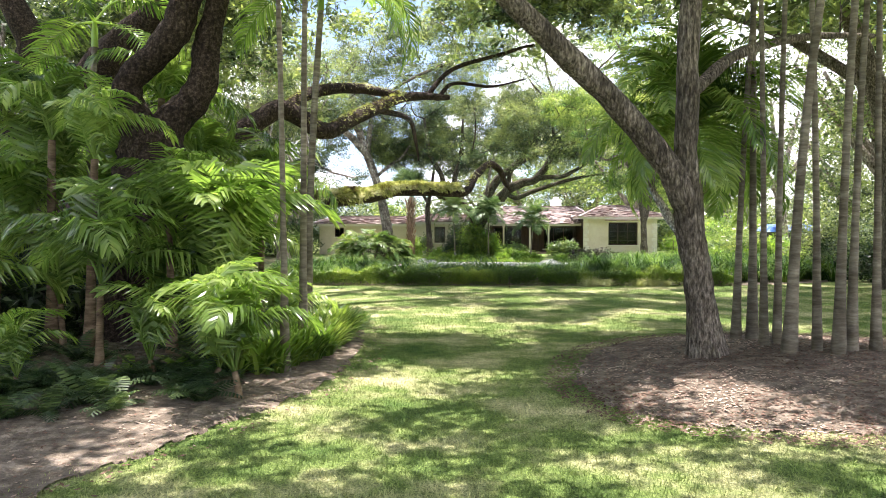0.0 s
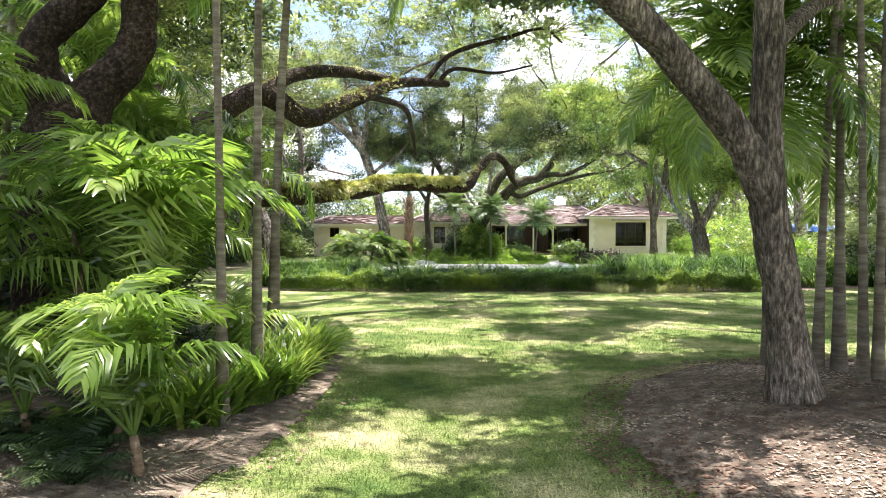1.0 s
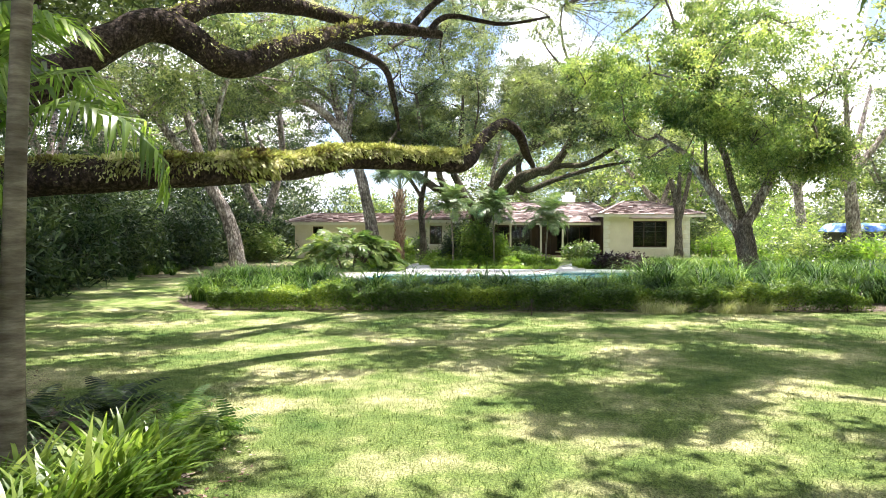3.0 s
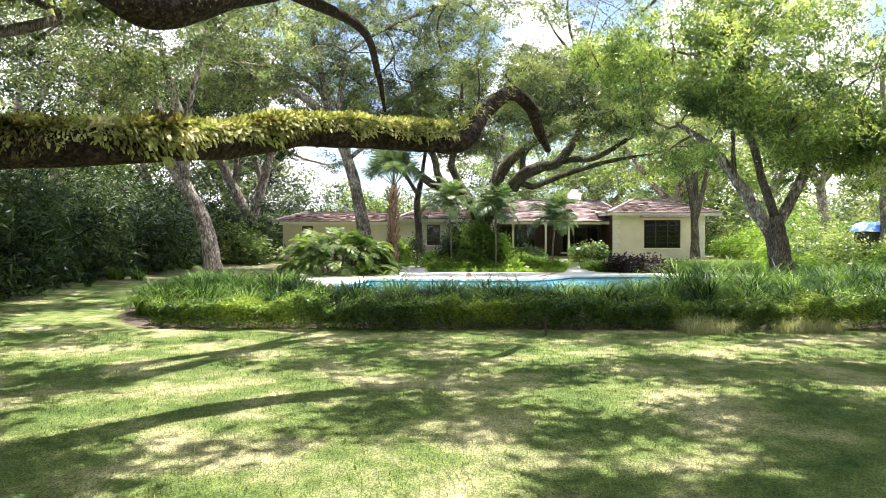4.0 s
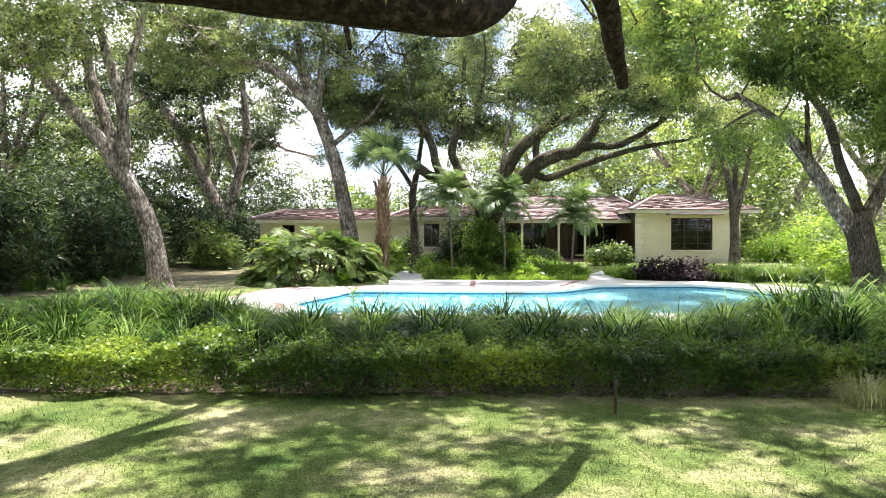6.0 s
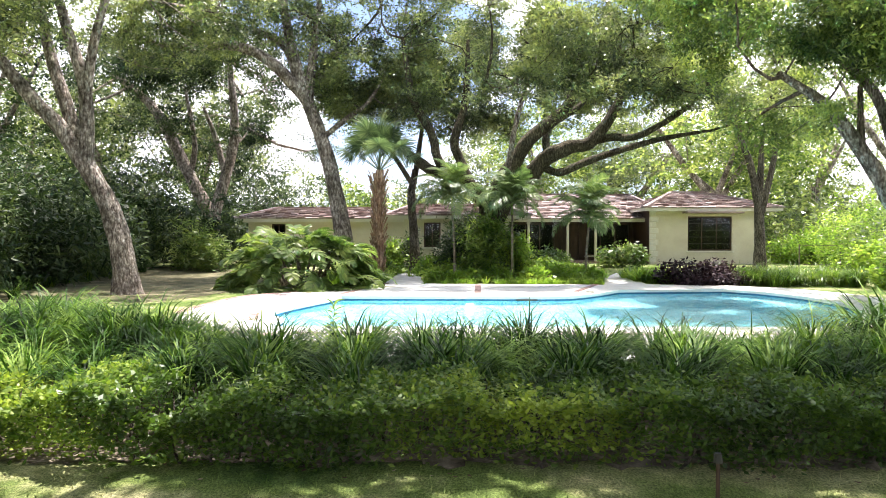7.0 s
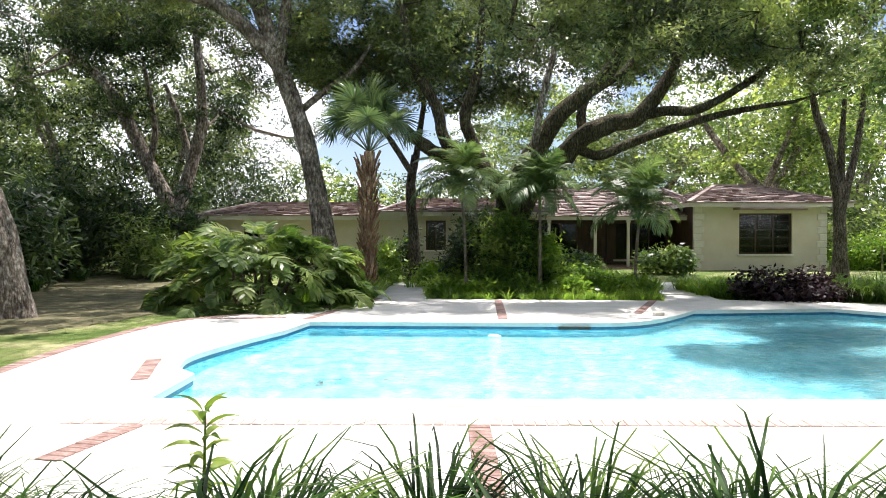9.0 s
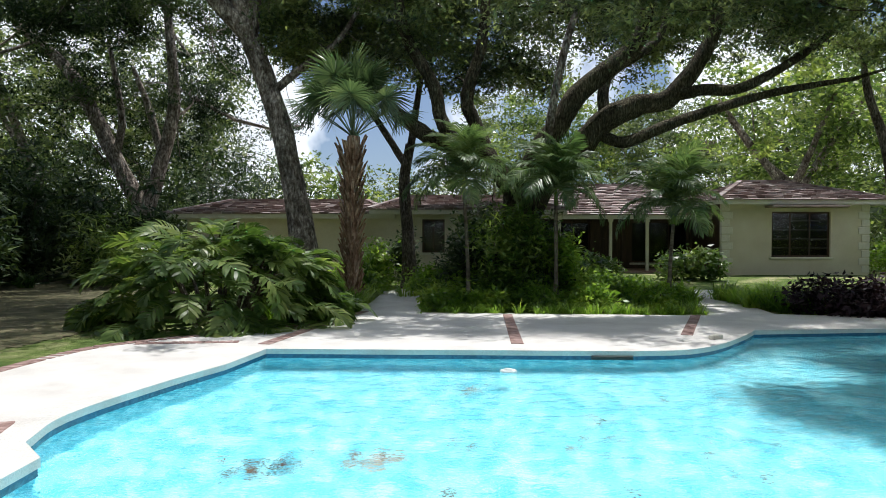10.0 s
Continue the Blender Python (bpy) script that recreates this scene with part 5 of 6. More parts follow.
for k, (x, y, hgt) in enumerate([(0.80, 45.2, 2.75), (2.9, 45.2, 2.5), (5.55, 45.0, 2.05)]):
    palm("slim young palm with drooping feathery crown in the planting bed", x, y, hgt, (0.12 * (k - 1), 0.05), 0.048, SHORTFROND, M_BEDPALM, 32, 150 + k, -0.7, 1.2, (0.95, 1.35), "palms in the planting bed")


def sabal():
    rng = np.random.default_rng(77)
    x, y = -2.0, 45.0
    t = thing("cabbage_palm", x, y, 0, "cabbage palm with shaggy old leaf bases on its trunk", "palm")
    me, *_ = limb_mesh("trunk", np.array([(0, 0, -0.05), (0.02, 0, 1.4), (-0.03, 0, 2.6), (0.02, 0, 3.5), (0.05, 0, 4.08)]), [0.19, 0.16, 0.165, 0.19, 0.15], 14, 8, 0.1, 5)
    piece("trunk", me, M_BOOTS, t)
    bm = bmesh.new()
    box(bm, -0.05, 0.05, 0, 0.035, 0, 0.34, 0.008)
    for v in bm.verts:
        v.co.x *= 1.0 - 0.5 * v.co.z / 0.34
        v.co.y += 0.14 * (v.co.z / 0.34) ** 1.5
    me = bpy.data.meshes.new("leaf_base")
    bm.to_mesh(me)
    bm.free()
    me.materials.append(M_BOOTS)
    k = 0
    z = 0.15
    while z < 3.8:
        for j in range(7):
            a = j * 2 * math.pi / 7 + k * 0.45 + rng.uniform(-0.1, 0.1)
            rr = 0.15 + 0.045 * smoothstep(2.0, 3.6, z)
            m = Matrix.Translation((rr * math.cos(a), rr * math.sin(a), z + rng.uniform(-0.04, 0.04))) @ Matrix.Rotation(a - math.pi / 2, 4, "Z") @ Matrix.Rotation(rng.uniform(-0.15, 0.1), 4, "X") @ Matrix.Scale(rng.uniform(0.8, 1.15), 4)
            piece("leaf_base", me, None, t, "", m)
        z += 0.17
        k += 1
    crown_of(t, FANS, M_FANLEAF, 28, (0.05, 0, 4.05), rng, 0.45, 1.5, (0.75, 1.22), "fan_leaf")


sabal()


YOUNG_PALMS = [(-2.1, 7.35, 0.3, 9, 0.8, 0.25), (-3.95, 8.2, 1.05, 8, 0.9, -0.4), (-2.85, 8.9, 0.9, 11, 1.15, 0.4), (-5.0, 9.4, 0.7, 7, 0.95, 0.1), (-3.0, 10.2, 0.9, 6, 0.95, 0.8), (-6.4, 10.2, 1.3, 8, 1.1, 0.2),
               (-5.8, 8.2, 0.4, 8, 0.9, 0.2), (-6.1, 11.2, 2.2, 7, 1.1, 0.5), (-4.4, 7.2, 0.2, 6, 0.5, 0.3), (-7.6, 12.5, 1.8, 8, 1.1, 0.1), (-2.3, 10.3, 0.3, 7, 0.6, 0.1), (-7.4, 8.6, 0.8, 8, 1.0, 0.1), (-6.9, 10.6, 3.0, 7, 1.1, 0.3), (-3.9, 10.2, 0.6, 6, 0.8, 0.3),
               (-2.55, 7.9, 0.2, 6, 0.5, 0.4), (-3.2, 7.9, 0.25, 6, 0.65, 0.35), (-5.7, 10.4, 3.0, 8, 0.95, -0.2), (-4.6, 9.3, 2.6, 7, 0.7, 0.0),
               (-4.3, 12.6, 2.2, 11, 1.05, -0.5), (-5.0, 13.3, 3.2, 11, 1.1, -0.6), (-3.5, 13.7, 2.5, 10, 0.95, -0.5), (-6.0, 13.2, 2.4, 10, 1.1, -0.5), (-3.5, 11.5, 1.2, 9, 0.85, -0.3), (-4.9, 12.3, 4.0, 9, 0.9, -0.7), (-3.6, 9.5, 1.7, 8, 0.8, -0.2)]
# Leaf copy picked by place: bright in front, shade-dark behind.
for k, (x, y, hgt, n, size, low) in enumerate(YOUNG_PALMS):
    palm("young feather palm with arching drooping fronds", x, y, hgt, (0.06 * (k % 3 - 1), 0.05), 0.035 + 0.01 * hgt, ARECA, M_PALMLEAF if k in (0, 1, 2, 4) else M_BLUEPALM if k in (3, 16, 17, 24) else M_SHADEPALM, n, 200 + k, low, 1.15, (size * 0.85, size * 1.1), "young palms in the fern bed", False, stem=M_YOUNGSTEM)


# ---- grass, hedge and bed planting ----
def blade_tuft(n, length, width, rng, spread=0.18, arch=1.5, up=1.25, segs=3, splay=0.2):
    """Arching blades from one root."""
    az = rng.uniform(0, 2 * np.pi, n)
    r = spread * np.sqrt(rng.uniform(0, 1, n))
    base = np.column_stack([r * np.cos(az), r * np.sin(az), np.zeros(n)])
    az = az + rng.normal(size=n) * 0.5
    out = np.column_stack([np.cos(az), np.sin(az), np.zeros(n)])
    side = np.column_stack([-np.sin(az), np.cos(az), np.zeros(n)])
    L = length * rng.uniform(0.7, 1.05, n)
    a0 = up + rng.normal(size=n) * splay
    bend = arch * rng.uniform(0.65, 1.2, n)
    p, rows = base, []
    for k in range(segs + 1):
        u = k / segs
        w = width * (1 - u ** 2.2) + 0.0015
        rows += [p - side * w / 2, p + side * w / 2]
        ang = np.maximum(a0 - bend * (u + 0.08) ** 1.35, -1.45)
        p = p + (out * np.cos(ang)[:, None] + np.array([0, 0, 1]) * np.sin(ang)[:, None]) * (L / segs)[:, None]
    v = np.stack(rows, 1).reshape(-1, 3)
    o = np.arange(n)[:, None] * (2 * segs + 2)
    f = np.concatenate([o + np.array([2 * k, 2 * k + 1, 2 * k + 3, 2 * k + 2]) for k in range(segs)])
    return v, f


def strewn(variants, places, rng, scale=(0.8, 1.2)):
    chunks = []
    for x, y, z in places:
        v, f = variants[rng.integers(len(variants))]
        a, s = rng.uniform(0, 6.28), rng.uniform(*scale)
        c, n = math.cos(a) * s, math.sin(a) * s
        chunks.append((np.column_stack([v[:, 0] * c - v[:, 1] * n + x, v[:, 0] * n + v[:, 1] * c + y, v[:, 2] * s + z]), f))
    return joined(chunks)


def scatter(n, x0, x1, y0, y1, rng, keep=None):
    x, y = rng.uniform(x0, x1, n), rng.uniform(y0, y1, n)
    if keep is not None:
        k = keep(x, y)
        x, y = x[k], y[k]
    return np.column_stack([x, y, ground_z(x, y)])


def build_lily():
    rng = np.random.default_rng(41)
    tufts = [blade_tuft(170, 1.42, 0.021, rng, 0.2, 3.0, 1.48, 5, 0.16) for _ in range(6)]
    plain = [blade_tuft(110, 1.1, 0.022, rng, 0.2, 2.5, 1.4, 4, 0.18) for _ in range(4)]
    pts, low, high = [], [], []
    tall = [(-3.5, 27.4, 0), (-3.1, 27.8, 0), (-3.8, 27.9, 0), (-3.4, 28.2, 0), (-4.3, 28.2, 0), (-2.9, 27.2, 0), (-4.4, 27.3, 0)]
    for y, jit in ((25.85, 0.08), (26.55, 0.12), (27.25, 0.12), (27.9, 0.08)):
        x = -5.3 + rng.uniform(0, 0.4)
        while x < 12.5:
            if not (-1.6 < x < -0.95 and y > 27.2):
                (high if x > 5.6 and y > 26.2 else low if y > 27.8 and x > -2.4 else pts).append((x + rng.uniform(-0.1, 0.1), y + rng.uniform(-jit, jit), 0))
            x += rng.uniform(0.72, 1.08) * (0.6 if y > 27.8 else 1.0)
    low += [(-1.5, 27.35, 0), (-1.1, 27.3, 0), (-1.3, 26.95, 0)]
    side = [(x, y, 0) for x, y, _ in scatter(46, -6.1, -5.0, 26.4, 31.5, rng, lambda x, y: (x < -5.0 - 0.2 * (y - 28.5)) & (x > -6.4 - 0.35 * (y - 26.5)))]
    side += [(x, y, 0) for x, y, _ in scatter(120, 9.5, 15, 26.5, 33, rng, lambda x, y: x > 9.6 + 0.45 * (y - 29))]
    ob = piece("lily_grass", mesh_of("lily_grass", *joined([strewn(tufts, pts, rng, (0.82, 1.08)), strewn(tufts, high, rng, (1.05, 1.35)), strewn(tufts, [q for q in side if q[0] < 0], rng, (0.8, 1.0)), strewn(plain, [q for q in side if q[0] > 0], rng, (1.05, 1.4)), strewn(tufts, low, rng, (0.74, 0.9)), strewn(tufts, tall, rng, (1.05, 1.2))])), M_LILY)
    tagged(ob, "thick band of arching dark green lily grass tufts", "ornamental grass", kind="stuff")
    small = [blade_tuft(22, 0.62, 0.034, rng, 0.14, 1.9) for _ in range(4)]
    front = scatter(190, -0.3, 6.0, 43.25, 44.5, rng)
    pts = scatter(130, -0.2, 5.9, 44.4, 47.5, rng)
    pts = np.vstack([pts, scatter(140, -1.0, 6.0, 47.5, 52, rng), scatter(110, 7.4, 9.0, 44.3, 47.0, rng), scatter(230, -3.2, -1.7, 42.0, 48.5, rng, lambda x, y: ~inside(DECK, x + 0.12, y)), scatter(120, 5.9, 8.6, 43.4, 46.5, rng, lambda x, y: ~inside(DECK, x - 0.1, y) & ~inside(DECK, x + 0.1, y))])
    ob = piece("bed_plants", mesh_of("bed_plants", *joined([strewn(small, pts, rng, (0.7, 1.35)), strewn(small, front, rng, (0.3, 0.75))])), M_BEDLEAF)
    tagged(ob, "bright green strappy ground cover in the planting bed", "ground cover", kind="stuff")
    pts = scatter(64, 10.6, 14.6, 42.6, 45.6, rng)
    ob = piece("lily_grass", mesh_of("lily_grass", *strewn(plain, pts, rng, (0.75, 1.0))), M_LANCE)
    tagged(ob, "clump of arching green lily grass near the house", "ornamental grass", kind="stuff")
    pts = scatter(80, -16, -9.4, 34, 52, rng, lambda x, y: (x < -10.2 - 0.16 * (y - 34)) & (x > -11.6 - 0.16 * (y - 34)))
    ob = piece("border_grass", mesh_of("border_grass", *strewn(plain, pts, rng, (0.5, 0.8))), M_LILY)
    tagged(ob, "grassy edging along the dark shrubs", "ornamental grass", kind="stuff")


build_lily()


def fountain_grass():
    """Pale soft tufts at the foot of the hedge."""
    rng = np.random.default_rng(47)
    for x, y, s in ((4.95, 23.95, 0.62), (5.4, 23.9, 0.55), (6.6, 24.0, 0.55), (7.05, 24.0, 0.62), (7.45, 24.08, 0.5)):
        t = thing("fountain_grass", x, y, float(ground_z(x, y)) - 0.01, "soft pale tuft of fountain grass against the hedge", "ornamental grass", "pale grass tufts")
        tagged(piece("blades", mesh_of("blades", *blade_tuft(420, s * 0.85, 0.005, rng, 0.22, 2.6, 1.3, 4, 0.3)), M_PALEGRASS, t), kind="stuff")


fountain_grass()


def hedge_leaves(x0, x1, y0, y1, h, n, size, rng, material, name, label):
    """A clipped hedge: leaves thick over the top and sides, thin below, on bare stems."""
    x = rng.uniform(x0, x1, n)
    u = rng.uniform(0, 1, n)
    end = np.clip(np.minimum(x - x0, x1 - x) / 0.5, 0, 1) ** 0.5
    lump = np.array([noise.noise(Vector((q * 1.5, 2.7, 0.0))) + 0.6 * noise.noise(Vector((q * 4.3, 8.1, 0.0))) for q in np.linspace(x0, x1, 400)])
    lump = np.interp(x, np.linspace(x0, x1, 400), lump)
    hh = h * (0.92 + 0.42 * lump) * (0.8 + 0.2 * end)
    face = rng.uniform(0, 1, n)
    face = np.where(face < 0.12, 2.0, face)
    y = np.where(face < 0.45, y0 + np.abs(rng.normal(size=n)) * 0.07, y0 + (y1 - y0) * u)
    y = np.where((face > 0.9) & (face < 1.5), y1 - np.abs(rng.normal(size=n)) * 0.1, y)
    z = np.where(face < 0.45, hh * rng.uniform(0.0, 1, n) ** 0.62, hh - np.abs(rng.normal(size=n)) * 0.09 + (rng.uniform(0, 1, n) > 0.9) * rng.uniform(0, 0.12, n))
    z = np.where(face > 1.5, hh * rng.uniform(0, 0.85, n), z)
    y = y - 0.24 * lump * (z > 0.4 * hh) + 0.12 * (z < 0.3 * hh) * (face < 0.45) + 0.10 * np.sin(x * 1.7) + 0.06 * np.sin(x * 4.1) + 0.25 * np.clip((x0 + 2 - x) / 2, 0, 1) ** 2 * 3
    pos = np.column_stack([x, y, z + ground_z(x, y)])
    v, f = leaf_quads(pos, size, rng, -0.1, 0.55, 0.65, None, 4)
    t = thing(name, (x0 + x1) / 2, (y0 + y1) / 2, 0, label, "hedge")
    inv = Matrix.Translation((-(x0 + x1) / 2, -(y0 + y1) / 2, 0))
    ob = piece("foliage", mesh_of("foliage", v, f), material, t, "", inv)
    m = int((x1 - x0) * 16)
    sx = rng.uniform(x0 + 0.1, x1 - 0.1, m)
    sy = rng.uniform(y0 + 0.15, y1 - 0.1, m) + 0.10 * np.sin(sx * 1.7) + 0.75 * np.clip((x0 + 2 - sx) / 2, 0, 1) ** 2
    top = np.column_stack([sx + rng.normal(size=m) * 0.12, sy + rng.normal(size=m) * 0.12, np.full(m, h * 0.85)])
    bot = np.column_stack([sx, sy, np.full(m, -0.03)])
    chunks = []
    for a, b in zip(bot, top):
        q = np.array([a, (a + b) / 2 + rng.normal(size=3) * 0.04, b])
        vv, ff, *_ = tube(q, [0.014, 0.006], 4, 2, 0)
        chunks.append((vv, ff))
    piece("stemwork", mesh_of("stemwork", *joined(chunks)), M_OAKBARK, t, "bare woody stems", inv)["kind"] = "stuff"


hedge_leaves(-5.3, 10.0, 24.1, 25.3, 0.54, 74000, 0.055, np.random.default_rng(51), M_HEDGE, "hedge", "low clipped hedge with yellow-green top and shaded base")


BED_PALMS = [(-1.15, 9.7), (-1.35, 7.9), (-1.9, 6.5), (-2.5, 5.2), (-3.4, 3.6), (-7.0, 2.0), (-12, 3), (-12, 18), (-8, 20), (-4, 15.5), (-1.9, 14.3), (-1.3, 12.0)]
BED_OAK = [(1.5, 8.3), (2.2, 10.5), (3.8, 11.7), (6.5, 11.9), (8.5, 10.5), (8.6, 7.4), (6.0, 6.2), (3.5, 6.0), (1.9, 6.7)]


def build_lawn_blades():
    rng = np.random.default_rng(61)
    n = 280000
    y = 3.2 + 20.9 * rng.uniform(0, 1, n) ** 1.3
    x = rng.uniform(-1, 1, n) * (3.2 + 0.55 * y)
    jx, jy = x + rng.normal(size=n) * 0.16, y + rng.normal(size=n) * 0.16
    k = ~(inside(grown(smooth_line(BED_PALMS + BED_PALMS[:1], 5)[:-1], -0.1), jx, jy) | inside(grown(smooth_line(BED_OAK + BED_OAK[:1], 5)[:-1], -0.2), jx, jy))
    x, y = x[k], y[k]
    n = len(x)
    base = np.column_stack([x, y, ground_z(x, y) - 0.005])
    a = rng.uniform(0, 6.28, n)
    hgt = rng.uniform(0.02, 0.05, n)
    w = np.column_stack([np.cos(a), np.sin(a), np.zeros(n)]) * 0.0048
    tip = base + np.column_stack([rng.normal(size=n) * 0.02, rng.normal(size=n) * 0.02, hgt])
    v = np.stack([base - w, base + w, tip], 1).reshape(-1, 3)
    ob = piece("grass_blades", mesh_of("grass_blades", v, np.arange(n * 3).reshape(n, 3)), M_BLADE)
    tagged(ob, "short grass blades of the mown lawn", "grass", kind="stuff")


build_lawn_blades()


def mulch(name, label, outline, rng, n, material=None):
    """A low bed of mulch with dry leaves strewn on it."""
    loop = smooth_line(outline + outline[:1], 5)[:-1]
    xs, ys = np.arange(loop[:, 0].min(), loop[:, 0].max(), 0.13), np.arange(loop[:, 1].min(), loop[:, 1].max(), 0.13)
    gx, gy = np.meshgrid(xs, ys)
    jx, jy = gx + rng.normal(size=gx.shape) * 0.03, gy + rng.normal(size=gx.shape) * 0.03
    ok = inside(loop, jx.ravel(), jy.ravel())
    v = np.column_stack([jx.ravel(), jy.ravel(), ground_z(jx, jy).ravel() + 0.012 + rng.uniform(0, 0.012, gx.size)])
    i, j = np.meshgrid(np.arange(len(ys) - 1), np.arange(len(xs) - 1), indexing="ij")
    a = (i * len(xs) + j).ravel()
    f = np.column_stack([a, a + 1, a + 1 + len(xs), a + len(xs)])
    f = f[ok[f].sum(1) >= 3]
    v[~ok, 2] -= 0.06
    tagged(piece(name, mesh_of(name, v, f, True), material or M_SOIL), label, "mulch", kind="structure")
    grow = grown(loop, 0.35)
    x, y = rng.uniform(grow[:, 0].min(), grow[:, 0].max(), n), rng.uniform(grow[:, 1].min(), grow[:, 1].max(), n)
    k = inside(grow, x, y)
    x, y = x[k], y[k]
    pos = np.column_stack([x, y, ground_z(x, y) + 0.02 + rng.uniform(0, 0.015, len(x))])
    v, f = leaf_quads(pos, 0.052, rng, 0.0, 0.5, 0.93)
    v = v.reshape(-1, 4, 3)
    v[:, :, 2] = pos[:, None, 2] + (v[:, :, 2] - pos[:, None, 2]) * 0.35
    tagged(piece("leaf_litter", mesh_of("leaf_litter", v.reshape(-1, 3), f), M_LITTER), "dry brown fallen leaves on the bed", "leaf litter", kind="stuff")


mulch("mulch_bed", "bare earth and leaf litter round the oak and palms", BED_OAK, np.random.default_rng(71), 34000)
mulch("mulch_bed", "leaf litter under the young palms and ferns", BED_PALMS, np.random.default_rng(72), 22000)
mulch("planting_soil", "dark mulch under the hedge and lily grass", [(-5.3, 24.3), (0, 24.2), (6, 24.2), (10.5, 24.4), (14.5, 26.5), (15.0, 31), (13.2, 34), (11.6, 31.5), (8.6, 28.4), (2, 28.3), (-4, 28.3), (-5.5, 31.9), (-6.9, 31.5), (-7.0, 28.0), (-6.4, 26.0)], np.random.default_rng(73), 1500)


mulch("leaf_strewn_ground", "dry shaded ground strewn with fallen leaves", [(-6.0, 40.0), (-7.0, 37.2), (-9.5, 36.4), (-12.5, 36.8), (-14.5, 42), (-15, 52), (-11, 53), (-8.0, 50), (-6.2, 45)], np.random.default_rng(74), 6000, M_DRYGROUND)


# ---- ferns and shrubs ----
def fern_variants(rng, fronds, length, hang=0.3):
    """Light fern clumps: arching fronds of flat leaflets."""
    out = []
    n = 14
    for _ in range(3):
        chunks = []
        for k in range(fronds):
            L = length * rng.uniform(0.7, 1.1)
            a = k * 2.4 + rng.uniform(-0.4, 0.4)
            u = np.linspace(0.08, 1, n)
            ang = rng.uniform(0.8, 1.4) - rng.uniform(1.0, 2.0) * u
            r, z = np.cumsum(np.cos(ang)) * L / n, np.cumsum(np.sin(ang)) * L / n
            c = np.column_stack([r * math.cos(a), r * math.sin(a), z])
            side = np.array([-math.sin(a), math.cos(a), 0])
            w = (length * 0.2 * np.sin(np.pi * np.clip(u * 0.9 + 0.12, 0, 1)) ** 0.6)[:, None]
            step = np.gradient(c, axis=0)
            for sgn in (-1, 1):
                tip = c + side * sgn * w + step * 0.9 - np.array([0, 0, hang]) * w
                q = np.stack([c - step * 0.42, tip - step * 0.25, tip + step * 0.2, c + step * 0.42], 1).reshape(-1, 3)
                chunks.append((q, np.arange(n * 4).reshape(n, 4)))
        out.append(joined(chunks))
    return out


def fringe(line, n, radius, length, rng):
    """Small strap fronds on the upper two thirds of a limb: upright on top, hanging at the sides, in tufts."""
    k = rng.integers(0, len(line) - 1, n)
    q = line[k] + (line[k + 1] - line[k]) * rng.uniform(0, 1, (n, 1))
    way = unit(line[k + 1] - line[k])
    across = unit(np.cross(way, np.array([0, 0, 1.0])))
    over = np.cross(across, way)
    a = rng.normal(size=n) * 1.05
    wave = np.array([noise.noise(Vector(p * 2.3)) for p in q])
    ok = (np.abs(a) < 2.0 + 1.1 * wave) & (wave > -0.5)
    q, a, across, over, way, wave = q[ok], a[ok], across[ok], over[ok], way[ok], wave[ok]
    m = len(q)
    out = across * np.sin(a)[:, None] + over * np.cos(a)[:, None]
    root = q + out * radius * rng.uniform(0.82, 1.02, (m, 1))
    L = (length * rng.uniform(0.55, 1.25, m) * (1 + 0.6 * wave))[:, None]
    d0 = unit(out + way * rng.normal(size=(m, 1)) * 0.5 + np.array([0, 0, 0.25]))
    d1 = unit(d0 * 0.5 + np.array([0, 0, -1.0]) * np.abs(np.sin(a))[:, None] + out * 0.25 + rng.normal(size=(m, 3)) * 0.25)
    w = unit(np.cross(d0, rng.normal(size=(m, 3)) * 0.5 + way * 0.3 + over * 0.1)) * L * 0.16
    mid = root + d0 * L * 0.42
    tip = mid + d1 * L * 0.62
    v = np.stack([root - w * 0.4, root + w * 0.4, mid + w, mid - w, tip + w * 0.6, tip - w * 0.6], 1).reshape(-1, 3)
    o = np.arange(m)[:, None] * 6
    return v, np.concatenate([o + np.array([0, 1, 2, 3]), o + np.array([3, 2, 4, 5])])


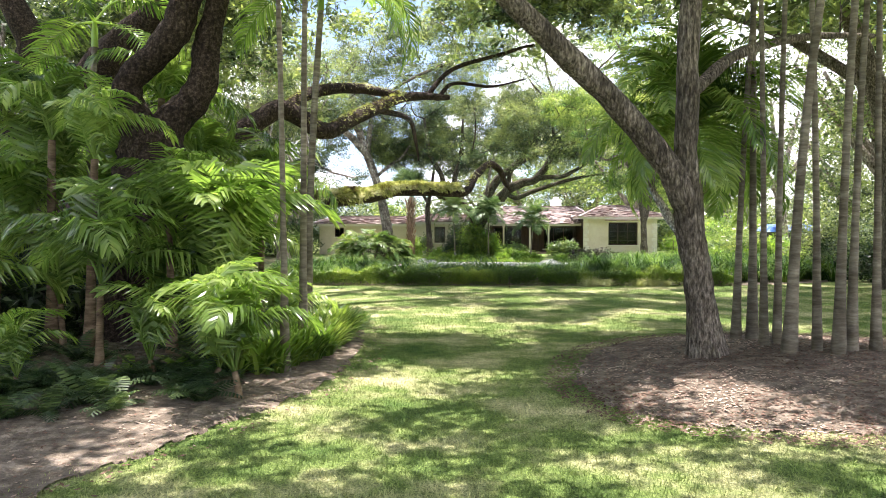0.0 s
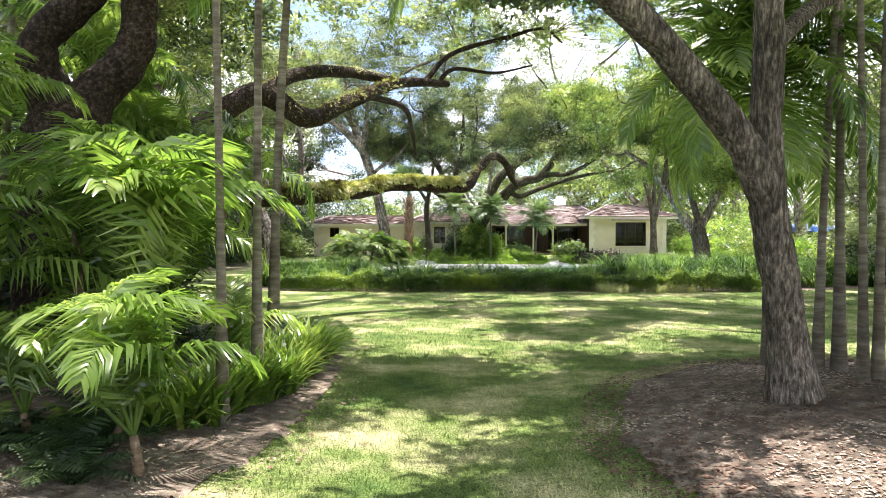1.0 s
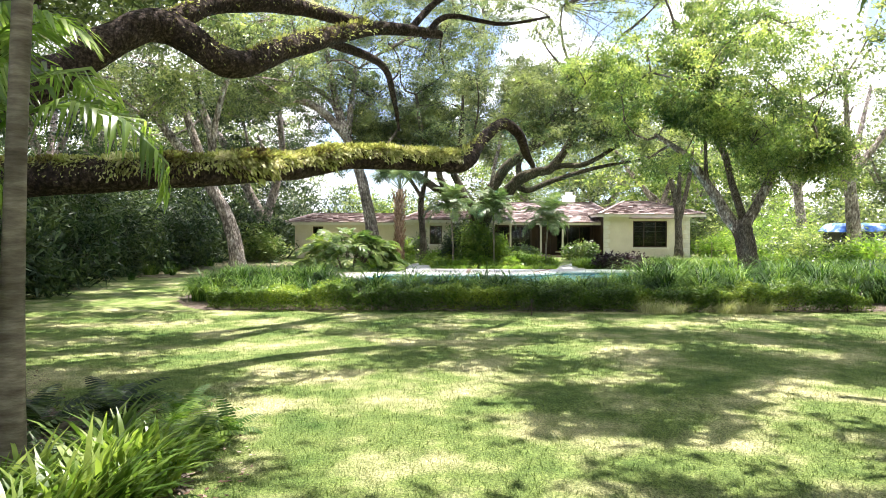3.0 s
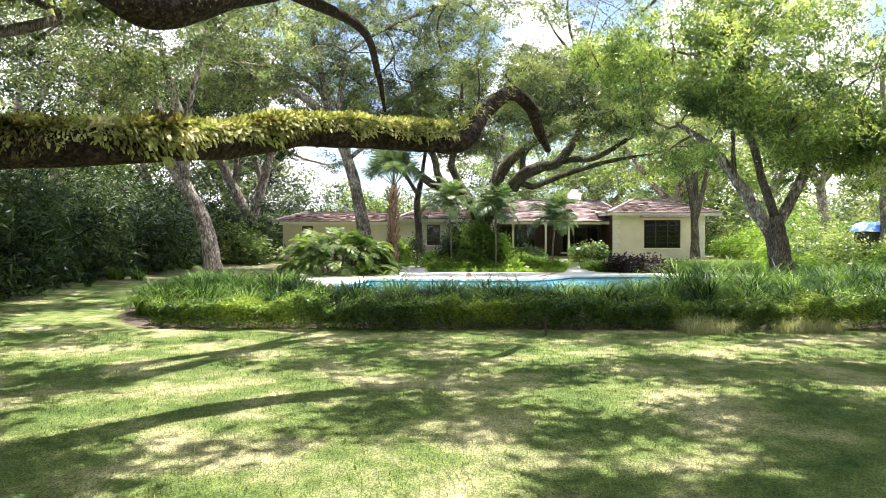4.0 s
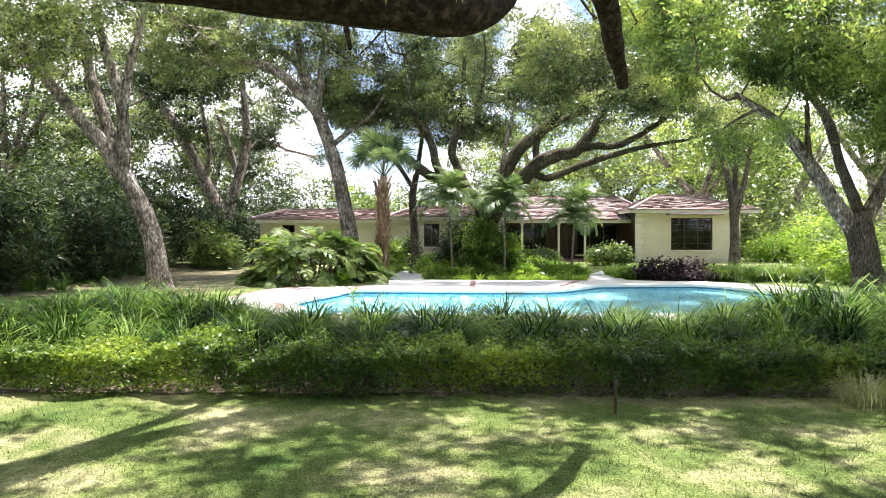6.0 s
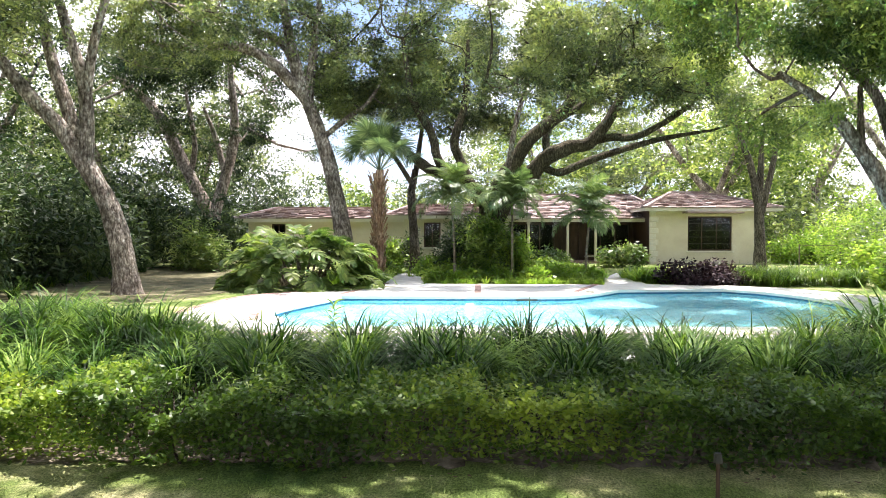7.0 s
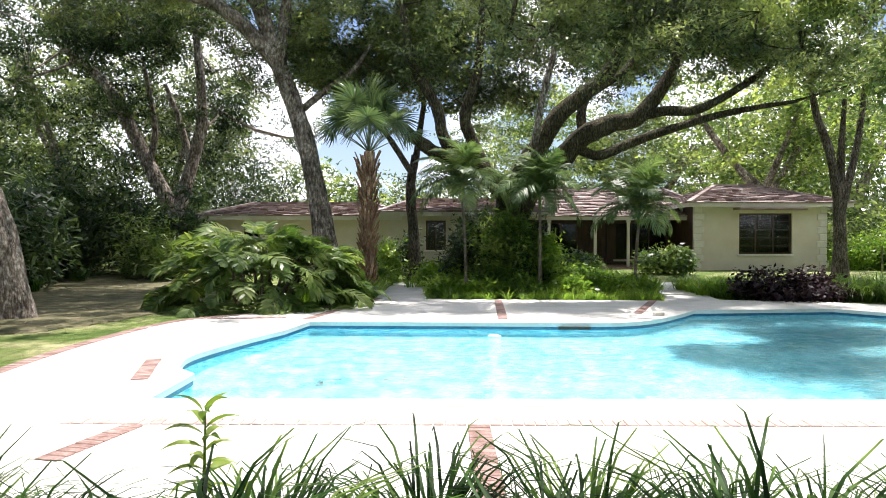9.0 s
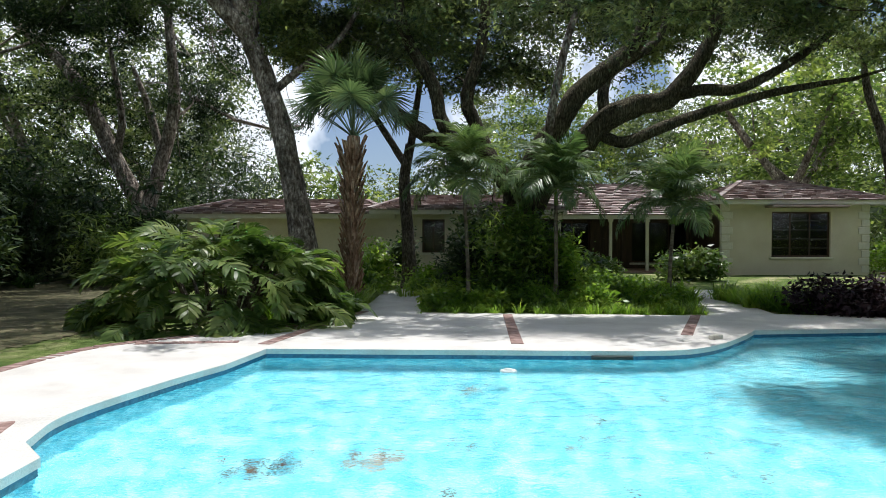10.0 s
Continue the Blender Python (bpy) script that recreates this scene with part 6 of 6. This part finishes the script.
def build_ferns():
    rng = np.random.default_rng(81)
    kinds = fern_variants(rng, 8, 0.55)
    edge = smooth_line([(-1.5, 13.8), (-1.55, 12.4), (-1.6, 11.0), (-1.55, 9.9), (-1.9, 8.6), (-2.6, 7.5), (-3.6, 6.9), (-5.2, 6.4), (-7, 6.2)], 8)
    pts = []
    for x, y in edge:
        for k in range(4):
            px, py = x - rng.uniform(0, 1.1), y + rng.uniform(0, 0.9)
            pts.append((px, py, float(ground_z(px, py))))
    # Near ferns take the palm's dark leaf copy to stand in for shade.
    for some, mat, label in (([q for q in pts if q[1] > 8.2], M_SWORD, "bright sword ferns edging the palm bed"), ([q for q in pts if q[1] <= 8.2], M_SHADEPALM, "sword ferns edging the palm bed, coloured dark for shade")):
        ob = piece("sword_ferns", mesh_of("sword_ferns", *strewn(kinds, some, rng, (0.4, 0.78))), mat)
        tagged(ob, label, "ferns", kind="stuff")
    lance = [blade_tuft(22, 0.62, 0.055, rng, 0.1, 1.25, 1.25, 4, 0.25) for _ in range(4)]
    some = [(x - rng.uniform(0.05, 0.75), y + rng.uniform(-0.2, 0.3)) for x, y in edge if 8.3 < y < 13 for _ in range(5)]
    ob = piece("lance_leaved_plants", mesh_of("lance_leaved_plants", *strewn(lance, [(x, y, float(ground_z(x, y)) - 0.01) for x, y in some], rng, (0.6, 1.15))), M_LANCE)
    tagged(ob, "fresh green lance-leaved plants edging the palm bed", "ground cover", kind="stuff")
    pts = scatter(150, -9, -2.2, 5.6, 15, rng, lambda x, y: y > 7.2 - 0.55 * (-2.2 - x).clip(0, 3))
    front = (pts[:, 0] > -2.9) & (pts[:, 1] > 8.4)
    # Ferns deeper in get the dark leaf, their shade set by colour.
    for some, mat, label in ((pts[front], M_SWORD, "light green ferns at the front of the palm bed"), (pts[~front], M_DARKLEAF, "ferns and low shrubs coloured dark for shade under the palms")):
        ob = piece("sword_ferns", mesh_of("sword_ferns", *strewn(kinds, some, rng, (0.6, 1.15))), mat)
        tagged(ob, label, "ferns", kind="stuff")
    # ferns growing along the low oak limb
    limb = smooth_line([(-6.0, 17.15, 2.4), (-5.0, 17.1, 2.45), (-2.9, 17.5, 2.56), (-1.9, 18.6, 2.72), (-1.09, 19.3, 2.92), (-0.06, 19.8, 2.92), (0.5, 20.05, 2.93)], 14)
    run = np.concatenate([[0], np.cumsum(np.linalg.norm(np.diff(limb, axis=0), axis=1))])
    limb = np.column_stack([np.interp(np.linspace(0, run[-1], 200), run, limb[:, a]) for a in range(3)])
    high = smooth_line([(-5.0, 19.5, 4.85), (-4.37, 20.0, 5.2), (-3.36, 20.4, 4.68), (-2.53, 21.5, 5.27), (-1.29, 24.0, 6.32)], 14)
    high2 = smooth_line([(-4.4, 20.0, 5.2), (-3.82, 21.0, 5.89), (-2.68, 22.5, 6.31), (-1.29, 24.0, 6.32)], 14)
    bend = smooth_line([(0.5, 20.05, 2.95), (0.95, 20.9, 3.42), (1.4, 21.8, 3.88)], 14)
    chunks = [fringe(limb + np.array([0, 0, 0.02]), 24000, 0.17, 0.10, rng), fringe(high, 3000, 0.2, 0.08, rng), fringe(high2, 1500, 0.15, 0.07, rng), fringe(bend, 500, 0.1, 0.06, rng)]
    ob = piece("limb_ferns", mesh_of("limb_ferns", *joined(chunks)), M_FERN)
    tagged(ob, "yellow-green resurrection ferns draped along the oak limb", "ferns", kind="stuff")


build_ferns()


def bush(name, label, category, x, y, radii, n, size, material, seed, stems=5, width=0.5, hang=0.1, group=""):
    """A loose shrub: stems and leaves in clumps over a dome."""
    rng = np.random.default_rng(seed)
    z = float(ground_z(x, y))
    t = thing(name, x, y, z, label, category, group)
    lobes = 6
    c = []
    for k in range(lobes):
        a, q = k * 2.4 + rng.uniform(-0.4, 0.4), rng.uniform(0.25, 0.6)
        hh = radii[2] * rng.uniform(0.55, 1.0)
        c.append(in_blob((radii[0] * q * math.cos(a), radii[1] * q * math.sin(a), hh * 0.5), (radii[0] * 0.62, radii[1] * 0.62, hh * 0.6), n // lobes, rng, 3.2))
    c = np.concatenate(c)
    c = c[c[:, 2] > 0.05]
    c = c[[noise.noise(Vector(q * 0.9 + np.array([x, y, 0]))) > -0.22 for q in c]]
    piece("foliage", mesh_of("foliage", *clump_leaves(c, 11, 0.13 * radii[2] ** 0.5, size * (1.12 if size > 0.21 else 1.0), rng, hang, width, 0.6, 3 if size > 0.21 else 4)), material, t)
    line = np.array([(0, 0, 0.0), (0, 0, radii[2] * 0.3), (radii[0] * 0.2, 0, radii[2] * 0.35), (-radii[0] * 0.2, 0, radii[2] * 0.35)])
    piece("stemwork", mesh_of("stemwork", *twig_mesh(c, line, rng, 0.03, max(1, len(c) // 40))), M_OAKBARK, t)
    return t


def philodendron():
    rng = np.random.default_rng(91)
    t = thing("split_leaf_philodendron", -4.2, 41.9, 0, "big mound of glossy split-leaf philodendron", "shrub")
    leaves = [frond_mesh("leaf", 0.85, 12, 0.36, 0.075, 0.3, 1.5, 0.15, 0.5, np.random.default_rng(s + 300)) for s in range(4)]
    for k in range(300):
        d = unit(rng.normal(size=3))
        d[2] = abs(d[2])
        r = rng.uniform(0.72, 1.0)
        p = d * np.array([2.2, 2.0, 1.9]) * r
        p[2] = max(p[2] - 0.1, 0.12)
        az = math.atan2(d[1], d[0]) + rng.normal() * 0.5
        m = Matrix.Translation(p) @ Euler((rng.normal() * 0.3, 0.45 - 0.9 * d[2] + rng.normal() * 0.25, az)).to_matrix().to_4x4() @ Matrix.Scale(rng.uniform(0.75, 1.25), 4)
        piece("leaf", leaves[k % 4], M_PHILO, t, "", m)
    for k in range(14):
        a = k * 2.4
        me, *_ = limb_mesh("stem", np.array([(0.5 * math.cos(a), 0.5 * math.sin(a), -0.05), (0.9 * math.cos(a), 0.9 * math.sin(a), 0.7), (1.3 * math.cos(a), 1.3 * math.sin(a), 1.3)]), [0.06, 0.04, 0.02], 6, 3, 0.1, k)
        piece("stem", me, M_OAKBARK, t)


philodendron()

# Added dark shrubs stand in for the shaded gaps behind the palms.
for k, (x, y, r, h) in enumerate([(-5.2, 12.4, 1.4, 1.8), (-7.0, 11.6, 1.5, 2.0), (-4.4, 11.6, 1.0, 1.3), (-8.8, 9.6, 1.6, 1.9), (-6.2, 14.0, 1.6, 2.2)]):
    bush("shrub", "leafy shrub coloured dark for the shade beneath the palms", "shrub", x, y, (r, r, h), 380, 0.22, M_DARKLEAF, 390 + k, width=0.3, hang=0.4, group="shrubs beneath the palms")
rng = np.random.default_rng(95)
for k in range(17):
    u = k / 16
    x = -10.6 - 3.8 * u - (1.2 if k % 2 else 0) + rng.uniform(-0.5, 0.5)
    y = 23.5 + 29 * u
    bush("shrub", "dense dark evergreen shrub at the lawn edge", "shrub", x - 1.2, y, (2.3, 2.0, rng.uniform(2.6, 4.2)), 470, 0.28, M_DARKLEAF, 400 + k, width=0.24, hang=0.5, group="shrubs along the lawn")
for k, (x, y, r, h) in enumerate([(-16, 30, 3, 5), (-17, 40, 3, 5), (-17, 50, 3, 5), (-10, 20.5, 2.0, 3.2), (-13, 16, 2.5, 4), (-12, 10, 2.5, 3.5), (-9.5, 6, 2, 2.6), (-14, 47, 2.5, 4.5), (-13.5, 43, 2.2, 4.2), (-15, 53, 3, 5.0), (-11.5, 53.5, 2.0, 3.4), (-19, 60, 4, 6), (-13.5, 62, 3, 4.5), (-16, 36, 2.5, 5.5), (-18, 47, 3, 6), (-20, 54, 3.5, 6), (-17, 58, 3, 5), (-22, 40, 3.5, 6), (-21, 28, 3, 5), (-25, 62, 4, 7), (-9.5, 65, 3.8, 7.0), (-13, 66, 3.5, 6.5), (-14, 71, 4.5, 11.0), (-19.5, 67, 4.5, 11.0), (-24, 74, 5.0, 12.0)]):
    bush("shrub", "tall shrubbery coloured dark for its deep shade", "shrub", x, y, (r, r, h), 430, 0.33, M_DARKLEAF, 430 + k, width=0.26, hang=0.5, group="tall shrubbery")
for k, (x, y, r, h, m) in enumerate([(16.5, 36, 1.6, 1.5, M_BEDLEAF), (18.5, 40, 2.2, 1.9, M_LIMELEAF), (19, 47, 2.5, 2.4, M_LIMELEAF), (22, 52, 3, 3, M_LIMELEAF), (18, 31, 2, 1.8, M_DARKLEAF), (21, 36, 2.5, 2.5, M_DARKLEAF), (15.5, 41.5, 1.3, 1.2, M_BEDLEAF), (20.5, 58, 3, 2.6, M_LIMELEAF), (15.8, 27, 2, 1.7, M_DARKLEAF), (17.5, 22, 2.4, 2.2, M_DARKLEAF), (14.8, 19.5, 1.8, 2.6, M_LIMELEAF), (19.5, 25, 2.6, 4.2, M_OAKLEAF), (16.5, 30.5, 1.8, 3.2, M_OAKLEAF), (22.5, 31, 2.8, 4.8, M_LIMELEAF), (13.0, 14.0, 1.6, 2.0, M_DARKLEAF), (16.3, 45.5, 1.4, 1.5, M_BEDLEAF), (17.6, 43.5, 1.8, 2.0, M_LIMELEAF), (20.0, 53.5, 2.2, 2.6, M_BEDLEAF), (22.5, 58.5, 2.6, 3.6, M_LIMELEAF), (19.0, 56.5, 1.6, 1.8, M_BEDLEAF), (25.5, 62, 3, 4.5, M_BEDLEAF)]):
    bush("shrub", "rounded leafy shrub beside the garden", "shrub", x, y, (r, r, h), 420 if y < 33 else 640, 0.16, m, 450 + k, group="shrubs on the sunny side")
bush("purple_shrub", "low purple-black foliage plants at the pool deck", "shrub", 9.25, 43.5, (1.5, 0.8, 0.8), 520, 0.15, M_PURPLE, 480)
bush("shrub", "leafy green shrub against the middle wall", "shrub", 2.3, 50.8, (1.1, 1.0, 2.0), 420, 0.16, M_BEDLEAF, 481)
for k, (x, y, r, h) in enumerate([(0.3, 44.7, 0.6, 0.5), (1.4, 44.5, 0.55, 0.45), (2.5, 44.6, 0.7, 0.6), (3.7, 44.4, 0.6, 0.75), (4.9, 44.5, 0.7, 0.55), (5.5, 45.1, 0.6, 0.7), (-0.1, 49.4, 0.8, 0.8), (-2.4, 46.6, 0.6, 0.6), (0.5, 45.9, 0.9, 0.8), (1.5, 45.8, 1.0, 1.0), (2.7, 45.9, 0.9, 0.9), (1.2, 46.5, 0.9, 2.7), (2.4, 46.2, 0.7, 2.1), (3.6, 45.6, 1.0, 0.95), (4.6, 46.2, 1.0, 0.9), (0.2, 48.5, 1.0, 0.9), (3.0, 48.8, 1.3, 1.1), (4.4, 49.2, 1.0, 0.9), (-2.3, 48.5, 0.7, 0.8), (8.2, 44.6, 0.8, 0.5)]):
    bush("bed_shrub", "leafy green shrub in the planting bed", "shrub", x, y, (r, r * 0.8, h * (0.95 if h < 1.8 else 1.0)), 230, 0.15, M_DARKLEAF if h > 1.8 else M_BEDLEAF, 500 + k, group="shrubs in the planting bed")
for k, (x, y, r, h, n, m) in enumerate([(1.3, 47.8, 0.9, 2.9, 620, M_DARKLEAF), (1.9, 46.6, 0.6, 2.2, 420, M_BEDLEAF), (0.9, 46.4, 0.55, 1.9, 380, M_DARKLEAF), (2.1, 45.9, 0.8, 2.9, 520, M_LANCE), (2.9, 46.0, 0.6, 2.4, 420, M_BEDLEAF), (1.4, 45.6, 0.6, 2.2, 420, M_LANCE)]):
    bush("tall_bed_shrub", "tall leafy shrub hiding the foot of the great oak", "shrub", x, y, (r, r * 0.9, h), n, 0.2, m, 540 + k, width=0.26, hang=0.45, group="tall shrubs in the planting bed")
bush("shrub", "low glossy foundation shrub by the porch", "shrub", 9.2, 53.6, (1.3, 0.9, 1.1), 260, 0.2, M_PHILO, 482)
bush("shrub", "low glossy foundation shrub by the porch", "shrub", 5.2, 53.2, (1.2, 0.9, 1.0), 240, 0.18, M_PHILO, 483)
bush("shrub", "sunlit yellow-green shrub at the house corner", "shrub", -2.6, 51.5, (0.9, 0.8, 1.3), 260, 0.14, M_BEDLEAF, 484)
bush("shrub", "yellow-green variegated shrub against the house wall", "shrub", -1.9, 49.9, (0.55, 0.5, 1.5), 240, 0.15, M_BEDLEAF, 488)
bush("shrub", "narrow dark shrub against the house wall", "shrub", -1.25, 51.4, (0.4, 0.4, 2.0), 240, 0.15, M_DARKLEAF, 489)
bush("shrub", "tall strap-leaved shrub at the house corner", "shrub", -10.7, 51.5, (1.3, 1.1, 2.3), 380, 0.24, M_PHILO, 485, width=0.2)
bush("shrub", "lime green tree foliage behind the house", "shrub", -6.0, 66, (4, 3, 6.5), 700, 0.26, M_LIMELEAF, 486)
bush("shrub", "grey-green tree foliage behind the house", "shrub", -1.0, 68, (4, 3, 5.0), 600, 0.26, M_OAKLEAF, 487)


# ---- small things ----
def sapling():
    """A lone stem with lance leaves in a rising spiral, and a short side shoot."""
    rng = np.random.default_rng(99)
    t = thing("sapling", -1.08, 28.5, 0.03, "lone leafy weed sapling standing above the grass", "plant")
    me, *_ = limb_mesh("stem", np.array([(0, 0, -0.02), (0.02, 0, 0.42), (0.03, 0, 0.78)]), [0.012, 0.01, 0.004], 6, 4, 0)
    piece("stem", me, M_LANCE, t)
    me, *_ = limb_mesh("stem", np.array([(0.01, 0, 0.0), (0.10, 0.02, 0.12), (0.20, 0.03, 0.3)]), [0.009, 0.007, 0.003], 6, 4, 0)
    piece("stem", me, M_LANCE, t)
    u = np.linspace(0, 1, 6)
    w = 0.019 * np.sin(np.pi * u ** 0.8) + 0.001
    z = 0.03 * np.sin(u * 2.2) - 0.03 * u ** 2
    v = np.concatenate([np.column_stack([0.16 * u, s * w, z + abs(s) * w * 0.5]) for s in (-1, 0, 1)])
    f = [(k + 6 * r, k + 1 + 6 * r, k + 7 + 6 * r, k + 6 + 6 * r) for k in range(5) for r in range(2)]
    leaf = mesh_of("leaf", v, np.array(f), True)
    places = [(0.02, 0, h, 1.0) for h in np.linspace(0.18, 0.78, 27)] + [(0.06 + 0.45 * h, 0.02, h, 0.75) for h in np.linspace(0.08, 0.31, 9)]
    for k, (x, y, h, size) in enumerate(places):
        rise = -0.25 + 1.0 * (k / 27 if k < 27 else (k - 26) / 9) ** 2 + rng.normal() * 0.15
        m = Matrix.Translation((x, y, h)) @ Euler((rng.normal() * 0.3, -rise, k * 2.39996 + rng.uniform(-0.3, 0.3))).to_matrix().to_4x4() @ Matrix.Scale(size * rng.uniform(1.05, 1.45), 4)
        piece("leaf", leaf, M_LANCE, t, "", m)


sapling()


def sprinkler():
    t = thing("garden_tap", 2.2, 23.5, 0, "thin rusty garden standpipe at the hedge foot", "pipe")
    bm = bmesh.new()
    bmesh.ops.create_cone(bm, cap_ends=True, segments=10, radius1=0.014, radius2=0.012, depth=0.30, matrix=Matrix.Translation((0, 0, 0.13)))
    part("riser", bm, M_DARKWOOD, t)
    bm = bmesh.new()
    bmesh.ops.create_cone(bm, cap_ends=True, segments=10, radius1=0.03, radius2=0.022, depth=0.06, matrix=Matrix.Translation((0, 0, 0.31)))
    part("nozzle", bm, M_IRON, t)


sprinkler()


def pool_float():
    t = thing("chlorine_float", 1.07, 37.4, -0.07, "small white floating chlorine dispenser", "pool float")
    bm = bmesh.new()
    r0, r1 = 0.085, 0.03
    rings = [[bm.verts.new(((r0 + r1 * math.cos(b)) * math.cos(a), (r0 + r1 * math.cos(b)) * math.sin(a), r1 * math.sin(b) * 0.8)) for b in [q * math.pi / 4 for q in range(8)]] for a in [p * math.pi / 10 for p in range(20)]]
    for i in range(20):
        for j in range(8):
            bm.faces.new((rings[i][j], rings[(i + 1) % 20][j], rings[(i + 1) % 20][(j + 1) % 8], rings[i][(j + 1) % 8]))
    part("ring", bm, M_WHITE, t, smooth=True)
    bm = bmesh.new()
    bmesh.ops.create_cone(bm, cap_ends=True, segments=14, radius1=0.075, radius2=0.05, depth=0.05, matrix=Matrix.Translation((0, 0, 0.01)))
    part("canister", bm, M_WHITE, t)


pool_float()


def loose_block():
    """A beige paving block left on the deck by the pool's corner."""
    t = thing("paving_block", 4.62, 39.55, 0.05, "loose beige paving block on the pool deck", "block")
    bm = bmesh.new()
    box(bm, -0.11, 0.11, -0.06, 0.06, 0.0, 0.075, 0.012)
    part("block", bm, M_TRIM, t, "", Matrix.Rotation(0.5, 4, "Z"))


loose_block()
bush("flowering_plant", "small plant with magenta flowers at the palm's foot", "flowers", -2.55, 44.6, (0.32, 0.28, 0.5), 60, 0.11, M_MAGENTA, 486)


def fence():
    t = thing("chain_fence", 19, 52, 0.1, "low wire fence with grey metal posts", "fence")
    for k in range(6):
        bm = bmesh.new()
        bmesh.ops.create_cone(bm, cap_ends=True, segments=8, radius1=0.03, radius2=0.03, depth=1.2, matrix=Matrix.Translation((-2.2 + k * 1.9, 0, 0.6)))
        part("post", bm, M_PALMBARK, t)
    for z in (0.25, 0.7, 1.15):
        bm = bmesh.new()
        box(bm, -2.2, 7.3, -0.012, 0.012, z - 0.012, z + 0.012)
        part("rail", bm, M_PALMBARK, t)


fence()


def tarp():
    t = thing("covered_trailer", 21.7, 45.0, 0, "parked trailer load under a blue and white tarpaulin", "trailer")
    bm = bmesh.new()
    box(bm, -1.4, 1.4, -0.8, 0.8, 0.35, 1.9, 0.05)
    part("load", bm, M_IRON, t)
    bm = bmesh.new()
    bmesh.ops.create_grid(bm, x_segments=24, y_segments=14, size=1.0)
    for v in bm.verts:
        x, y = v.co.x * 1.6, v.co.y * 1.0
        edge = max(abs(v.co.x), abs(v.co.y))
        v.co = (x, y, 2.35 - 0.5 * max(0, edge - 0.8) * 4 + 0.08 * noise.noise(Vector((x * 1.6, y * 1.6, 0))))
    part("tarpaulin", bm, M_TARP, t, "blue and white tarpaulin")
    for x in (-0.8, 0.8):
        for y in (-0.85, 0.85):
            bm = bmesh.new()
            bmesh.ops.create_cone(bm, cap_ends=True, segments=16, radius1=0.3, radius2=0.3, depth=0.18, matrix=Matrix.Translation((x, y, 0.3)) @ Matrix.Rotation(math.pi / 2, 4, "X"))
            part("wheel", bm, M_IRON, t)


tarp()


# ---- brick bands of the deck ----
def brick_mesh(material):
    bm = bmesh.new()
    box(bm, -0.098, 0.098, -0.046, 0.046, -0.05, 0.006, 0.006)
    me = bpy.data.meshes.new("brick")
    bm.to_mesh(me)
    bm.free()
    me.materials.append(material)
    return me


def brick_bands():
    deck = bpy.data.objects["pavement"]
    red, worn = brick_mesh(M_BRICK), brick_mesh(M_PALEBRICK)
    rng = np.random.default_rng(5)

    def lay(x, y, a, me=red):
        m = Matrix.Translation((x, y, 0.056 + rng.uniform(-0.002, 0.002))) @ Matrix.Rotation(a + math.pi / 2, 4, "Z")
        piece("brick", me, None, deck, "", m)

    edge = smooth_line([(-4.27, 28.75), (-5.0, 31.5), (-5.33, 35.0), (-5.1, 38.15), (-4.42, 39.3), (-3.25, 40.38), (-2.12, 41.8), (-1.55, 43.6)], 30)
    gone = 0.0
    for p, q in zip(edge[:-1], edge[1:]):
        d = q - p
        gone += np.linalg.norm(d)
        if gone >= 0.1:
            gone = 0
            lay(q[0], q[1], math.atan2(d[1], d[0]))
    for (x0, y0), (x1, y1) in [((1.35, 39.0), (1.55, 43.1)), ((-2.55, 38.9), (-1.7, 43.2)), ((4.3, 40.0), (5.5, 43.0)), ((-4.55, 38.95), (-3.0, 39.15)), ((0.5, 28.75), (0.5, 31.0)), ((-3.2, 31.12), (8.8, 31.05)), ((-2.75, 30.0), (-2.52, 31.0)), ((-3.32, 32.95), (-3.7, 34.3))]:
        a = math.atan2(y1 - y0, x1 - x0)
        n = int(math.hypot(x1 - x0, y1 - y0) / 0.1)
        for k in range(n):
            u = (k + 0.5) / n
            lay(x0 + (x1 - x0) * u, y0 + (y1 - y0) * u, a, worn if x1 - x0 > 8 else red)


brick_bands()
